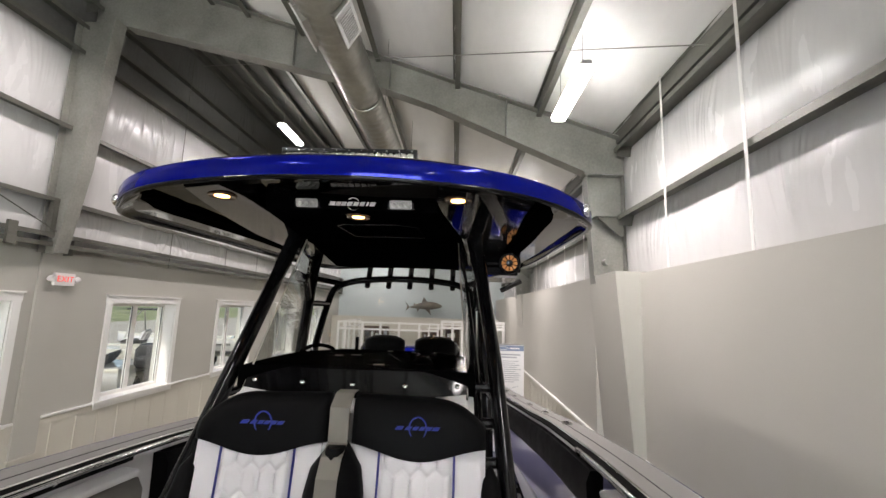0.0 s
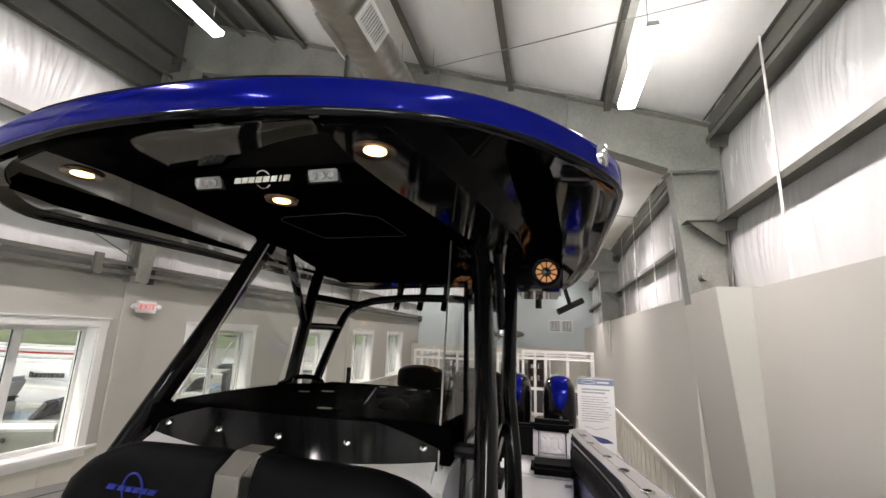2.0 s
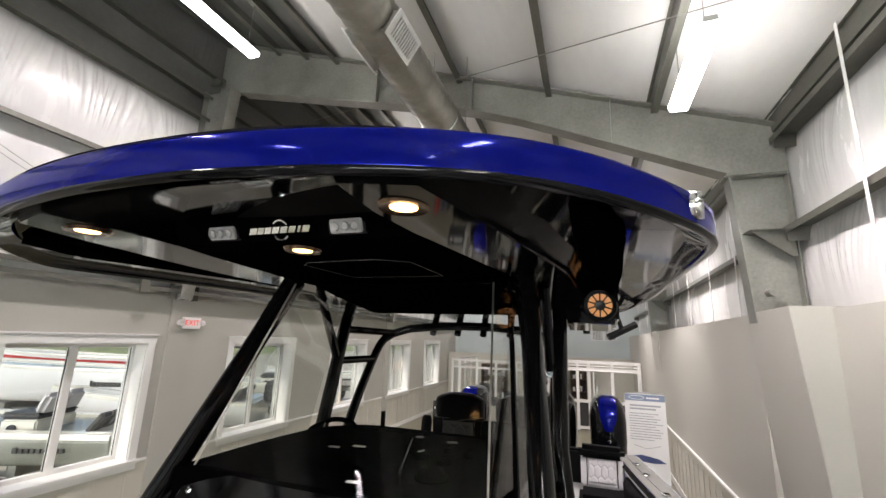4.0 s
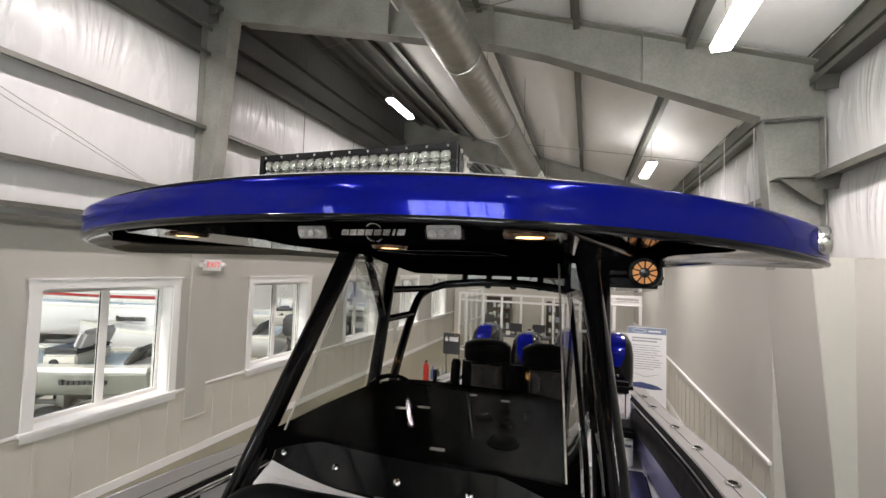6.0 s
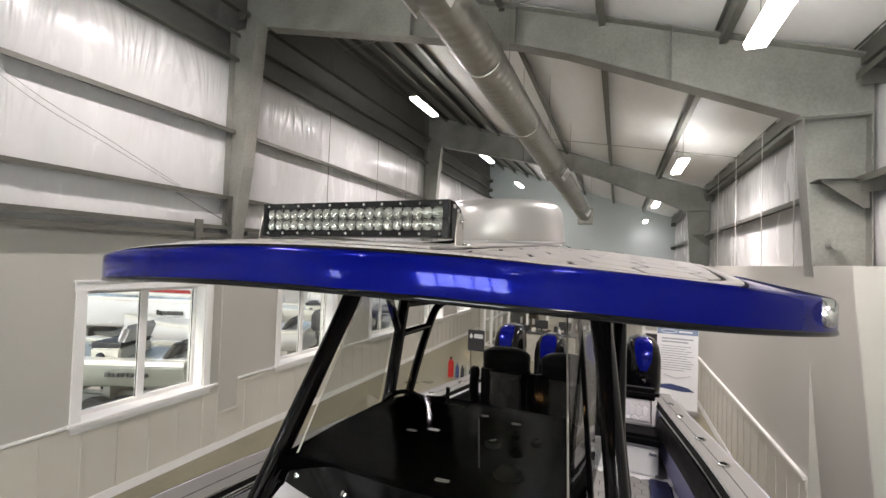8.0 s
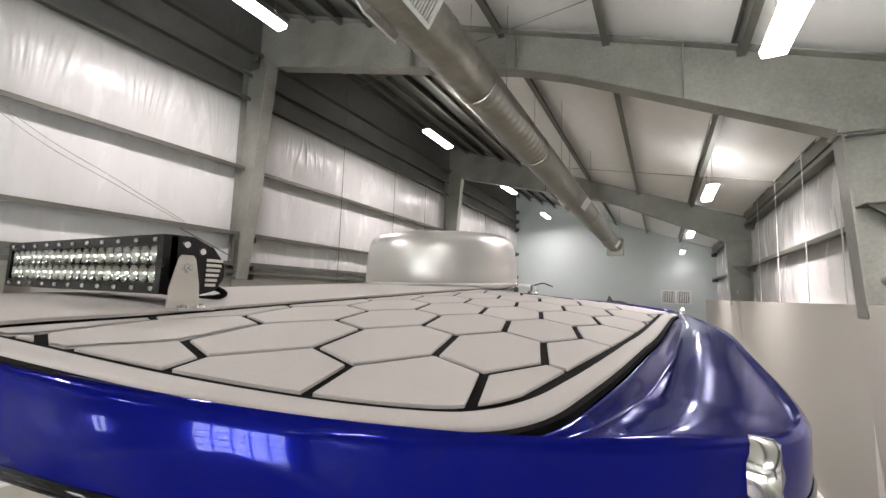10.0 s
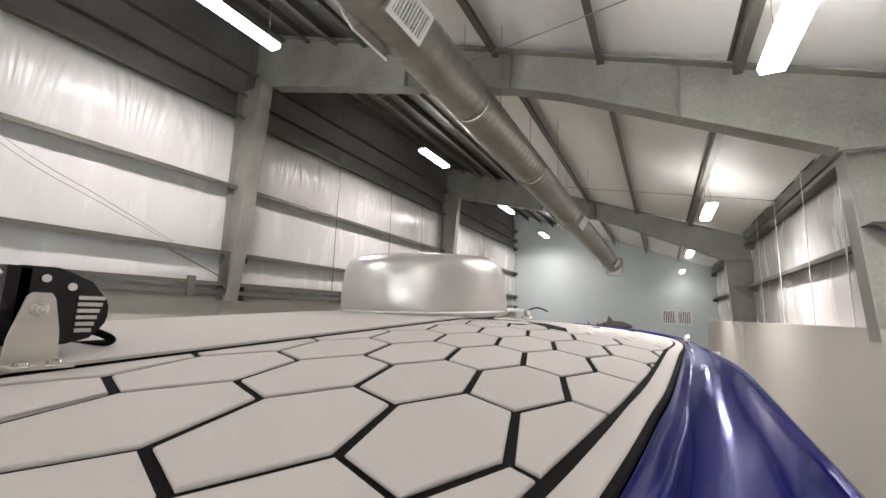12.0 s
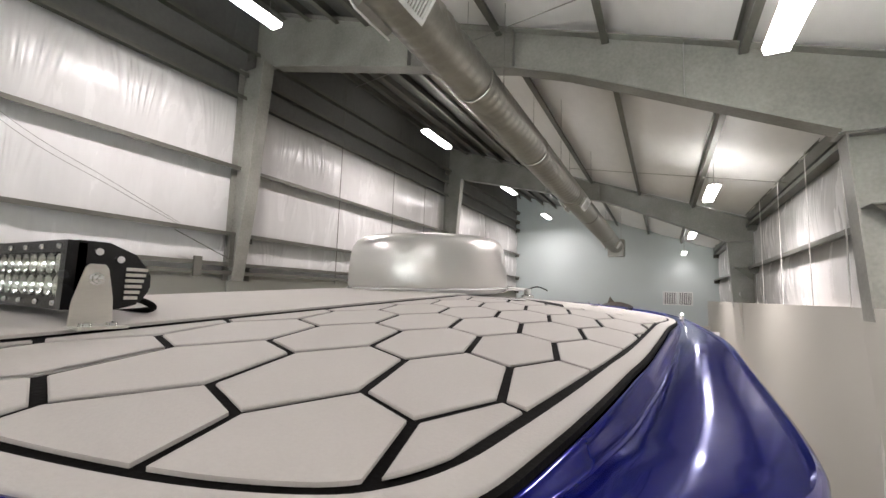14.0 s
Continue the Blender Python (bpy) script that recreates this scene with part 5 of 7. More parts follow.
part("base", Mesh().box(-0.62, 0.62, 1.55, 2.35, DECK, 1.55), M["gel"], lounge, bevel=0.03)
for s in (-1, 1):
    xa, xb = (0.055, 0.59) if s > 0 else (-0.58, -0.045)
    part("seat_cushion", Mesh().box(xa, xb, 1.5, 2.25, 1.55, 1.70), M["cushion"], lounge, bevel=0.04)

    def surf(x, z):
        return Vector((x, back_y(z), z)), Vector((0, -0.97, 0.2))
    prof = [(back_y(z), z) for z in (1.68, 1.9, 2.1, 2.34)] + [(2.50, 2.34), (2.40, 1.68)]
    bk = part("backrest", Mesh().prism(prof, xa, xb, "x"), M["cushion"], lounge, "pale grey vinyl backrest", bevel=0.02)
    qa, qb = xa + 0.12, xb - 0.13
    part("quilted_panel", quilt(qa, qb, 1.75, 2.31, surf, 0.016, 0.066), M["cushion"], bk, "hexagon-stitched quilted panel", smooth=80)
    for x in (qa - 0.006, qb + 0.006):
        part("piping", Mesh().tube([(x, back_y(z) - 0.004, z) for z in (1.70, 1.9, 2.1, 2.30)], 0.005, 6), M["piping"], bk, "dark blue piping")
    # headrest: wide black bolster with a shaped lower edge and a rounded outer shoulder
    n = 22
    rings = []
    for i in range(n + 1):
        u = i / n
        x = xa + (xb - xa) * u
        o = u if s > 0 else 1 - u
        top = 2.505 - 0.10 * max(0, (o - 0.55) / 0.45) ** 2.6 - 0.012 * o
        low = 2.315 - 0.055 * math.sin(math.pi * min(1, max(0, (o - 0.05) / 0.9))) ** 1.5
        endf = min(1, 8 * u, 8 * (1 - u)) ** 0.5
        yf, yb = 2.372, 2.505
        c_ = 0.5 * (top + low)
        rr = []
        for dy, dz in ((0, -0.9), (0.0, -0.3), (0.02, 0.5), (0.25, 0.9), (0.6, 1.0), (1.0, 0.8), (1.0, -0.8), (0.5, -1.0)):
            yy = yf + (yb - yf) * (0.5 + (dy - 0.5) * (0.6 + 0.4 * endf)) - (0.012 if dz < 0 else 0)
            rr.append(Vector((x, yy, c_ + dz * 0.5 * (top - low))))
        rings.append(rr)
    hd = part("headrest", Mesh().loft(rings, True), M["satin"], lounge, "black vinyl headrest with blue stitched emblem", smooth=70)
    ex_, ez = (0.32, 2.395) if s > 0 else (-0.30, 2.395)
    emb = Mesh().tube([(ex_ + 0.034 * math.cos(a), 2.366, ez + 0.042 * math.sin(a)) for a in [k * math.pi / 12 for k in range(24)]], 0.0032, 6, closed=True)
    part("stitched_ring", emb, M["bluethread"], hd, "blue embroidered ring")
    for k, (dx, w) in enumerate(((-0.072, 0.028), (-0.036, 0.022), (-0.008, 0.02), (0.018, 0.02), (0.044, 0.022), (0.072, 0.024))):
        part("stitched_bar", Mesh().prism([(ex_ + dx - w / 2 + 0.005, ez + 0.007), (ex_ + dx + w / 2 + 0.005, ez + 0.007), (ex_ + dx + w / 2 - 0.005, ez - 0.006), (ex_ + dx - w / 2 - 0.005, ez - 0.006)], 2.362, 2.368, "y"), M["bluethread"], hd, smooth=0)
part("side_bolster", Mesh().tube([(-0.600, 2.43, 2.24), (-0.602, 2.40, 2.20), (-0.604, 2.36, 2.1), (-0.608, 2.28, 1.85), (-0.608, 2.2, 1.6)], [0.012, 0.034, 0.046, 0.05, 0.05], 12), M["satin"], lounge)
part("side_bolster", Mesh().tube([(0.610, 2.43, 2.24), (0.612, 2.40, 2.20), (0.614, 2.36, 2.1), (0.618, 2.28, 1.85), (0.618, 2.2, 1.6)], [0.012, 0.034, 0.046, 0.05, 0.05], 12), M["satin"], lounge)
rings = []
for k in range(9):
    z = 1.66 + 0.0835 * k
    w = 0.112 * (1 - max(0, (k - 5.6) / 2.7) ** 2.8) + 0.004
    yy = back_y(z)
    rings.append([Vector((0.01 + w * math.cos(a), yy - 0.03 + 0.10 * math.sin(a) * (0.6 + 0.4 * w / 0.112), z)) for a in [q * math.pi / 8 for q in range(16)]])
part("centre_armrest", Mesh().loft(rings, True), M["satin"], lounge, "black rounded centre armrest", smooth=60)
strap = [(2.505, 2.505), (2.44, 2.503), (2.368, 2.46), (2.362, 2.33), (2.340, 2.32), (2.285, 2.30), (2.238, 2.24), (2.210, 2.10), (2.165, 1.85)]
for a, b in ((-0.032, 0.046),):
    ring = [[Vector((a, y, z)), Vector((b, y, z)), Vector((b, y - 0.004, z + 0.003)), Vector((a, y - 0.004, z + 0.003))] for y, z in strap]
    part("strap", Mesh().loft(ring, True), M["strap"], lounge, "olive-grey webbing strap", smooth=0)
part("strap_seam", Mesh().box(-0.033, 0.047, 2.216, 2.224, 2.165, 2.17), M["rubber"], lounge, smooth=0)


def helm_seat(x, y, label):
    h = thing("helm_chair", (x, y, DECK), label, "boat seat", "helm seats")
    part("pedestal", Mesh().lathe([(0.16, 0.0), (0.16, 0.02), (0.06, 0.05), (0.055, 0.7), (0.14, 0.75)], (x, y + 0.05, DECK), 20), M["black"], h)
    part("seat_cushion", Mesh().box(x - 0.24, x + 0.24, y - 0.28, y + 0.22, 1.70, 1.84), M["satin"], h, bevel=0.05)
    bk = part("backrest", Mesh().prism([(y + 0.14, 1.82), (y + 0.10, 2.0), (y + 0.08, 2.32), (y + 0.10, 2.40), (y + 0.20, 2.40), (y + 0.26, 1.9)], x - 0.235, x + 0.235, "x"), M["satin"], h, bevel=0.03)
    part("quilted_panel", quilt(x - 0.13, x + 0.13, 1.88, 2.36, lambda xx, z: (Vector((xx, y + 0.125 - 0.10 * (z - 1.82), z)), Vector((0, -1, 0))), 0.014, 0.1), M["seatgrey"], bk, "grey hexagon-stitched panel", smooth=80)
    for s in (-1, 1):
        part("piping", Mesh().tube([(x + s * 0.137, y + 0.10, 1.86), (x + s * 0.137, y + 0.082, 2.37)], 0.004, 6), M["seatgrey"], bk)
        part("armrest", Mesh().tube(spline([(x + s * 0.285, y + 0.15, 2.02), (x + s * 0.29, y + 0.09, 2.16), (x + s * 0.285, y + 0.10, 2.38)], 5), [0.03] + [0.045] * 9 + [0.03], 12), M["satin"], h)
        part("armrest_bracket", Mesh().box(min(x + s * 0.23, x + s * 0.31), max(x + s * 0.23, x + s * 0.31), y + 0.10, y + 0.20, 1.95, 2.12), M["black"], h, bevel=0.01)
    rings = []
    for i in range(15):
        u = i / 14
        w = 0.205 * (1 - abs(2 * u - 1) ** 5 * 0.12)
        xx = x - 0.205 + 0.41 * u
        top = 2.585 - 0.05 * abs(2 * u - 1) ** 3
        low = 2.37 + 0.02 * abs(2 * u - 1) - 0.02 * (1 - abs(2 * u - 1))
        e = 0.5 + 0.5 * min(1, 6 * u, 6 * (1 - u)) ** 0.5
        yc = y + 0.12
        rings.append([Vector((xx, yc + dy * 0.085 * e, (top + low) / 2 + dz * (top - low) / 2)) for dy, dz in ((-1, -0.8), (-1.1, 0), (-0.9, 0.7), (-0.3, 1), (0.5, 0.95), (1, 0.5), (1, -0.8), (0, -1))])
    part("headrest", Mesh().loft(rings, True), M["satin"], h, "black vinyl headrest", smooth=60)
    return h


helm_seat(-0.27, 4.93, "black helm chair with grey quilted back and headrest")
helm_seat(0.25, 4.93, "black helm chair with grey quilted back and headrest")

js = thing("aft_jump_seat", (0.89, 6.9, 1.30), "grey quilted jump seat with black bolsters on the aft cabinet", "boat seat")
part("seat_cushion", Mesh().box(0.62, 1.16, 6.68, 7.05, 1.30, 1.42), M["satin"], js, bevel=0.04)
jb = part("backrest", Mesh().prism([(7.02, 1.42), (7.10, 1.73), (7.20, 1.73), (7.14, 1.42)], 0.64, 1.11, "x"), M["cushion"], js, bevel=0.02)
part("quilted_panel", quilt(0.72, 1.03, 1.46, 1.71, lambda x, z: (Vector((x, 7.016 + 0.263 * (z - 1.42), z)), Vector((0, -0.97, 0.25))), 0.012, 0.075), M["cushion"], jb, "hexagon-stitched quilted panel", smooth=80)
for x in (0.71, 1.04):
    part("piping", Mesh().tube([(x, 7.01, 1.44), (x, 7.085, 1.73)], 0.005, 6), M["satin"], jb)
part("top_bolster", Mesh().box(0.61, 1.13, 7.04, 7.22, 1.71, 1.85), M["satin"], js, "black top bolster", bevel=0.05)
part("armrest", Mesh().box(1.14, 1.27, 6.75, 7.05, 1.58, 1.68), M["satin"], js, bevel=0.03)
part("arm_bracket", Mesh().box(1.16, 1.20, 6.95, 7.05, 1.42, 1.60), M["black"], js, bevel=0.01)


def outboard(x, y):
    o = thing("outboard_motor", (x, y, 0.6), "black outboard motor with a blue front panel", "outboard motor", "outboard motors")
    lev = [(1.20, 0.17, 0.20, 0.10), (1.30, 0.225, 0.36, 0.06), (1.7, 0.25, 0.42, 0.02), (2.0, 0.25, 0.41, 0.03), (2.16, 0.225, 0.36, 0.06), (2.25, 0.17, 0.28, 0.10), (2.285, 0.08, 0.15, 0.14)]
    rings = []
    for z, w, d, off in lev:
        rings.append([Vector((x + w * math.copysign(abs(math.cos(a)) ** 0.75, math.cos(a)), y + off + d * math.copysign(abs(math.sin(a)) ** 0.75, math.sin(a)), z)) for a in [2 * math.pi * q / 24 for q in range(24)]])
    part("cowling", Mesh().loft(rings, True), M["gloss"], o, "gloss black cowling", smooth=60)
    pan = []
    for z, w, d, off in ((1.86, 0.045, 0.415, 0.025), (2.0, 0.10, 0.418, 0.028), (2.16, 0.12, 0.368, 0.058), (2.25, 0.11, 0.29, 0.098), (2.29, 0.07, 0.16, 0.14)):
        pan.append([Vector((x - w, y + off - d * 0.985, z)), Vector((x, y + off - d - 0.012, z + 0.003)), Vector((x + w, y + off - d * 0.985, z)), Vector((x, y + off - d + 0.05, z))])
    part("front_panel", Mesh().loft(pan, True), M["blue"], o, "metallic blue wedge panel", smooth=60)
    part("badge", Mesh().lathe([(0.001, 0), (0.024, 0.0), (0.024, 0.012), (0.001, 0.016)], n=16, m=Matrix.Translation((x, y - 0.405, 1.74)) @ Matrix.Rotation(radians(90), 4, "X")), M["chrome"], o)
    part("midsection", Mesh().box(x - 0.11, x + 0.11, y - 0.1, y + 0.28, 0.55, 1.25), M["gloss"], o, bevel=0.05)
    part("gearcase", Mesh().tube([(x, y - 0.22, 0.42), (x, y, 0.42), (x, y + 0.35, 0.42)], [0.03, 0.075, 0.04], 12), M["gloss"], o)
    part("skeg", Mesh().box(x - 0.012, x + 0.012, y - 0.02, y + 0.22, 0.0, 0.6), M["gloss"], o, bevel=0.004)
    part("mount_bracket", Mesh().box(x - 0.14, x + 0.14, 7.66, y + 0.02, 0.9, 1.22), M["black"], o, bevel=0.02)
    return o


for x in (-1.02, -0.35, 0.33, 1.0):
    ob = outboard(x, 8.35)
    if x == -0.35:
        ob.location.z -= 0.10

# ---- console and dash ----
con = thing("helm_console", (0, 3.1, DECK), "white moulded console with a black dash top", "boat console")
part("body", Mesh().prism([(2.46, DECK), (2.53, 2.44), (2.62, 2.485), (3.4, 2.50), (3.72, 2.10), (3.72, DECK)], -0.55, 0.55, "x"), M["gel"], con, "glossy white console moulding", bevel=0.035, seg=3)
n = 14
rings = []
for i in range(n + 1):
    u = i / n
    y = 2.63 + 0.92 * u
    w = 0.555 - 0.03 * u - 0.10 * max(0, (u - 0.8) / 0.2) ** 2
    zc = 2.584 + 0.008 * math.sin(math.pi * min(1, u * 1.1)) - 0.01 * u
    rings.append([Vector((w * (-1 + 2 * k / 10), y, zc - 0.012 * abs(-1 + 2 * k / 10) ** 6)) for k in range(11)] + [Vector((w, y, 2.47)), Vector((-w, y, 2.47))])
part("dash_top", Mesh().loft(rings, True), M["dash"], con, "black dash cover", smooth=50)
bin_ = part("compass", Mesh().lathe([(0.056, -0.05), (0.056, 0.006), (0.050, 0.014), (0.046, 0.012), (0.044, 0.016), (0.034, 0.027), (0.018, 0.034), (0.002, 0.036)], (0.29, 2.84, 2.585), 32), M["dash"], con, "round black compass with a dark dome")
part("ring", Mesh().tube([(0.29 + 0.047 * math.cos(a), 2.84 + 0.047 * math.sin(a), 2.600) for a in [k * math.pi / 14 for k in range(15)]], 0.0014, 6), M["chrome"], bin_)
for k in range(7):
    a = 0.55 + k * 0.34
    part("dial_mark", Mesh().box(0.29 + 0.036 * math.cos(a) - 0.0018, 0.29 + 0.036 * math.cos(a) + 0.0018, 2.84 + 0.020 * math.sin(a) - 0.002, 2.84 + 0.020 * math.sin(a) + 0.003, 2.606, 2.6155), M["silver"], bin_, smooth=0)
# switch pods, latches and slots in the dash top
for x, y, r in ((0.172, 3.045, 0.034), (0.275, 3.005, 0.028), (0.335, 3.13, 0.022), (0.24, 3.16, 0.018)):
    pod = part("switch_pod", Mesh().lathe([(r, -0.03), (r, 0.008), (r * 0.85, 0.016), (r * 0.6, 0.018), (0.001, 0.019)], (x, y, 2.588), 20), M["dash"], con, "small round black switch pod")
    part("pod_rim", Mesh().tube([(x + r * 0.9 * math.cos(a), y + r * 0.9 * math.sin(a), 2.601) for a in [0.3 + k * math.pi / 12 for k in range(10)]], 0.0013, 6), M["chrome"], pod)
    part("toggle", Mesh().tube([(x - r * 0.35, y - 0.004, 2.607), (x + r * 0.35, y + 0.006, 2.612)], 0.004, 8), M["chrome"], pod)
for x, y, w in ((-0.19, 3.015, 0.022), (-0.106, 3.066, 0.026), (0.093, 2.69, 0.024), (0.21, 3.30, 0.02), (0.05, 3.33, 0.016)):
    for d in (0.0, 0.012):
        part("slot_trim", Mesh().tube([(x - w, y + d, 2.5905), (x + w, y + d + 0.004, 2.5905)], 0.0016, 6), M["brushed"], con)
part("dash_ridge", Mesh().tube([(0.04, 3.27, 2.591), (0.182, 2.83, 2.592)], 0.0025, 6), M["black"], con)
part("corner_hoop", Mesh().tube(spline([(-0.505, 3.30, 2.575), (-0.50, 3.37, 2.590), (-0.475, 3.43, 2.602), (-0.42, 3.455, 2.602), (-0.36, 3.45, 2.588), (-0.34, 3.44, 2.570)], 4), 0.013, 10), M["gloss"], con, "black moulded hoop at the dash corner")
part("hoop_trim", Mesh().tube([(-0.462, 3.345, 2.582), (-0.458, 3.352, 2.603)], 0.0022, 6), M["chrome"], con)
for x in (-0.26, -0.12):
    part("display_hood", Mesh().box(x - 0.06, x + 0.06, 3.42, 3.50, 2.55, 2.582), M["dash"], con, bevel=0.012)
hw = part("steering_wheel", Mesh().tube([(-0.22 + 0.19 * math.cos(a), 3.93 - 0.10 * math.sin(a), 2.18 + 0.165 * math.sin(a)) for a in [k * math.pi / 16 for k in range(32)]], 0.016, 10, closed=True), M["satin"], con, "black steering wheel")
for a in (0.5, 2.6, 4.7):
    part("spoke", Mesh().tube([(-0.22, 3.93, 2.18), (-0.22 + 0.18 * math.cos(a), 3.93 - 0.095 * math.sin(a), 2.18 + 0.155 * math.sin(a))], 0.01, 8), M["brushed"], hw)
part("wheel_hub", Mesh().tube([(-0.22, 3.70, 2.10), (-0.22, 3.93, 2.18)], 0.03, 12), M["black"], con)
part("throttle", Mesh().tube([(0.2, 3.68, 2.2), (0.2, 3.74, 2.5)], 0.016, 8), M["chrome"], con)
part("antenna_stub", Mesh().tube([(-0.19, 3.44, 2.57), (-0.19, 3.44, 2.665)], 0.012, 8), M["black"], con)
for s in (-1, 1):
    part("side_badge", Mesh().box(min(s * 0.555, s * 0.56), max(s * 0.555, s * 0.56), 2.95, 3.02, 2.25, 2.33).box(min(s * 0.555, s * 0.56), max(s * 0.555, s * 0.56), 3.04, 3.11, 2.25, 2.33).box(min(s * 0.555, s * 0.56), max(s * 0.555, s * 0.56), 3.13, 3.20, 2.25, 2.33), M["ink"], con, smooth=0)
    part("side_window", Mesh().prism([(2.75, 1.9), (2.78, 2.2), (3.55, 2.12), (3.55, 1.9)], s * 0.552, s * 0.558, "x"), M["gloss"], con, smooth=0)

# ---- windshield ----
GS = 0.58
ws = thing("windshield", (0, 2.6, 2.45), "clear frameless boat windshield with a black lower band and bolts", "windshield")


def gy(x, z):
    return 2.592 + 0.45 * (z - 2.515) + 0.16 * x * x


def glass_x(z, s=1):
    return 0.522 - (0.058 if s > 0 else 0.125) * (z - 2.46) / 0.75


def across(u, z):
    return glass_x(z, 1) * u - glass_x(z, -1) * (1 - u)


def shield_fn(off):
    def fn(u, v):
        z = 2.46 + 0.78 * v
        x = across(u, z)
        return Vector((x, gy(x, z) + off, z))
    return fn


pane = part("front_pane", Mesh().grid(shield_fn(0.0), 20, 8), M["shield"], ws, "clear front pane", smooth=80)
pane.visible_shadow = False


def band_fn(u, v):
    z = 2.46 + 0.115 * v
    x = across(u, z)
    return Vector((x, gy(x, z) - 0.005, z))


part("lower_band", Mesh().grid(band_fn, 20, 2), M["gloss"], ws, "gloss black lower band", smooth=80, solid=0.004)
for x in (-0.468, -0.234, 0.0, 0.236, 0.473):
    y = gy(x, 2.515) - 0.006
    sc = part("bolt", Mesh().lathe([(0.001, 0.0), (0.0115, 0.0), (0.0115, 0.003), (0.008, 0.006), (0.001, 0.007)], n=16, m=Matrix.Translation((x, y, 2.515)) @ Matrix.Rotation(radians(60), 4, "X")), M["chrome"], ws)
    part("socket", Mesh().lathe([(0.001, 0.0), (0.004, 0.0), (0.004, 0.0076), (0.001, 0.0078)], n=6, m=Matrix.Translation((x, y, 2.515)) @ Matrix.Rotation(radians(60), 4, "X")), M["rubber"], sc)
for s in (-1, 1):
    def wing_fn(u, v):
        z = 2.46 + 0.76 * v
        x0, y0_ = glass_x(z, s) + 0.008, gy(glass_x(z, s), z) + 0.012
        return Vector((s * (x0 + (0.592 - x0) * u), y0_ + (3.40 + 0.24 * v - y0_) * u, z + 0.09 * u * (1 - v)))
    wing = part("side_pane", Mesh().grid(wing_fn, 6, 6), M["sideglass"], ws, "clear side pane", smooth=80, solid=0.005)
    wing.visible_shadow = False
    part("pane_edge", Mesh().tube([(s * glass_x(z, s), gy(glass_x(z, s), z), z) for z in (2.46, 2.7, 2.95, 3.23)], 0.0035, 6), M["brushed"], ws, "polished pane edge")

# ---- hardtop frame ----
frm = thing("pipework_tower", (0, 3.2, DECK), "gloss black tubular frame that carries the hardtop", "boat tower")


def leg_pt(s, z):
    d = 3.2 - z
    x = 0.568 + 0.175 * d - 0.058 * d * abs(d) if s > 0 else -(0.525 + 0.122 * d)
    return Vector((x, 3.047 - GS * d, z))


for s in (-1, 1):
    part("front_leg", Mesh().tube([leg_pt(s, z) for z in (DECK, 1.5, 2.0, 2.6, 3.0, 3.27)], [0.045] * 5 + [0.055], 14, flat=0.8), M["gloss"], frm, "gloss black front leg")
    o = 0.045 if s > 0 else 0.0
    L1 = [(s * (0.66 + o), 3.42, DECK), (s * (0.63 + o), 3.49, 2.3), (s * (0.60 + o), 3.54, 2.56), (s * (0.60 + o), 3.69, 3.10), (s * (0.59 + o), 3.75, 3.28)]
    part("rear_leg", Mesh().tube(L1, 0.036, 12), M["gloss"], frm, "gloss black rear leg")
    L2 = spline([(s * 0.66, 3.70, DECK), (s * 0.63, 3.76, 2.2), (s * 0.60, 3.82, 2.53), (s * 0.59, 4.08, 2.92), (s * 0.555, 4.19, 3.03), (s * 0.42, 4.24, 3.085)], 5)
    part("ladder_leg", Mesh().tube(L2, 0.028, 12), M["gloss"], frm)
    part("rung", Mesh().tube([(s * 0.60, 3.63, 2.88), (s * 0.59, 4.03, 2.88)], 0.022, 10), M["gloss"], frm)
    part("top_strut", Mesh().tube([(s * 0.59, 3.70, 3.06), (s * 0.52, 4.20, 3.055)], 0.022, 10), M["gloss"], frm)
    part("fore_strut", Mesh().tube([(s * 0.60, 3.40, 3.27), (s * 0.60, 3.62, 2.90)], 0.024, 10), M["gloss"], frm)
    part("leg_foot", Mesh().lathe([(0.075, 0), (0.075, 0.012), (0.05, 0.02)], (s * 0.80, 1.742, DECK + 0.001), 18), M["chrome"], frm)
    part("tie_bar", Mesh().tube([leg_pt(s, 2.44), Vector((s * 0.62, 3.50, 2.42))], 0.02, 10), M["gloss"], frm)
    for z in (2.32, 2.20, 2.05):
        p = leg_pt(s, z) + Vector((-s * 0.0, 0.16, 0))
        part("cable_clamp", Mesh().tube([p - Vector((0.03, 0, 0)), p + Vector((0.03, 0, 0))], 0.028, 10), M["black"], frm)
for dx, r, m_ in ((-0.085, 0.010, "gloss"),):
    part("conduit", Mesh().tube([leg_pt(1, z) + Vector((dx, 0.10, 0)) for z in (2.1, 2.6, 3.0, 3.26)], r, 10), M[m_], frm, "slim black tube beside the leg")
for z in (2.22, 2.36, 2.50):
    p = leg_pt(1, z) + Vector((-0.07, 0.06, 0))
    part("cable_clamp", Mesh().tube([p - Vector((0.045, 0, 0)), p + Vector((0.05, 0, 0))], 0.024, 10), M["black"], frm)
part("arch", Mesh().tube(spline([(-0.42, 4.24, 3.085), (-0.2, 4.26, 3.108), (0, 4.27, 3.113), (0.2, 4.26, 3.108), (0.42, 4.24, 3.085)], 5), 0.028, 12), M["gloss"], frm, "curved rear cross tube")

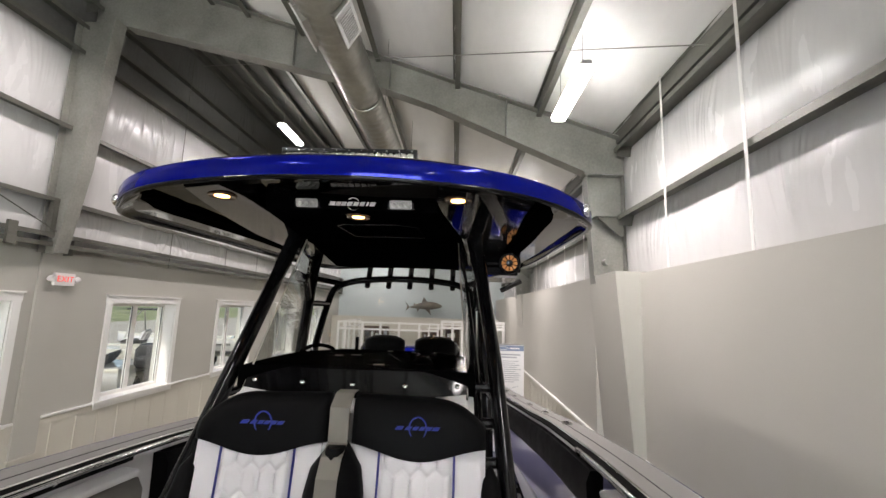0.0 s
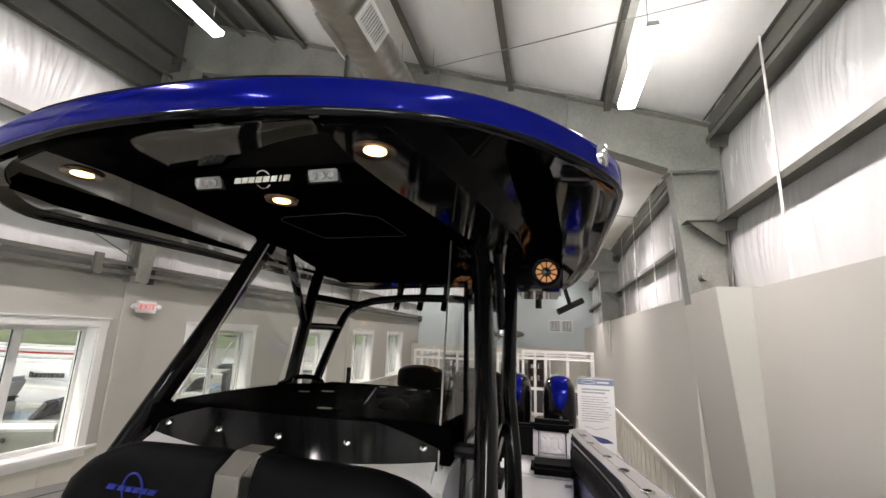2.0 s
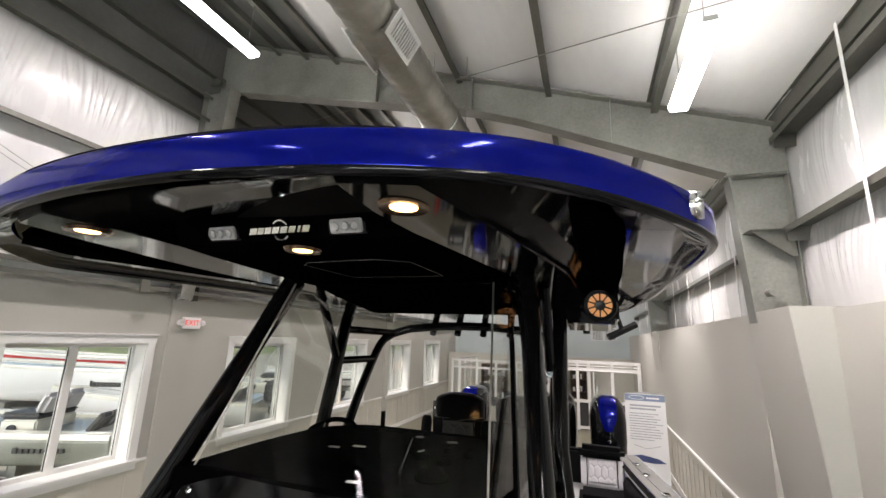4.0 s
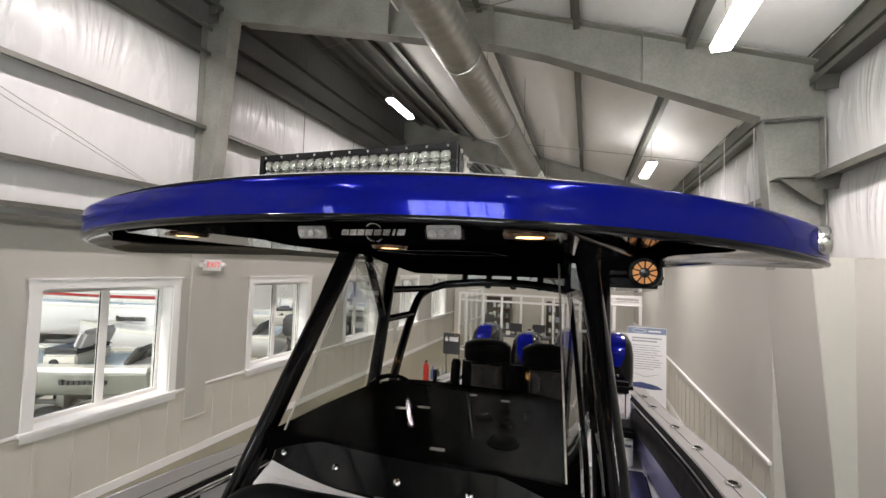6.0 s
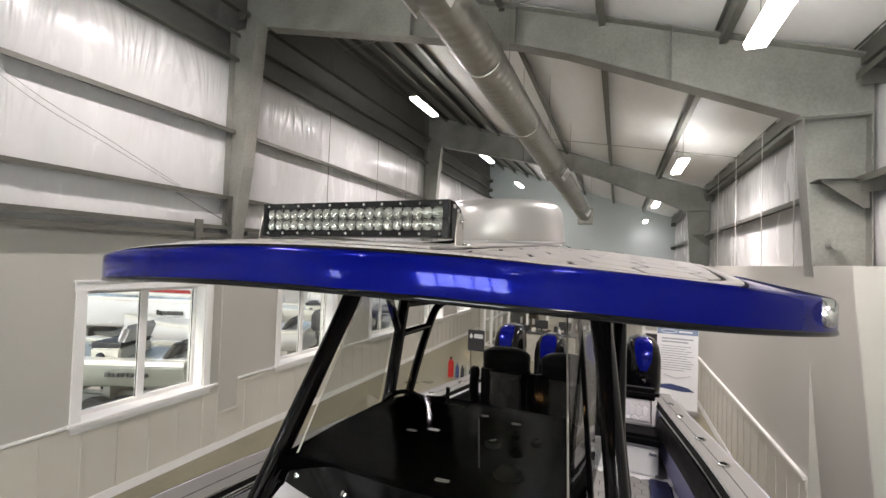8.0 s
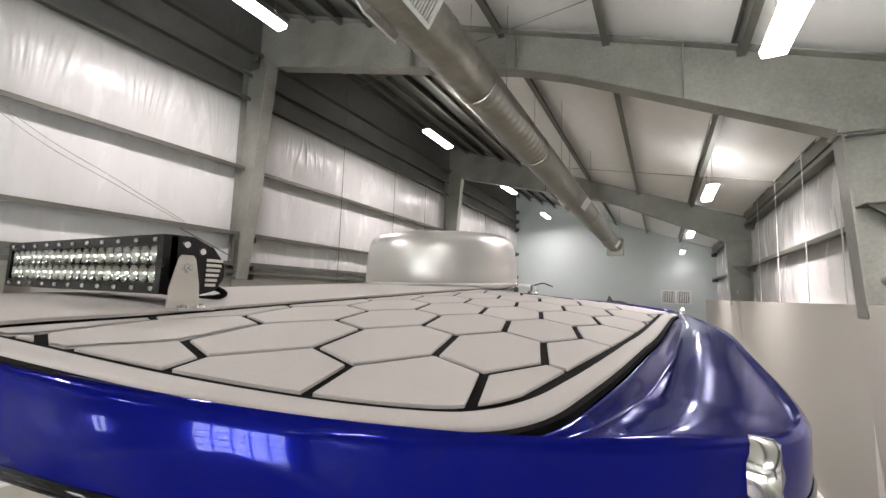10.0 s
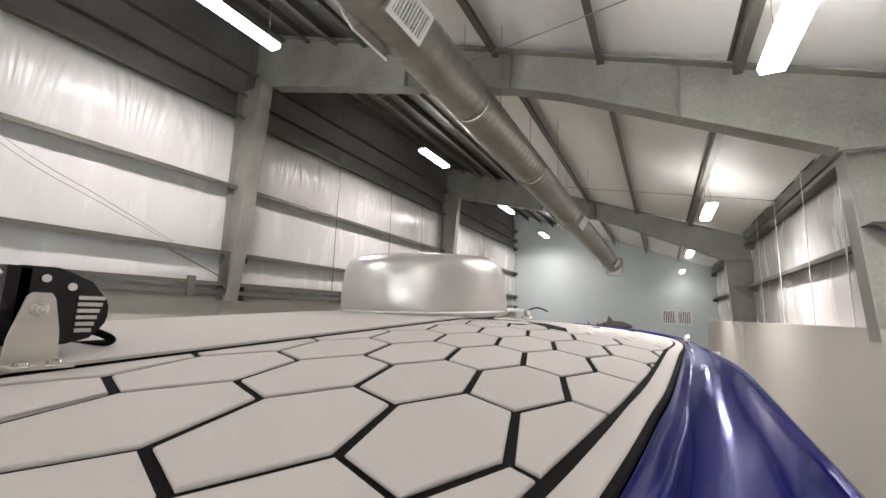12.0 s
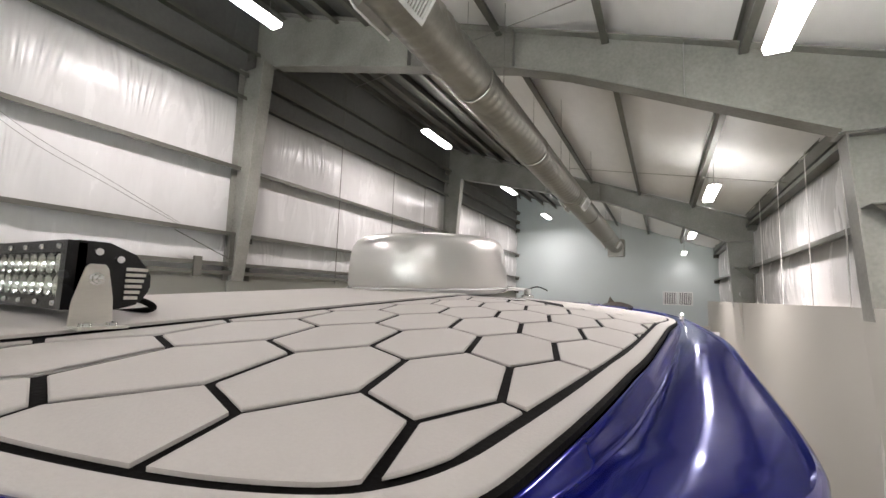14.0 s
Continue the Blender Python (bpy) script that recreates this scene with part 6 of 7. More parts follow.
# ---- hardtop ----
OUTLINE = [(0, 1.957), (0.15, 1.960), (0.3, 1.972), (0.45, 1.992), (0.58, 2.020), (0.70, 2.064), (0.80, 2.124), (0.876, 2.190), (0.940, 2.258), (0.990, 2.325), (1.026, 2.40), (1.046, 2.52), (1.060, 2.82), (1.083, 3.5), (1.06, 4.2), (1.02, 4.75), (0.94, 5.08), (0.78, 5.23), (0.4, 5.27), (0, 5.28)]
PADLINE = [(0, 1.964), (0.15, 1.966), (0.3, 1.976), (0.45, 1.998), (0.58, 2.026), (0.68, 2.060), (0.75, 2.096), (0.802, 2.140), (0.834, 2.200), (0.850, 2.29), (0.866, 2.42), (0.882, 2.58), (0.906, 2.83), (0.954, 3.6), (0.970, 4.2), (0.945, 4.75), (0.875, 5.04), (0.73, 5.14), (0.4, 5.18), (0, 5.19)]
half = spline([Vector((x, y, 0)) for x, y in OUTLINE], 6)
LINE = half[:-1] + [Vector((-p.x, p.y, 0)) for p in half[::-1]][:-1]
NL = len(LINE)
NORM = []
for i in range(NL):
    d = (LINE[(i + 1) % NL] - LINE[i - 1]).normalized()
    NORM.append(Vector((d.y, -d.x, 0)))


phalf = spline([Vector((x, y, 0)) for x, y in PADLINE], 6)
PADS = phalf[:-1] + [Vector((-p.x, p.y, 0)) for p in phalf[::-1]][:-1]
PNORM = []
for i in range(NL):
    d = (PADS[(i + 1) % NL] - PADS[i - 1]).normalized()
    PNORM.append(Vector((d.y, -d.x, 0)))


def tilt(y):
    return 0.035 * min(0.9, max(0.0, y - 2.4))


def front_y(x):
    return 1.961 + 0.155 * x * x + 0.157 * x ** 6 + 0.05 * x ** 12


def rim_top(x):
    return 3.361 - 0.065 * x * x


def rim_low(x):
    return 3.281 - 0.053 * x * x


def top_z(x, y):
    u = max(0.0, y - 2.15)
    edge = max(0.0, y - front_y(x))
    crown = (0.007 + 0.011 * (1 - math.exp(-edge / 0.08))) * max(0.0, 1 - (x / 0.95) ** 2)
    return 3.356 - 0.062 * x * x + crown + 0.050 * min(u, 1.1) - 0.022 * max(0.0, u - 1.1) - 0.004 * smoothstep(0.3, 0.68, abs(x)) * smoothstep(0.11, 0.02, edge)


def ring_at(inset, zfn):
    out = []
    for p, n_ in zip(LINE, NORM):
        q = p - n_ * inset
        out.append(Vector((q.x, q.y, zfn(q))))
    return out


def pad_ring(inset, zfn):
    out = []
    for p, n_ in zip(PADS, PNORM):
        q = p - n_ * inset
        out.append(Vector((q.x, q.y, zfn(q))))
    return out


def between(f, g):
    """A ring part of the way from the rim to the pad; g lifts it towards the pad's height."""
    out = []
    for a, p, n_ in zip(LINE, PADS, NORM):
        e = a - n_ * 0.012
        q = e.lerp(p, f)
        w = abs(n_.x) ** 1.6
        z0 = rim_top(a.x) - 0.006 * w + tilt(a.y) + 0.010 * w * math.sin(math.pi * min(1.0, f / 0.88)) ** 0.9
        z1 = top_z(p.x, p.y) - 0.004
        k = (1 - w) * f + w * g
        out.append(Vector((q.x, q.y, z0 + (z1 - z0) * k)))
    return out


SHOULDER = [0.0, 0.015, 0.035, 0.06, 0.09] + [0.13 + 0.05 * k for k in range(15)] + [0.86, 0.885, 0.91, 0.93, 0.95, 0.97, 0.985, 1.0]
ht = thing("hardtop", (0, 3.5, 3.25), "metallic blue hardtop with black underside and foam-padded roof", "hardtop")
shell = [
    ring_at(0.0030, lambda q: rim_low(q.x) + 0.004 + tilt(q.y)),
    ring_at(0.0010, lambda q: rim_low(q.x) + 0.010 + tilt(q.y)),
    ring_at(0.0002, lambda q: 0.5 * rim_low(q.x) + 0.5 * rim_top(q.x) + tilt(q.y)),
    ring_at(0.0, lambda q: rim_top(q.x) - 0.009 + tilt(q.y)),
    ring_at(0.003, lambda q: rim_top(q.x) - 0.003 + tilt(q.y)),
    ring_at(0.008, lambda q: rim_top(q.x) + tilt(q.y)),
] + [between(f, 0.20 * smoothstep(0, 0.75, f) + 0.66 * smoothstep(0.87, 1.0, f)) for f in SHOULDER]
part("shell", Mesh().loft(shell, False), M["blue"], ht, "deep metallic blue rim and shoulder", smooth=50)
lip = [ring_at(0.058, lambda q: rim_low(q.x) + 0.021 + tilt(q.y)), ring_at(0.022, lambda q: rim_low(q.x) + 0.006 + tilt(q.y)), ring_at(0.014, lambda q: rim_low(q.x) - 0.003 + tilt(q.y)), ring_at(0.0, lambda q: rim_low(q.x) + 0.0005 + tilt(q.y)), ring_at(-0.002, lambda q: rim_low(q.x) + 0.005 + tilt(q.y)), ring_at(0.0005, lambda q: rim_low(q.x) + 0.010 + tilt(q.y))]
part("lower_lip", Mesh().loft(lip, False), M["gloss"], ht, "black lower lip and inner edge", smooth=60)


def spine(q, s):
    c = Vector((0, min(4.7, max(2.5, q.y)), 0))
    return c + (Vector((q.x, q.y, 0)) - c) * s


def capped(ring, zfn, steps=(1, 0.8, 0.6, 0.4, 0.2, 0.02)):
    out = []
    for s in steps:
        r = []
        for q in ring:
            p = spine(q, s)
            r.append(Vector((p.x, p.y, zfn(p.x, p.y))))
        out.append(r)
    return out


base_ring = pad_ring(0.0, lambda q: 0)
part("pad_base", Mesh().loft([[v - Vector((0, 0, 0.005)) for v in capped(base_ring, top_z)[0]]] + capped(base_ring, lambda x, y: top_z(x, y) + 0.001), True), M["rubber"], ht, "black foam backing", smooth=60)
strip = [pad_ring(d, lambda q: top_z(q.x, q.y) + h) for d, h in ((0.006, 0.0004), (0.0065, 0.0024), (0.008, 0.0036), (0.029, 0.0036), (0.0305, 0.0024), (0.031, 0.0004))]
part("border_strip", Mesh().loft(strip, False), M["foam"], ht, "light grey foam border strip", smooth=50)

field = [(p.x, p.y) for p in pad_ring(0.0350, lambda q: 0)]


def clip(poly, inside, cross):
    out = []
    for i, p in enumerate(poly):
        q = poly[i - 1]
        if inside(p) != inside(q):
            out.append(cross(q, p))
        if inside(p):
            out.append(p)
    return out


def clip_line(poly, a, b):
    """Keeps the left of the way from a to b."""
    side = lambda p: (b[0] - a[0]) * (p[1] - a[1]) - (b[1] - a[1]) * (p[0] - a[0])

    def cross(p, q):
        u, v = side(p), side(q)
        t = u / (u - v)
        return (p[0] + (q[0] - p[0]) * t, p[1] + (q[1] - p[1]) * t)
    return clip(poly, lambda p: side(p) >= 0, cross)


def shrink(poly, d):
    n = len(poly)
    area = sum(poly[i - 1][0] * poly[i][1] - poly[i][0] * poly[i - 1][1] for i in range(n))
    if area < 0:
        poly = poly[::-1]
    out = poly
    for i in range(n):
        a, b = Vector(poly[i - 1]), Vector(poly[i])
        if (b - a).length < 1e-6:
            continue
        nrm = Vector((-(b - a).y, (b - a).x)).normalized() * d
        out = clip_line(out, tuple(a + nrm), tuple(b + nrm))
        if len(out) < 3:
            return []
    return out


def tile_mesh(poly, h0, h1, ch):
    top = shrink(poly, ch)
    if len(top) < 3:
        return None
    area = sum(poly[i - 1][0] * poly[i][1] - poly[i][0] * poly[i - 1][1] for i in range(len(poly)))
    if area < 0:
        poly = poly[::-1]
    me = Mesh()
    z = lambda p, h: Vector((p[0], p[1], top_z(p[0], p[1]) + h))
    if len(top) == len(poly):
        me.loft([[z(p, h0) for p in poly], [z(p, h1 - ch) for p in poly], [z(p, h1) for p in top]], True)
    else:
        me.loft([[z(p, h0) for p in poly], [z(p, h1) for p in poly]], True)
    return me


convex = field if sum(field[i - 1][0] * field[i][1] - field[i][0] * field[i - 1][1] for i in range(NL)) > 0 else field[::-1]


def clip_field(poly):
    for i in range(0, NL):
        if len(poly) < 3:
            return []
        poly = clip_line(poly, convex[i - 1], convex[i])
    return poly


CORE = 0.338
O, A, B = Vector((0.7262, 2.5663)), Vector((0.0993, 0.0732)), Vector((0.0036, 0.2080))
hexv = [(A + B) / 3, (2 * B - A) / 3, (B - 2 * A) / 3, -(A + B) / 3, -(2 * B - A) / 3, -(B - 2 * A) / 3]
for i in range(-40, 40):
    for j in range(-40, 50):
        c = O + A * i + B * j
        if not (0.12 < c.x < 1.1 and 1.8 < c.y < 5.35):
            continue
        poly = [tuple(c + v) for v in hexv]
        poly = clip_field(poly)
        poly = clip_line(poly, (CORE, 6), (CORE, 0)) if len(poly) > 2 else poly
        if len(poly) < 3:
            continue
        poly = shrink(poly, 0.0047)
        if len(poly) < 3 or abs(sum(poly[k - 1][0] * poly[k][1] - poly[k][0] * poly[k - 1][1] for k in range(len(poly)))) < 0.00012:
            continue
        for s in (1, -1):
            me = tile_mesh([(s * x, y) for x, y in poly], 0.0006, 0.0034, 0.0012)
            if me:
                part("roof_tile", me, M["foam"], ht, smooth=0)
core_poly = clip_line(clip_line(list(convex), (CORE - 0.006, 0), (CORE - 0.006, 6)), (-CORE + 0.006, 6), (-CORE + 0.006, 0))
ys = [p[1] for p in core_poly]
y0, y1 = min(ys) + 0.004, max(ys) - 0.004


def core_fn(h):
    def fn(u, v):
        x = (CORE - 0.009) * (2 * u - 1)
        ya = 2.008 + 0.12 * x * x
        y = ya + (5.145 - ya) * v
        return Vector((x, y, top_z(x, y) + h))
    return fn


g = Mesh().grid(core_fn(0.0036), 20, 60)
part("centre_panel", g, M["foam"], ht, "plain light grey foam centre panel", smooth=60, solid=-0.004)
for pts in ([(-0.34, 2.96), (0.16, 3.05), (0.52, 3.27), (0.52, 3.31), (0.10, 3.17), (-0.34, 3.10)], [(0.40, 3.72), (0.60, 3.28), (0.655, 3.245), (0.60, 3.50), (0.46, 3.80)], [(0.16, 3.9), (0.33, 3.66), (0.35, 3.80), (0.26, 4.0)], [(-0.34, 3.86), (-0.10, 3.9), (-0.14, 4.0), (-0.34, 3.95)]):
    me = Mesh()
    me.loft([[Vector((x, y, top_z(x, y) + h)) for x, y in pts] for h in (0.0034, 0.0050)], True)
    part("roof_inlay", me, M["rubber"], ht, "black inlaid foam stripe", smooth=0)

# underside
u0 = ring_at(0.055, lambda q: rim_low(q.x) + 0.020 + tilt(q.y))


def under_z(x, y):
    return rim_low(x) + 0.020 + 0.032 * smoothstep(1.98, 2.12, y) * smoothstep(0.86, 0.62, abs(x)) + tilt(y)


part("underside", Mesh().loft(capped(u0, under_z, (1, 0.94, 0.88, 0.8, 0.7, 0.6, 0.4, 0.2, 0.02)), False), M["gloss"], ht, "gloss black moulded underside", smooth=60)
for s in (-1, 1):
    bar = []
    for y in [2.20, 2.26] + [2.36 + 0.1 * k for k in range(22)]:
        a, b = 0.755 + 0.045 * smoothstep(2.3, 3.4, y), 0.795 + 0.07 * smoothstep(2.18, 2.42, y) + 0.05 * smoothstep(2.3, 3.4, y)
        z = rim_low(0.8) + 0.012 + tilt(y)
        bar.append([Vector((s * a, y, z)), Vector((s * b, y, z - 0.004)), Vector((s * (b - 0.006), y, z + 0.022)), Vector((s * (a + 0.006), y, z + 0.022))])
    part("flank_rail", Mesh().loft(bar, True), M["blackbox"], ht, "satin black rail along the underside", smooth=30)
# the centre box with its sloping front face, and the arms that run forward from it to the rim
box = Mesh()
rows = []
for y, w, zl, zu in ((2.332, 0.36, 3.328, 3.342), (2.366, 0.37, 3.274, 3.342), (2.376, 0.372, 3.268, 3.342), (2.50, 0.385, 3.262, 3.345), (3.1, 0.47, 3.256, 3.36), (4.5, 0.56, 3.268, 3.38), (4.62, 0.56, 3.33, 3.38)):
    rows.append([Vector((-w, y, zl)), Vector((w, y, zl)), Vector((w + 0.012, y, zu)), Vector((-w - 0.012, y, zu))])
part("centre_box", box.loft(rows, True), M["blackbox"], ht, "black electronics box", smooth=30)
rows = []
for y, w, zl in ((3.15, 0.44, 3.2525), (3.30, 0.45, 3.225), (3.72, 0.46, 3.172), (3.80, 0.46, 3.166), (3.88, 0.45, 3.20), (3.92, 0.45, 3.2525)):
    rows.append([Vector((-w, y, zl)), Vector((w, y, zl)), Vector((w + 0.01, y, 3.264)), Vector((-w - 0.01, y, 3.264))])
part("drop_box", Mesh().loft(rows, True), M["blackbox"], ht, "black sloping overhead radio box", smooth=30)
part("hatch_rim", Mesh().tube([(x, y, 3.2575) for x, y in ((-0.10, 2.62), (0.16, 2.60), (0.26, 2.66), (0.27, 2.95), (-0.12, 2.95), (-0.14, 2.66))], 0.0022, 6, closed=True), M["black"], ht, "raised hatch outline in the box")
for s in (-1, 1):
    v = [(0.385, 2.36), (0.37, 2.20), (0.385, 2.03), (0.53, 2.06), (0.575, 2.24), (0.65, 2.60), (0.72, 3.0), (0.76, 3.7), (0.74, 4.5), (0.57, 4.5), (0.485, 3.1), (0.40, 2.5)]
    lo = [Vector((s * x, y, rim_low(x) - 0.001 + 0.5 * tilt(y))) for x, y in v]
    part("arm", Mesh().loft([lo, [Vector((p.x + s * 0.0 + (0.012 * s if abs(p.x) > 0.5 and p.y < 4.4 else 0), p.y, p.z + 0.075)) for p in lo]], True), M["gloss"], ht, "gloss black underside arm", bevel=0.004, smooth=30)
for x, y, z in ((-0.450, 2.168, 3.268), (0.455, 2.168, 3.268), (0.013, 2.446, 3.258)):
    d = part("dome_light", Mesh().lathe([(0.028, -0.001), (0.049, -0.005), (0.054, 0.004), (0.044, 0.012), (0.028, 0.012)], (x, y, z), 28), M["bronze"], ht, "round dome light ring")
    part("lens", Mesh().lathe([(0.001, -0.003), (0.027, -0.003), (0.027, 0.006), (0.001, 0.006)], (x, y, z), 24), M["warm"], d, "glowing warm lens")
fm = Matrix.Translation((0, 2.357, 3.297)) @ Matrix.Rotation(radians(23), 4, "X")
for x in (-0.188, 0.213):
    mo = part("spreader_light", Mesh().box(-0.046, 0.046, -0.014, 0.01, -0.018, 0.018, Matrix.Translation((x, 0, 0)) @ fm), M["silver"], ht, "small silver three-lamp module", bevel=0.003)
    part("light_plate", Mesh().box(-0.058, 0.058, -0.006, 0.008, -0.023, 0.023, Matrix.Translation((x, 0, 0)) @ fm), M["black"], ht, bevel=0.004)
    for k in (-1, 0, 1):
        part("cell", Mesh().lathe([(0.001, 0.0), (0.009, 0.0), (0.012, 0.005), (0.0125, 0.0), (0.0125, -0.004)], n=14, m=Matrix.Translation((x, 0, 0)) @ fm @ Matrix.Translation((k * 0.028, -0.016, 0)) @ Matrix.Rotation(radians(90), 4, "X")), M["ledlens"], mo)
for k, (dx, w) in enumerate(((-0.064, 0.017), (-0.046, 0.015), (-0.029, 0.015), (-0.011, 0.016), (0.008, 0.016), (0.027, 0.015), (0.043, 0.006), (0.058, 0.016))):
    part("emblem_bar", Mesh().prism([((dx - w / 2) * 1.4 + 0.004, 0.0085), ((dx + w / 2) * 1.4 + 0.004, 0.0085), ((dx + w / 2) * 1.4 - 0.004, -0.0085), ((dx - w / 2) * 1.4 - 0.004, -0.0085)], -0.012, -0.006, "y", Matrix.Translation((0.013, 0, 0)) @ fm), M["chrome"], ht)
for a0, a1 in ((0.5, 2.4), (3.6, 5.6)):
    part("emblem_arc", Mesh().tube([Matrix.Translation((0.013, 0, 0)) @ fm @ Vector((0.026 * math.cos(a0 + (a1 - a0) * q / 9), -0.01, 0.026 * math.sin(a0 + (a1 - a0) * q / 9))) for q in range(10)], 0.003, 5), M["chrome"], ht)
for s in (-1, 1):
    nm_ = Matrix.Translation((s * 0.982, 2.300, 3.274)) @ Matrix.Rotation(radians(78 * s), 4, "Z") @ Matrix.Rotation(radians(90), 4, "X")
    nv = part("navigation_light", Mesh().lathe([(0.016, -0.020), (0.027, -0.019), (0.027, -0.003), (0.024, 0.002), (0.020, 0.002), (0.017, -0.003), (0.001, -0.004)], n=28, m=nm_), M["chrome"], ht, "round chrome navigation light")
    part("light_lens", Mesh().lathe([(0.001, -0.005), (0.016, -0.005), (0.013, 0.002), (0.001, 0.004)], n=18, m=nm_), M["tray"], nv)
    if s < 0:
        continue
    # speaker pod under the starboard flank
    pod = part("speaker_pod", Mesh().prism([(3.74, 3.31), (3.70, 3.20), (3.73, 3.13), (4.1, 3.10), (4.3, 3.15), (4.4, 3.33)], s * 0.66, s * 0.93, "x"), M["gloss"], ht, "gloss black speaker pod", bevel=0.02)
    smx = Matrix.Translation((s * 0.840, 3.680, 3.213)) @ Matrix.Rotation(radians(96), 4, "X") @ Matrix.Scale(0.84, 4)
    part("speaker_ring", Mesh().lathe([(0.066, -0.01), (0.094, -0.006), (0.100, 0.006), (0.090, 0.018), (0.068, 0.010)], n=28, m=smx, cap=False), M["black"], pod)
    part("speaker_cone", Mesh().lathe([(0.072, 0.006), (0.05, -0.004), (0.025, -0.012), (0.024, 0.004), (0.001, 0.010)], n=28, m=smx), M["litcone"], pod, "orange lit speaker cone")
    spk = Mesh()
    for k in range(10):
        a = k * math.pi / 5 + 0.3
        spk.tube([smx @ Vector((0.02 * math.cos(a), 0.02 * math.sin(a), 0.014)), smx @ Vector((0.078 * math.cos(a), 0.078 * math.sin(a), 0.014))], 0.0038, 6)
    spk.lathe([(0.001, 0.012), (0.031, 0.012), (0.027, 0.022), (0.001, 0.026)], n=16, m=smx)
    part("speaker_grille", spk, M["black"], pod)
    sm2 = Matrix.Translation((s * 0.664, 3.82, 3.215)) @ Matrix.Rotation(radians(-90 * s), 4, "Y")
    part("tweeter", Mesh().lathe([(0.03, 0.0), (0.05, 0.0), (0.045, 0.01), (0.001, 0.012)], n=18, m=sm2), M["copper"], pod)
    for y in (4.45, 4.56):
        cl = part("roof_cleat", Mesh().tube([(s * 1.0, y - 0.04, top_z(1.0, y) + 0.035), (s * 1.0, y + 0.04, top_z(1.0, y) + 0.035)], 0.007, 8).tube([(s * 1.0, y, top_z(1.0, y) - 0.02), (s * 1.0, y, top_z(1.0, y) + 0.035)], 0.009, 8), M["chrome"], ht)


for p0, p1 in [((x, 4.72, 3.06), (x, 4.86, 3.30)) for x in (-0.42, -0.21, 0.0, 0.21, 0.42)] + [((0.77, 4.95, 3.10), (0.77, 4.95, 3.30)), ((0.93, 5.05, 3.08), (1.14, 5.12, 3.188))]:
    p0, p1 = Vector(p0), Vector(p1)
    rr = part("rod_tube", Mesh().tube([p0, p1], 0.027, 12), M["black"], ht, "black angled rod holder")
    part("clamp", Mesh().tube([p0 * 0.5 + p1 * 0.5, p0 * 0.5 + p1 * 0.5 + Vector((-0.05 if p0.x > 0.5 else 0, -0.05, 0.16))], 0.018, 8), M["black"], rr)

# ---- radar, light bar, antenna ----
RX, RY = 0.068, 3.45
rz = top_z(RX, RY) - 0.010
RM = Matrix.Translation((RX, RY, rz)) @ Matrix.Rotation(radians(2.6), 4, "X")
rad = thing("radar_dome", (RX, RY, rz), "silver-grey round radar dome on the hardtop", "radar dome")
part("base", Mesh().lathe([(0.15, 0.0), (0.285, 0.010), (0.318, 0.022), (0.327, 0.034), (0.322, 0.038)], n=64, m=RM), M["gel"], rad, "pale lower pan", smooth=50)
part("cover", Mesh().lathe([(0.318, 0.039), (0.320, 0.048), (0.318, 0.095), (0.311, 0.160), (0.304, 0.190), (0.290, 0.213), (0.268, 0.226), (0.24, 0.232), (0.18, 0.237), (0.10, 0.240), (0.005, 0.242)], n=72, m=RM), M["radome"], rad, "smooth silver cover", smooth=60)
part("foot", Mesh().box(-0.14, 0.14, -0.22, 0.22, -0.004, 0.012, RM), M["rubber"], rad, smooth=0)
an = thing("roof_antenna", (0.22, 4.35, top_z(0.22, 4.35)), "small chrome and white antenna fitting on the hardtop", "antenna")
az = top_z(0.22, 4.35) + 0.011
part("mount", Mesh().lathe([(0.035, 0), (0.035, 0.012), (0.02, 0.02), (0.02, 0.05), (0.001, 0.055)], (0.22, 4.35, az), 18), M["chrome"], an)
part("arm", Mesh().tube(spline([(0.22, 4.35, az + 0.045), (0.12, 4.36, az + 0.05), (0.02, 4.36, az + 0.04)], 4), 0.010, 8), M["gel"], an)
part("whip", Mesh().tube(spline([(0.22, 4.35, az + 0.05), (0.28, 4.35, az + 0.065), (0.33, 4.37, az + 0.045)], 5), 0.004, 6), M["black"], an)

LBX0, LBX1, LBY, LBZ0, LBZ1 = -0.247, 0.290, 2.205, 3.394, 3.478
lb = thing("light_bar", (0.02, 2.25, 3.39), "black double-row LED light bar on steel brackets", "light bar")
part("housing", Mesh().prism([(LBY + 0.012, LBZ0), (LBY + 0.012, LBZ1), (LBY + 0.035, LBZ1 - 0.001), (LBY + 0.066, LBZ1 - 0.014), (LBY + 0.084, LBZ1 - 0.036), (LBY + 0.086, LBZ1 - 0.056), (LBY + 0.072, LBZ0 + 0.008), (LBY + 0.05, LBZ0)], LBX0 + 0.012, LBX1 - 0.012, "x"), M["black"], lb, "finned black housing", bevel=0.002)
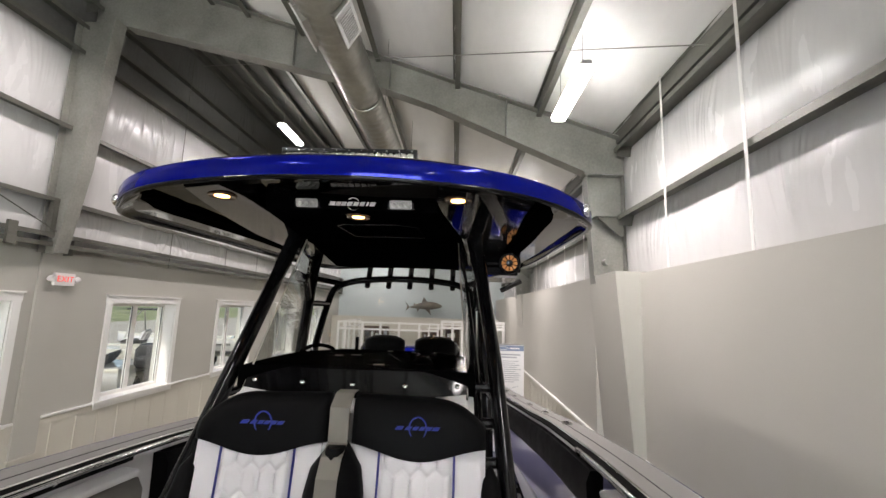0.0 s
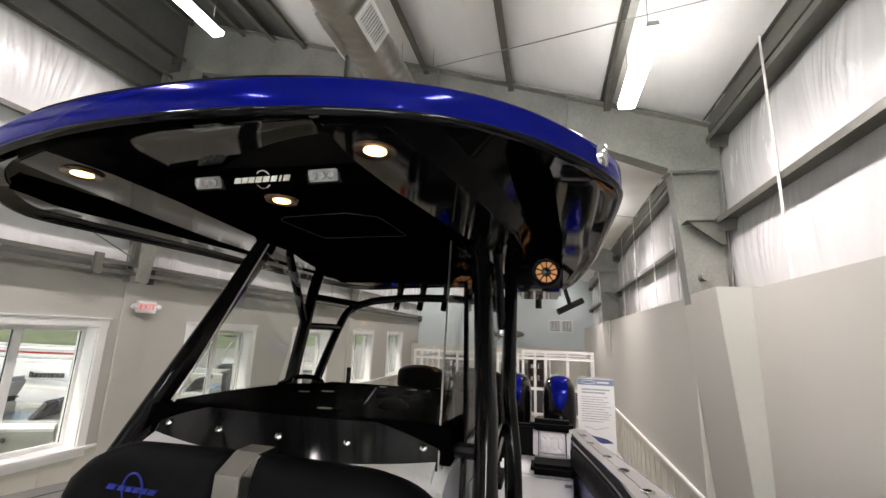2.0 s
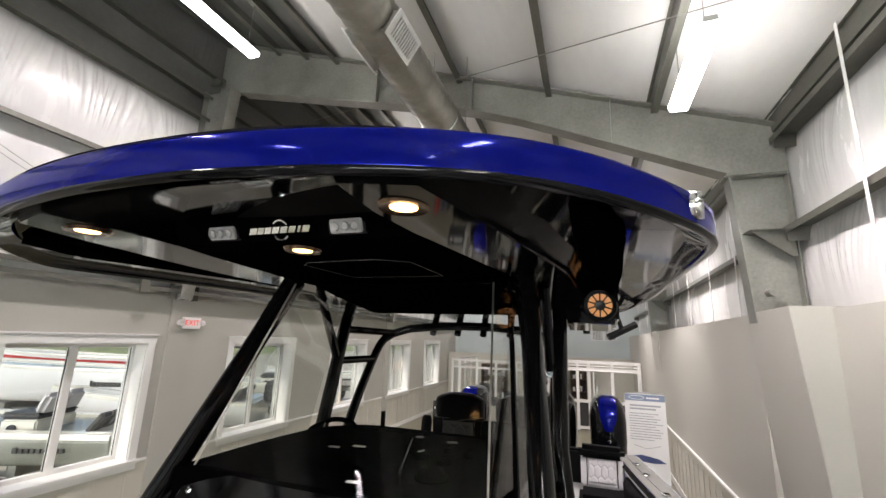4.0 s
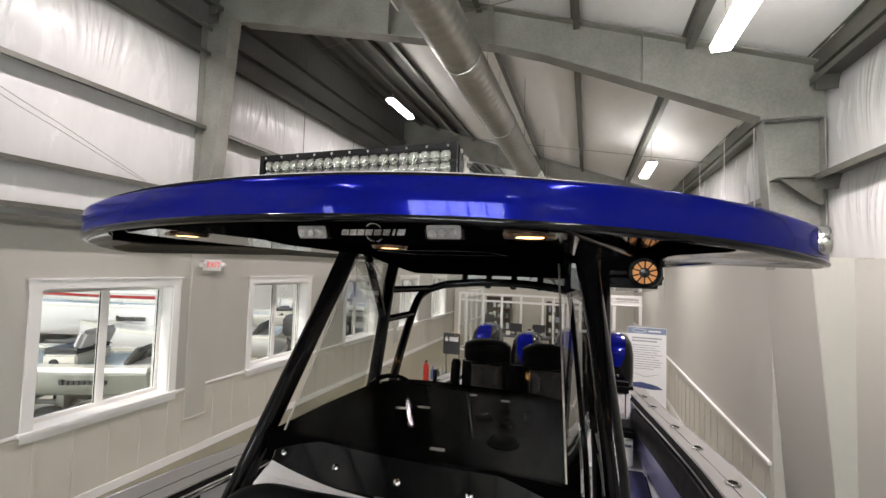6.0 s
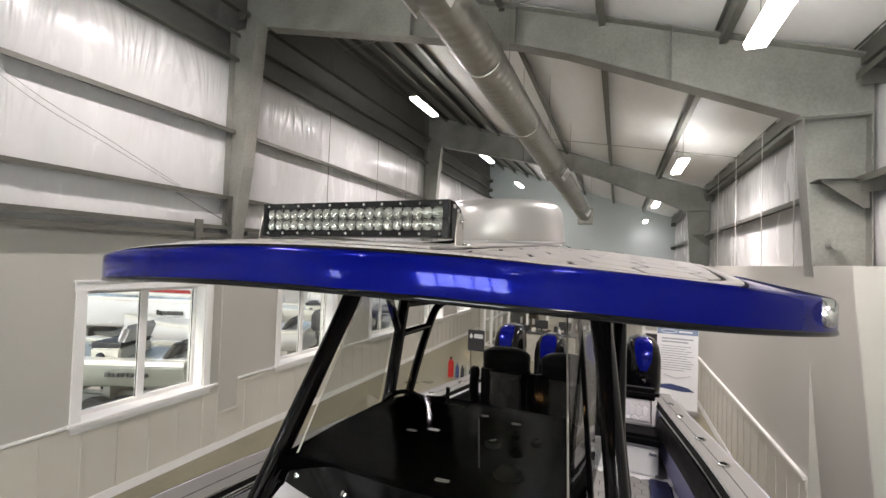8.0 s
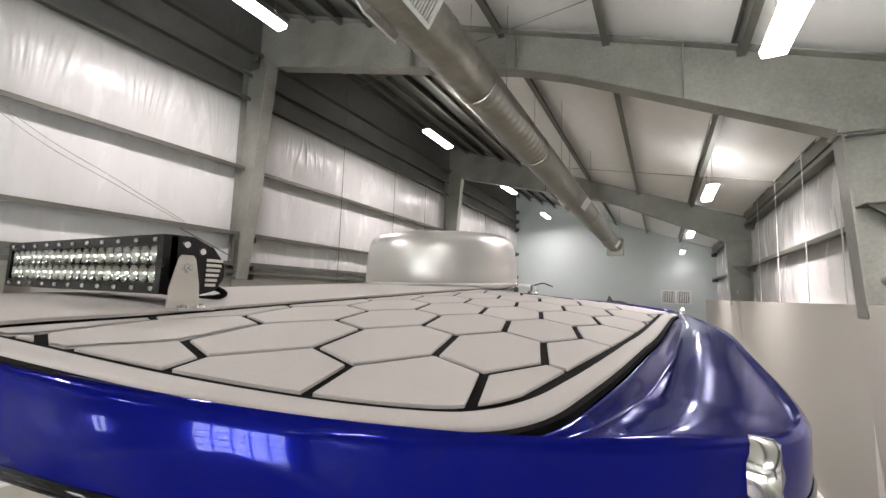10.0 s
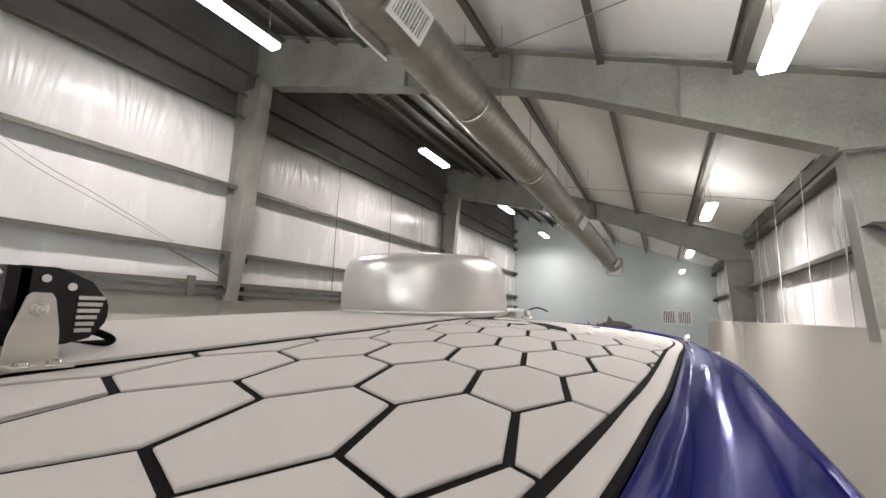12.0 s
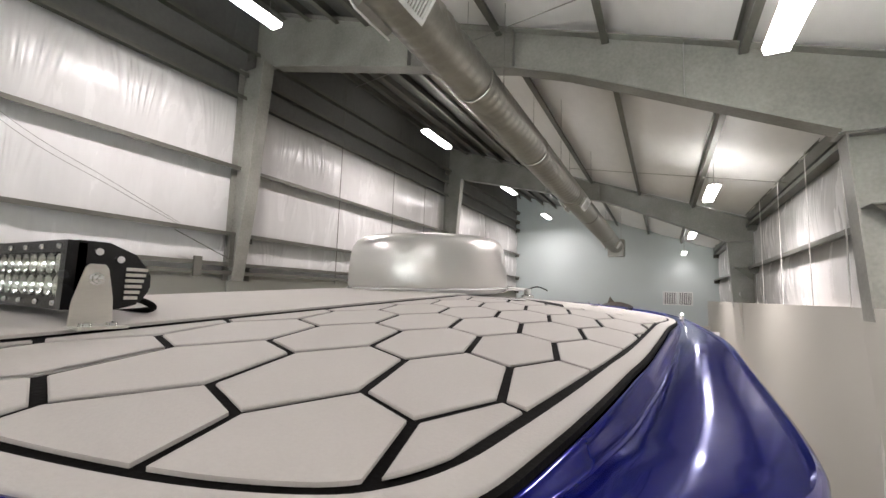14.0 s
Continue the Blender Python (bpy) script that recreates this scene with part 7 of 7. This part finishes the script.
for x in (LBX0, LBX1 - 0.012):
    part("end_cap", Mesh().prism([(LBY, LBZ0 - 0.001), (LBY, LBZ1 + 0.001), (LBY + 0.036, LBZ1 + 0.001), (LBY + 0.068, LBZ1 - 0.012), (LBY + 0.088, LBZ1 - 0.036), (LBY + 0.089, LBZ1 - 0.058), (LBY + 0.076, LBZ0 + 0.006), (LBY + 0.05, LBZ0 - 0.001)], x, x + 0.012, "x"), M["black"], lb, bevel=0.003)
    for dy, dz in ((0.024, -0.012), (0.048, -0.020)):
        part("cap_screw", Mesh().lathe([(0.001, 0), (0.0055, 0), (0.0045, 0.003), (0.001, 0.003)], n=12, m=Matrix.Translation((x + (0.012 if x > 0 else 0), LBY + dy, LBZ1 + dz)) @ Matrix.Rotation(radians(90 if x > 0 else -90), 4, "Y")), M["chrome"], lb)
for k in range(6):
    z = LBZ1 - 0.032 - 0.0075 * k
    part("cooling_fin", Mesh().box(LBX1 + 0.0005, LBX1 + 0.002, LBY + 0.056, LBY + 0.082 - 0.002 * k, z - 0.0022, z + 0.0022), M["brushed"], lb, smooth=0)
bz = Mesh().box(LBX0, LBX1, LBY - 0.008, LBY + 0.012, LBZ1 - 0.015, LBZ1).box(LBX0, LBX1, LBY - 0.008, LBY + 0.012, LBZ0, LBZ0 + 0.015).box(LBX0, LBX0 + 0.014, LBY - 0.008, LBY + 0.012, LBZ0 + 0.015, LBZ1 - 0.015).box(LBX1 - 0.014, LBX1, LBY - 0.008, LBY + 0.012, LBZ0 + 0.015, LBZ1 - 0.015)
part("bezel", bz, M["black"], lb, "black bolted bezel", smooth=0)
part("reflector_tray", Mesh().box(LBX0 + 0.014, LBX1 - 0.014, LBY + 0.004, LBY + 0.0065, LBZ0 + 0.015, LBZ1 - 0.015), M["tray"], lb, smooth=0)
part("lens_cover", Mesh().box(LBX0 + 0.014, LBX1 - 0.014, LBY - 0.006, LBY - 0.004, LBZ0 + 0.015, LBZ1 - 0.015), M["glass"], lb, smooth=0)
NLED = 20
for r in range(2):
    zc = LBZ0 + 0.0285 + 0.027 * r
    for k in range(NLED):
        xc = LBX0 + 0.027 + (LBX1 - LBX0 - 0.054) * k / (NLED - 1)
        part("led_cup", Mesh().lathe([(0.003, 0.0), (0.006, 0.001), (0.0105, 0.005), (0.0125, 0.0075), (0.0130, 0.0075), (0.0130, 0.0)], n=12, m=Matrix.Translation((xc, LBY + 0.0035, zc)) @ Matrix.Rotation(radians(90), 4, "X")), M["cup"], lb)
for k in range(11):
    xc = LBX0 + 0.02 + (LBX1 - LBX0 - 0.04) * k / 10
    for z in (LBZ0 + 0.0075, LBZ1 - 0.0075):
        part("bezel_screw", Mesh().lathe([(0.001, 0), (0.0038, 0), (0.003, 0.0022), (0.001, 0.0022)], n=10, m=Matrix.Translation((xc, LBY - 0.008, z)) @ Matrix.Rotation(radians(90), 4, "X")), M["chrome"], lb)
for s in (-1, 1):
    x = LBX1 + 0.016 if s > 0 else LBX0 - 0.016
    zb = top_z(x, 2.2) + 0.0052
    br = part("bracket", Mesh().prism([(LBY - 0.006, zb), (LBY + 0.040, zb), (LBY + 0.037, LBZ0 + 0.016), (LBY + 0.030, LBZ0 + 0.050), (LBY + 0.026, LBZ0 + 0.056), (LBY + 0.010, LBZ0 + 0.056), (LBY + 0.006, LBZ0 + 0.052), (LBY - 0.004, LBZ0 + 0.010)], x - 0.0015, x + 0.0015, "x"), M["brushed"], lb, "brushed stainless bracket", bevel=0.0006)
    part("bracket_foot", Mesh().box(min(x, x + s * 0.035), max(x, x + s * 0.035), LBY - 0.008, LBY + 0.042, zb, zb + 0.003), M["brushed"], br, smooth=0)
    part("pivot_bolt", Mesh().lathe([(0.001, 0), (0.0085, 0), (0.0085, 0.002), (0.006, 0.0025), (0.006, 0.007), (0.003, 0.0075), (0.003, 0.012), (0.001, 0.0125)], n=6, m=Matrix.Translation((x + s * 0.0015, LBY + 0.017, 3.432)) @ Matrix.Rotation(radians(90 * s), 4, "Y")), M["chrome"], br)
    for dy in (0.004, 0.030):
        part("foot_screw", Mesh().lathe([(0.001, 0), (0.007, 0), (0.006, 0.004), (0.001, 0.005)], (x + s * 0.02, LBY + dy, zb + 0.003), 10), M["chrome"], br)
part("cable", Mesh().tube(spline([(LBX1 - 0.05, LBY + 0.07, LBZ0 + 0.02), (LBX1 - 0.02, LBY + 0.098, LBZ0 + 0.006), (LBX1 - 0.04, LBY + 0.11, LBZ0 - 0.004), (LBX1 - 0.12, LBY + 0.10, LBZ0 - 0.012)], 5), 0.0045, 8), M["rubber"], lb, "black power cable")
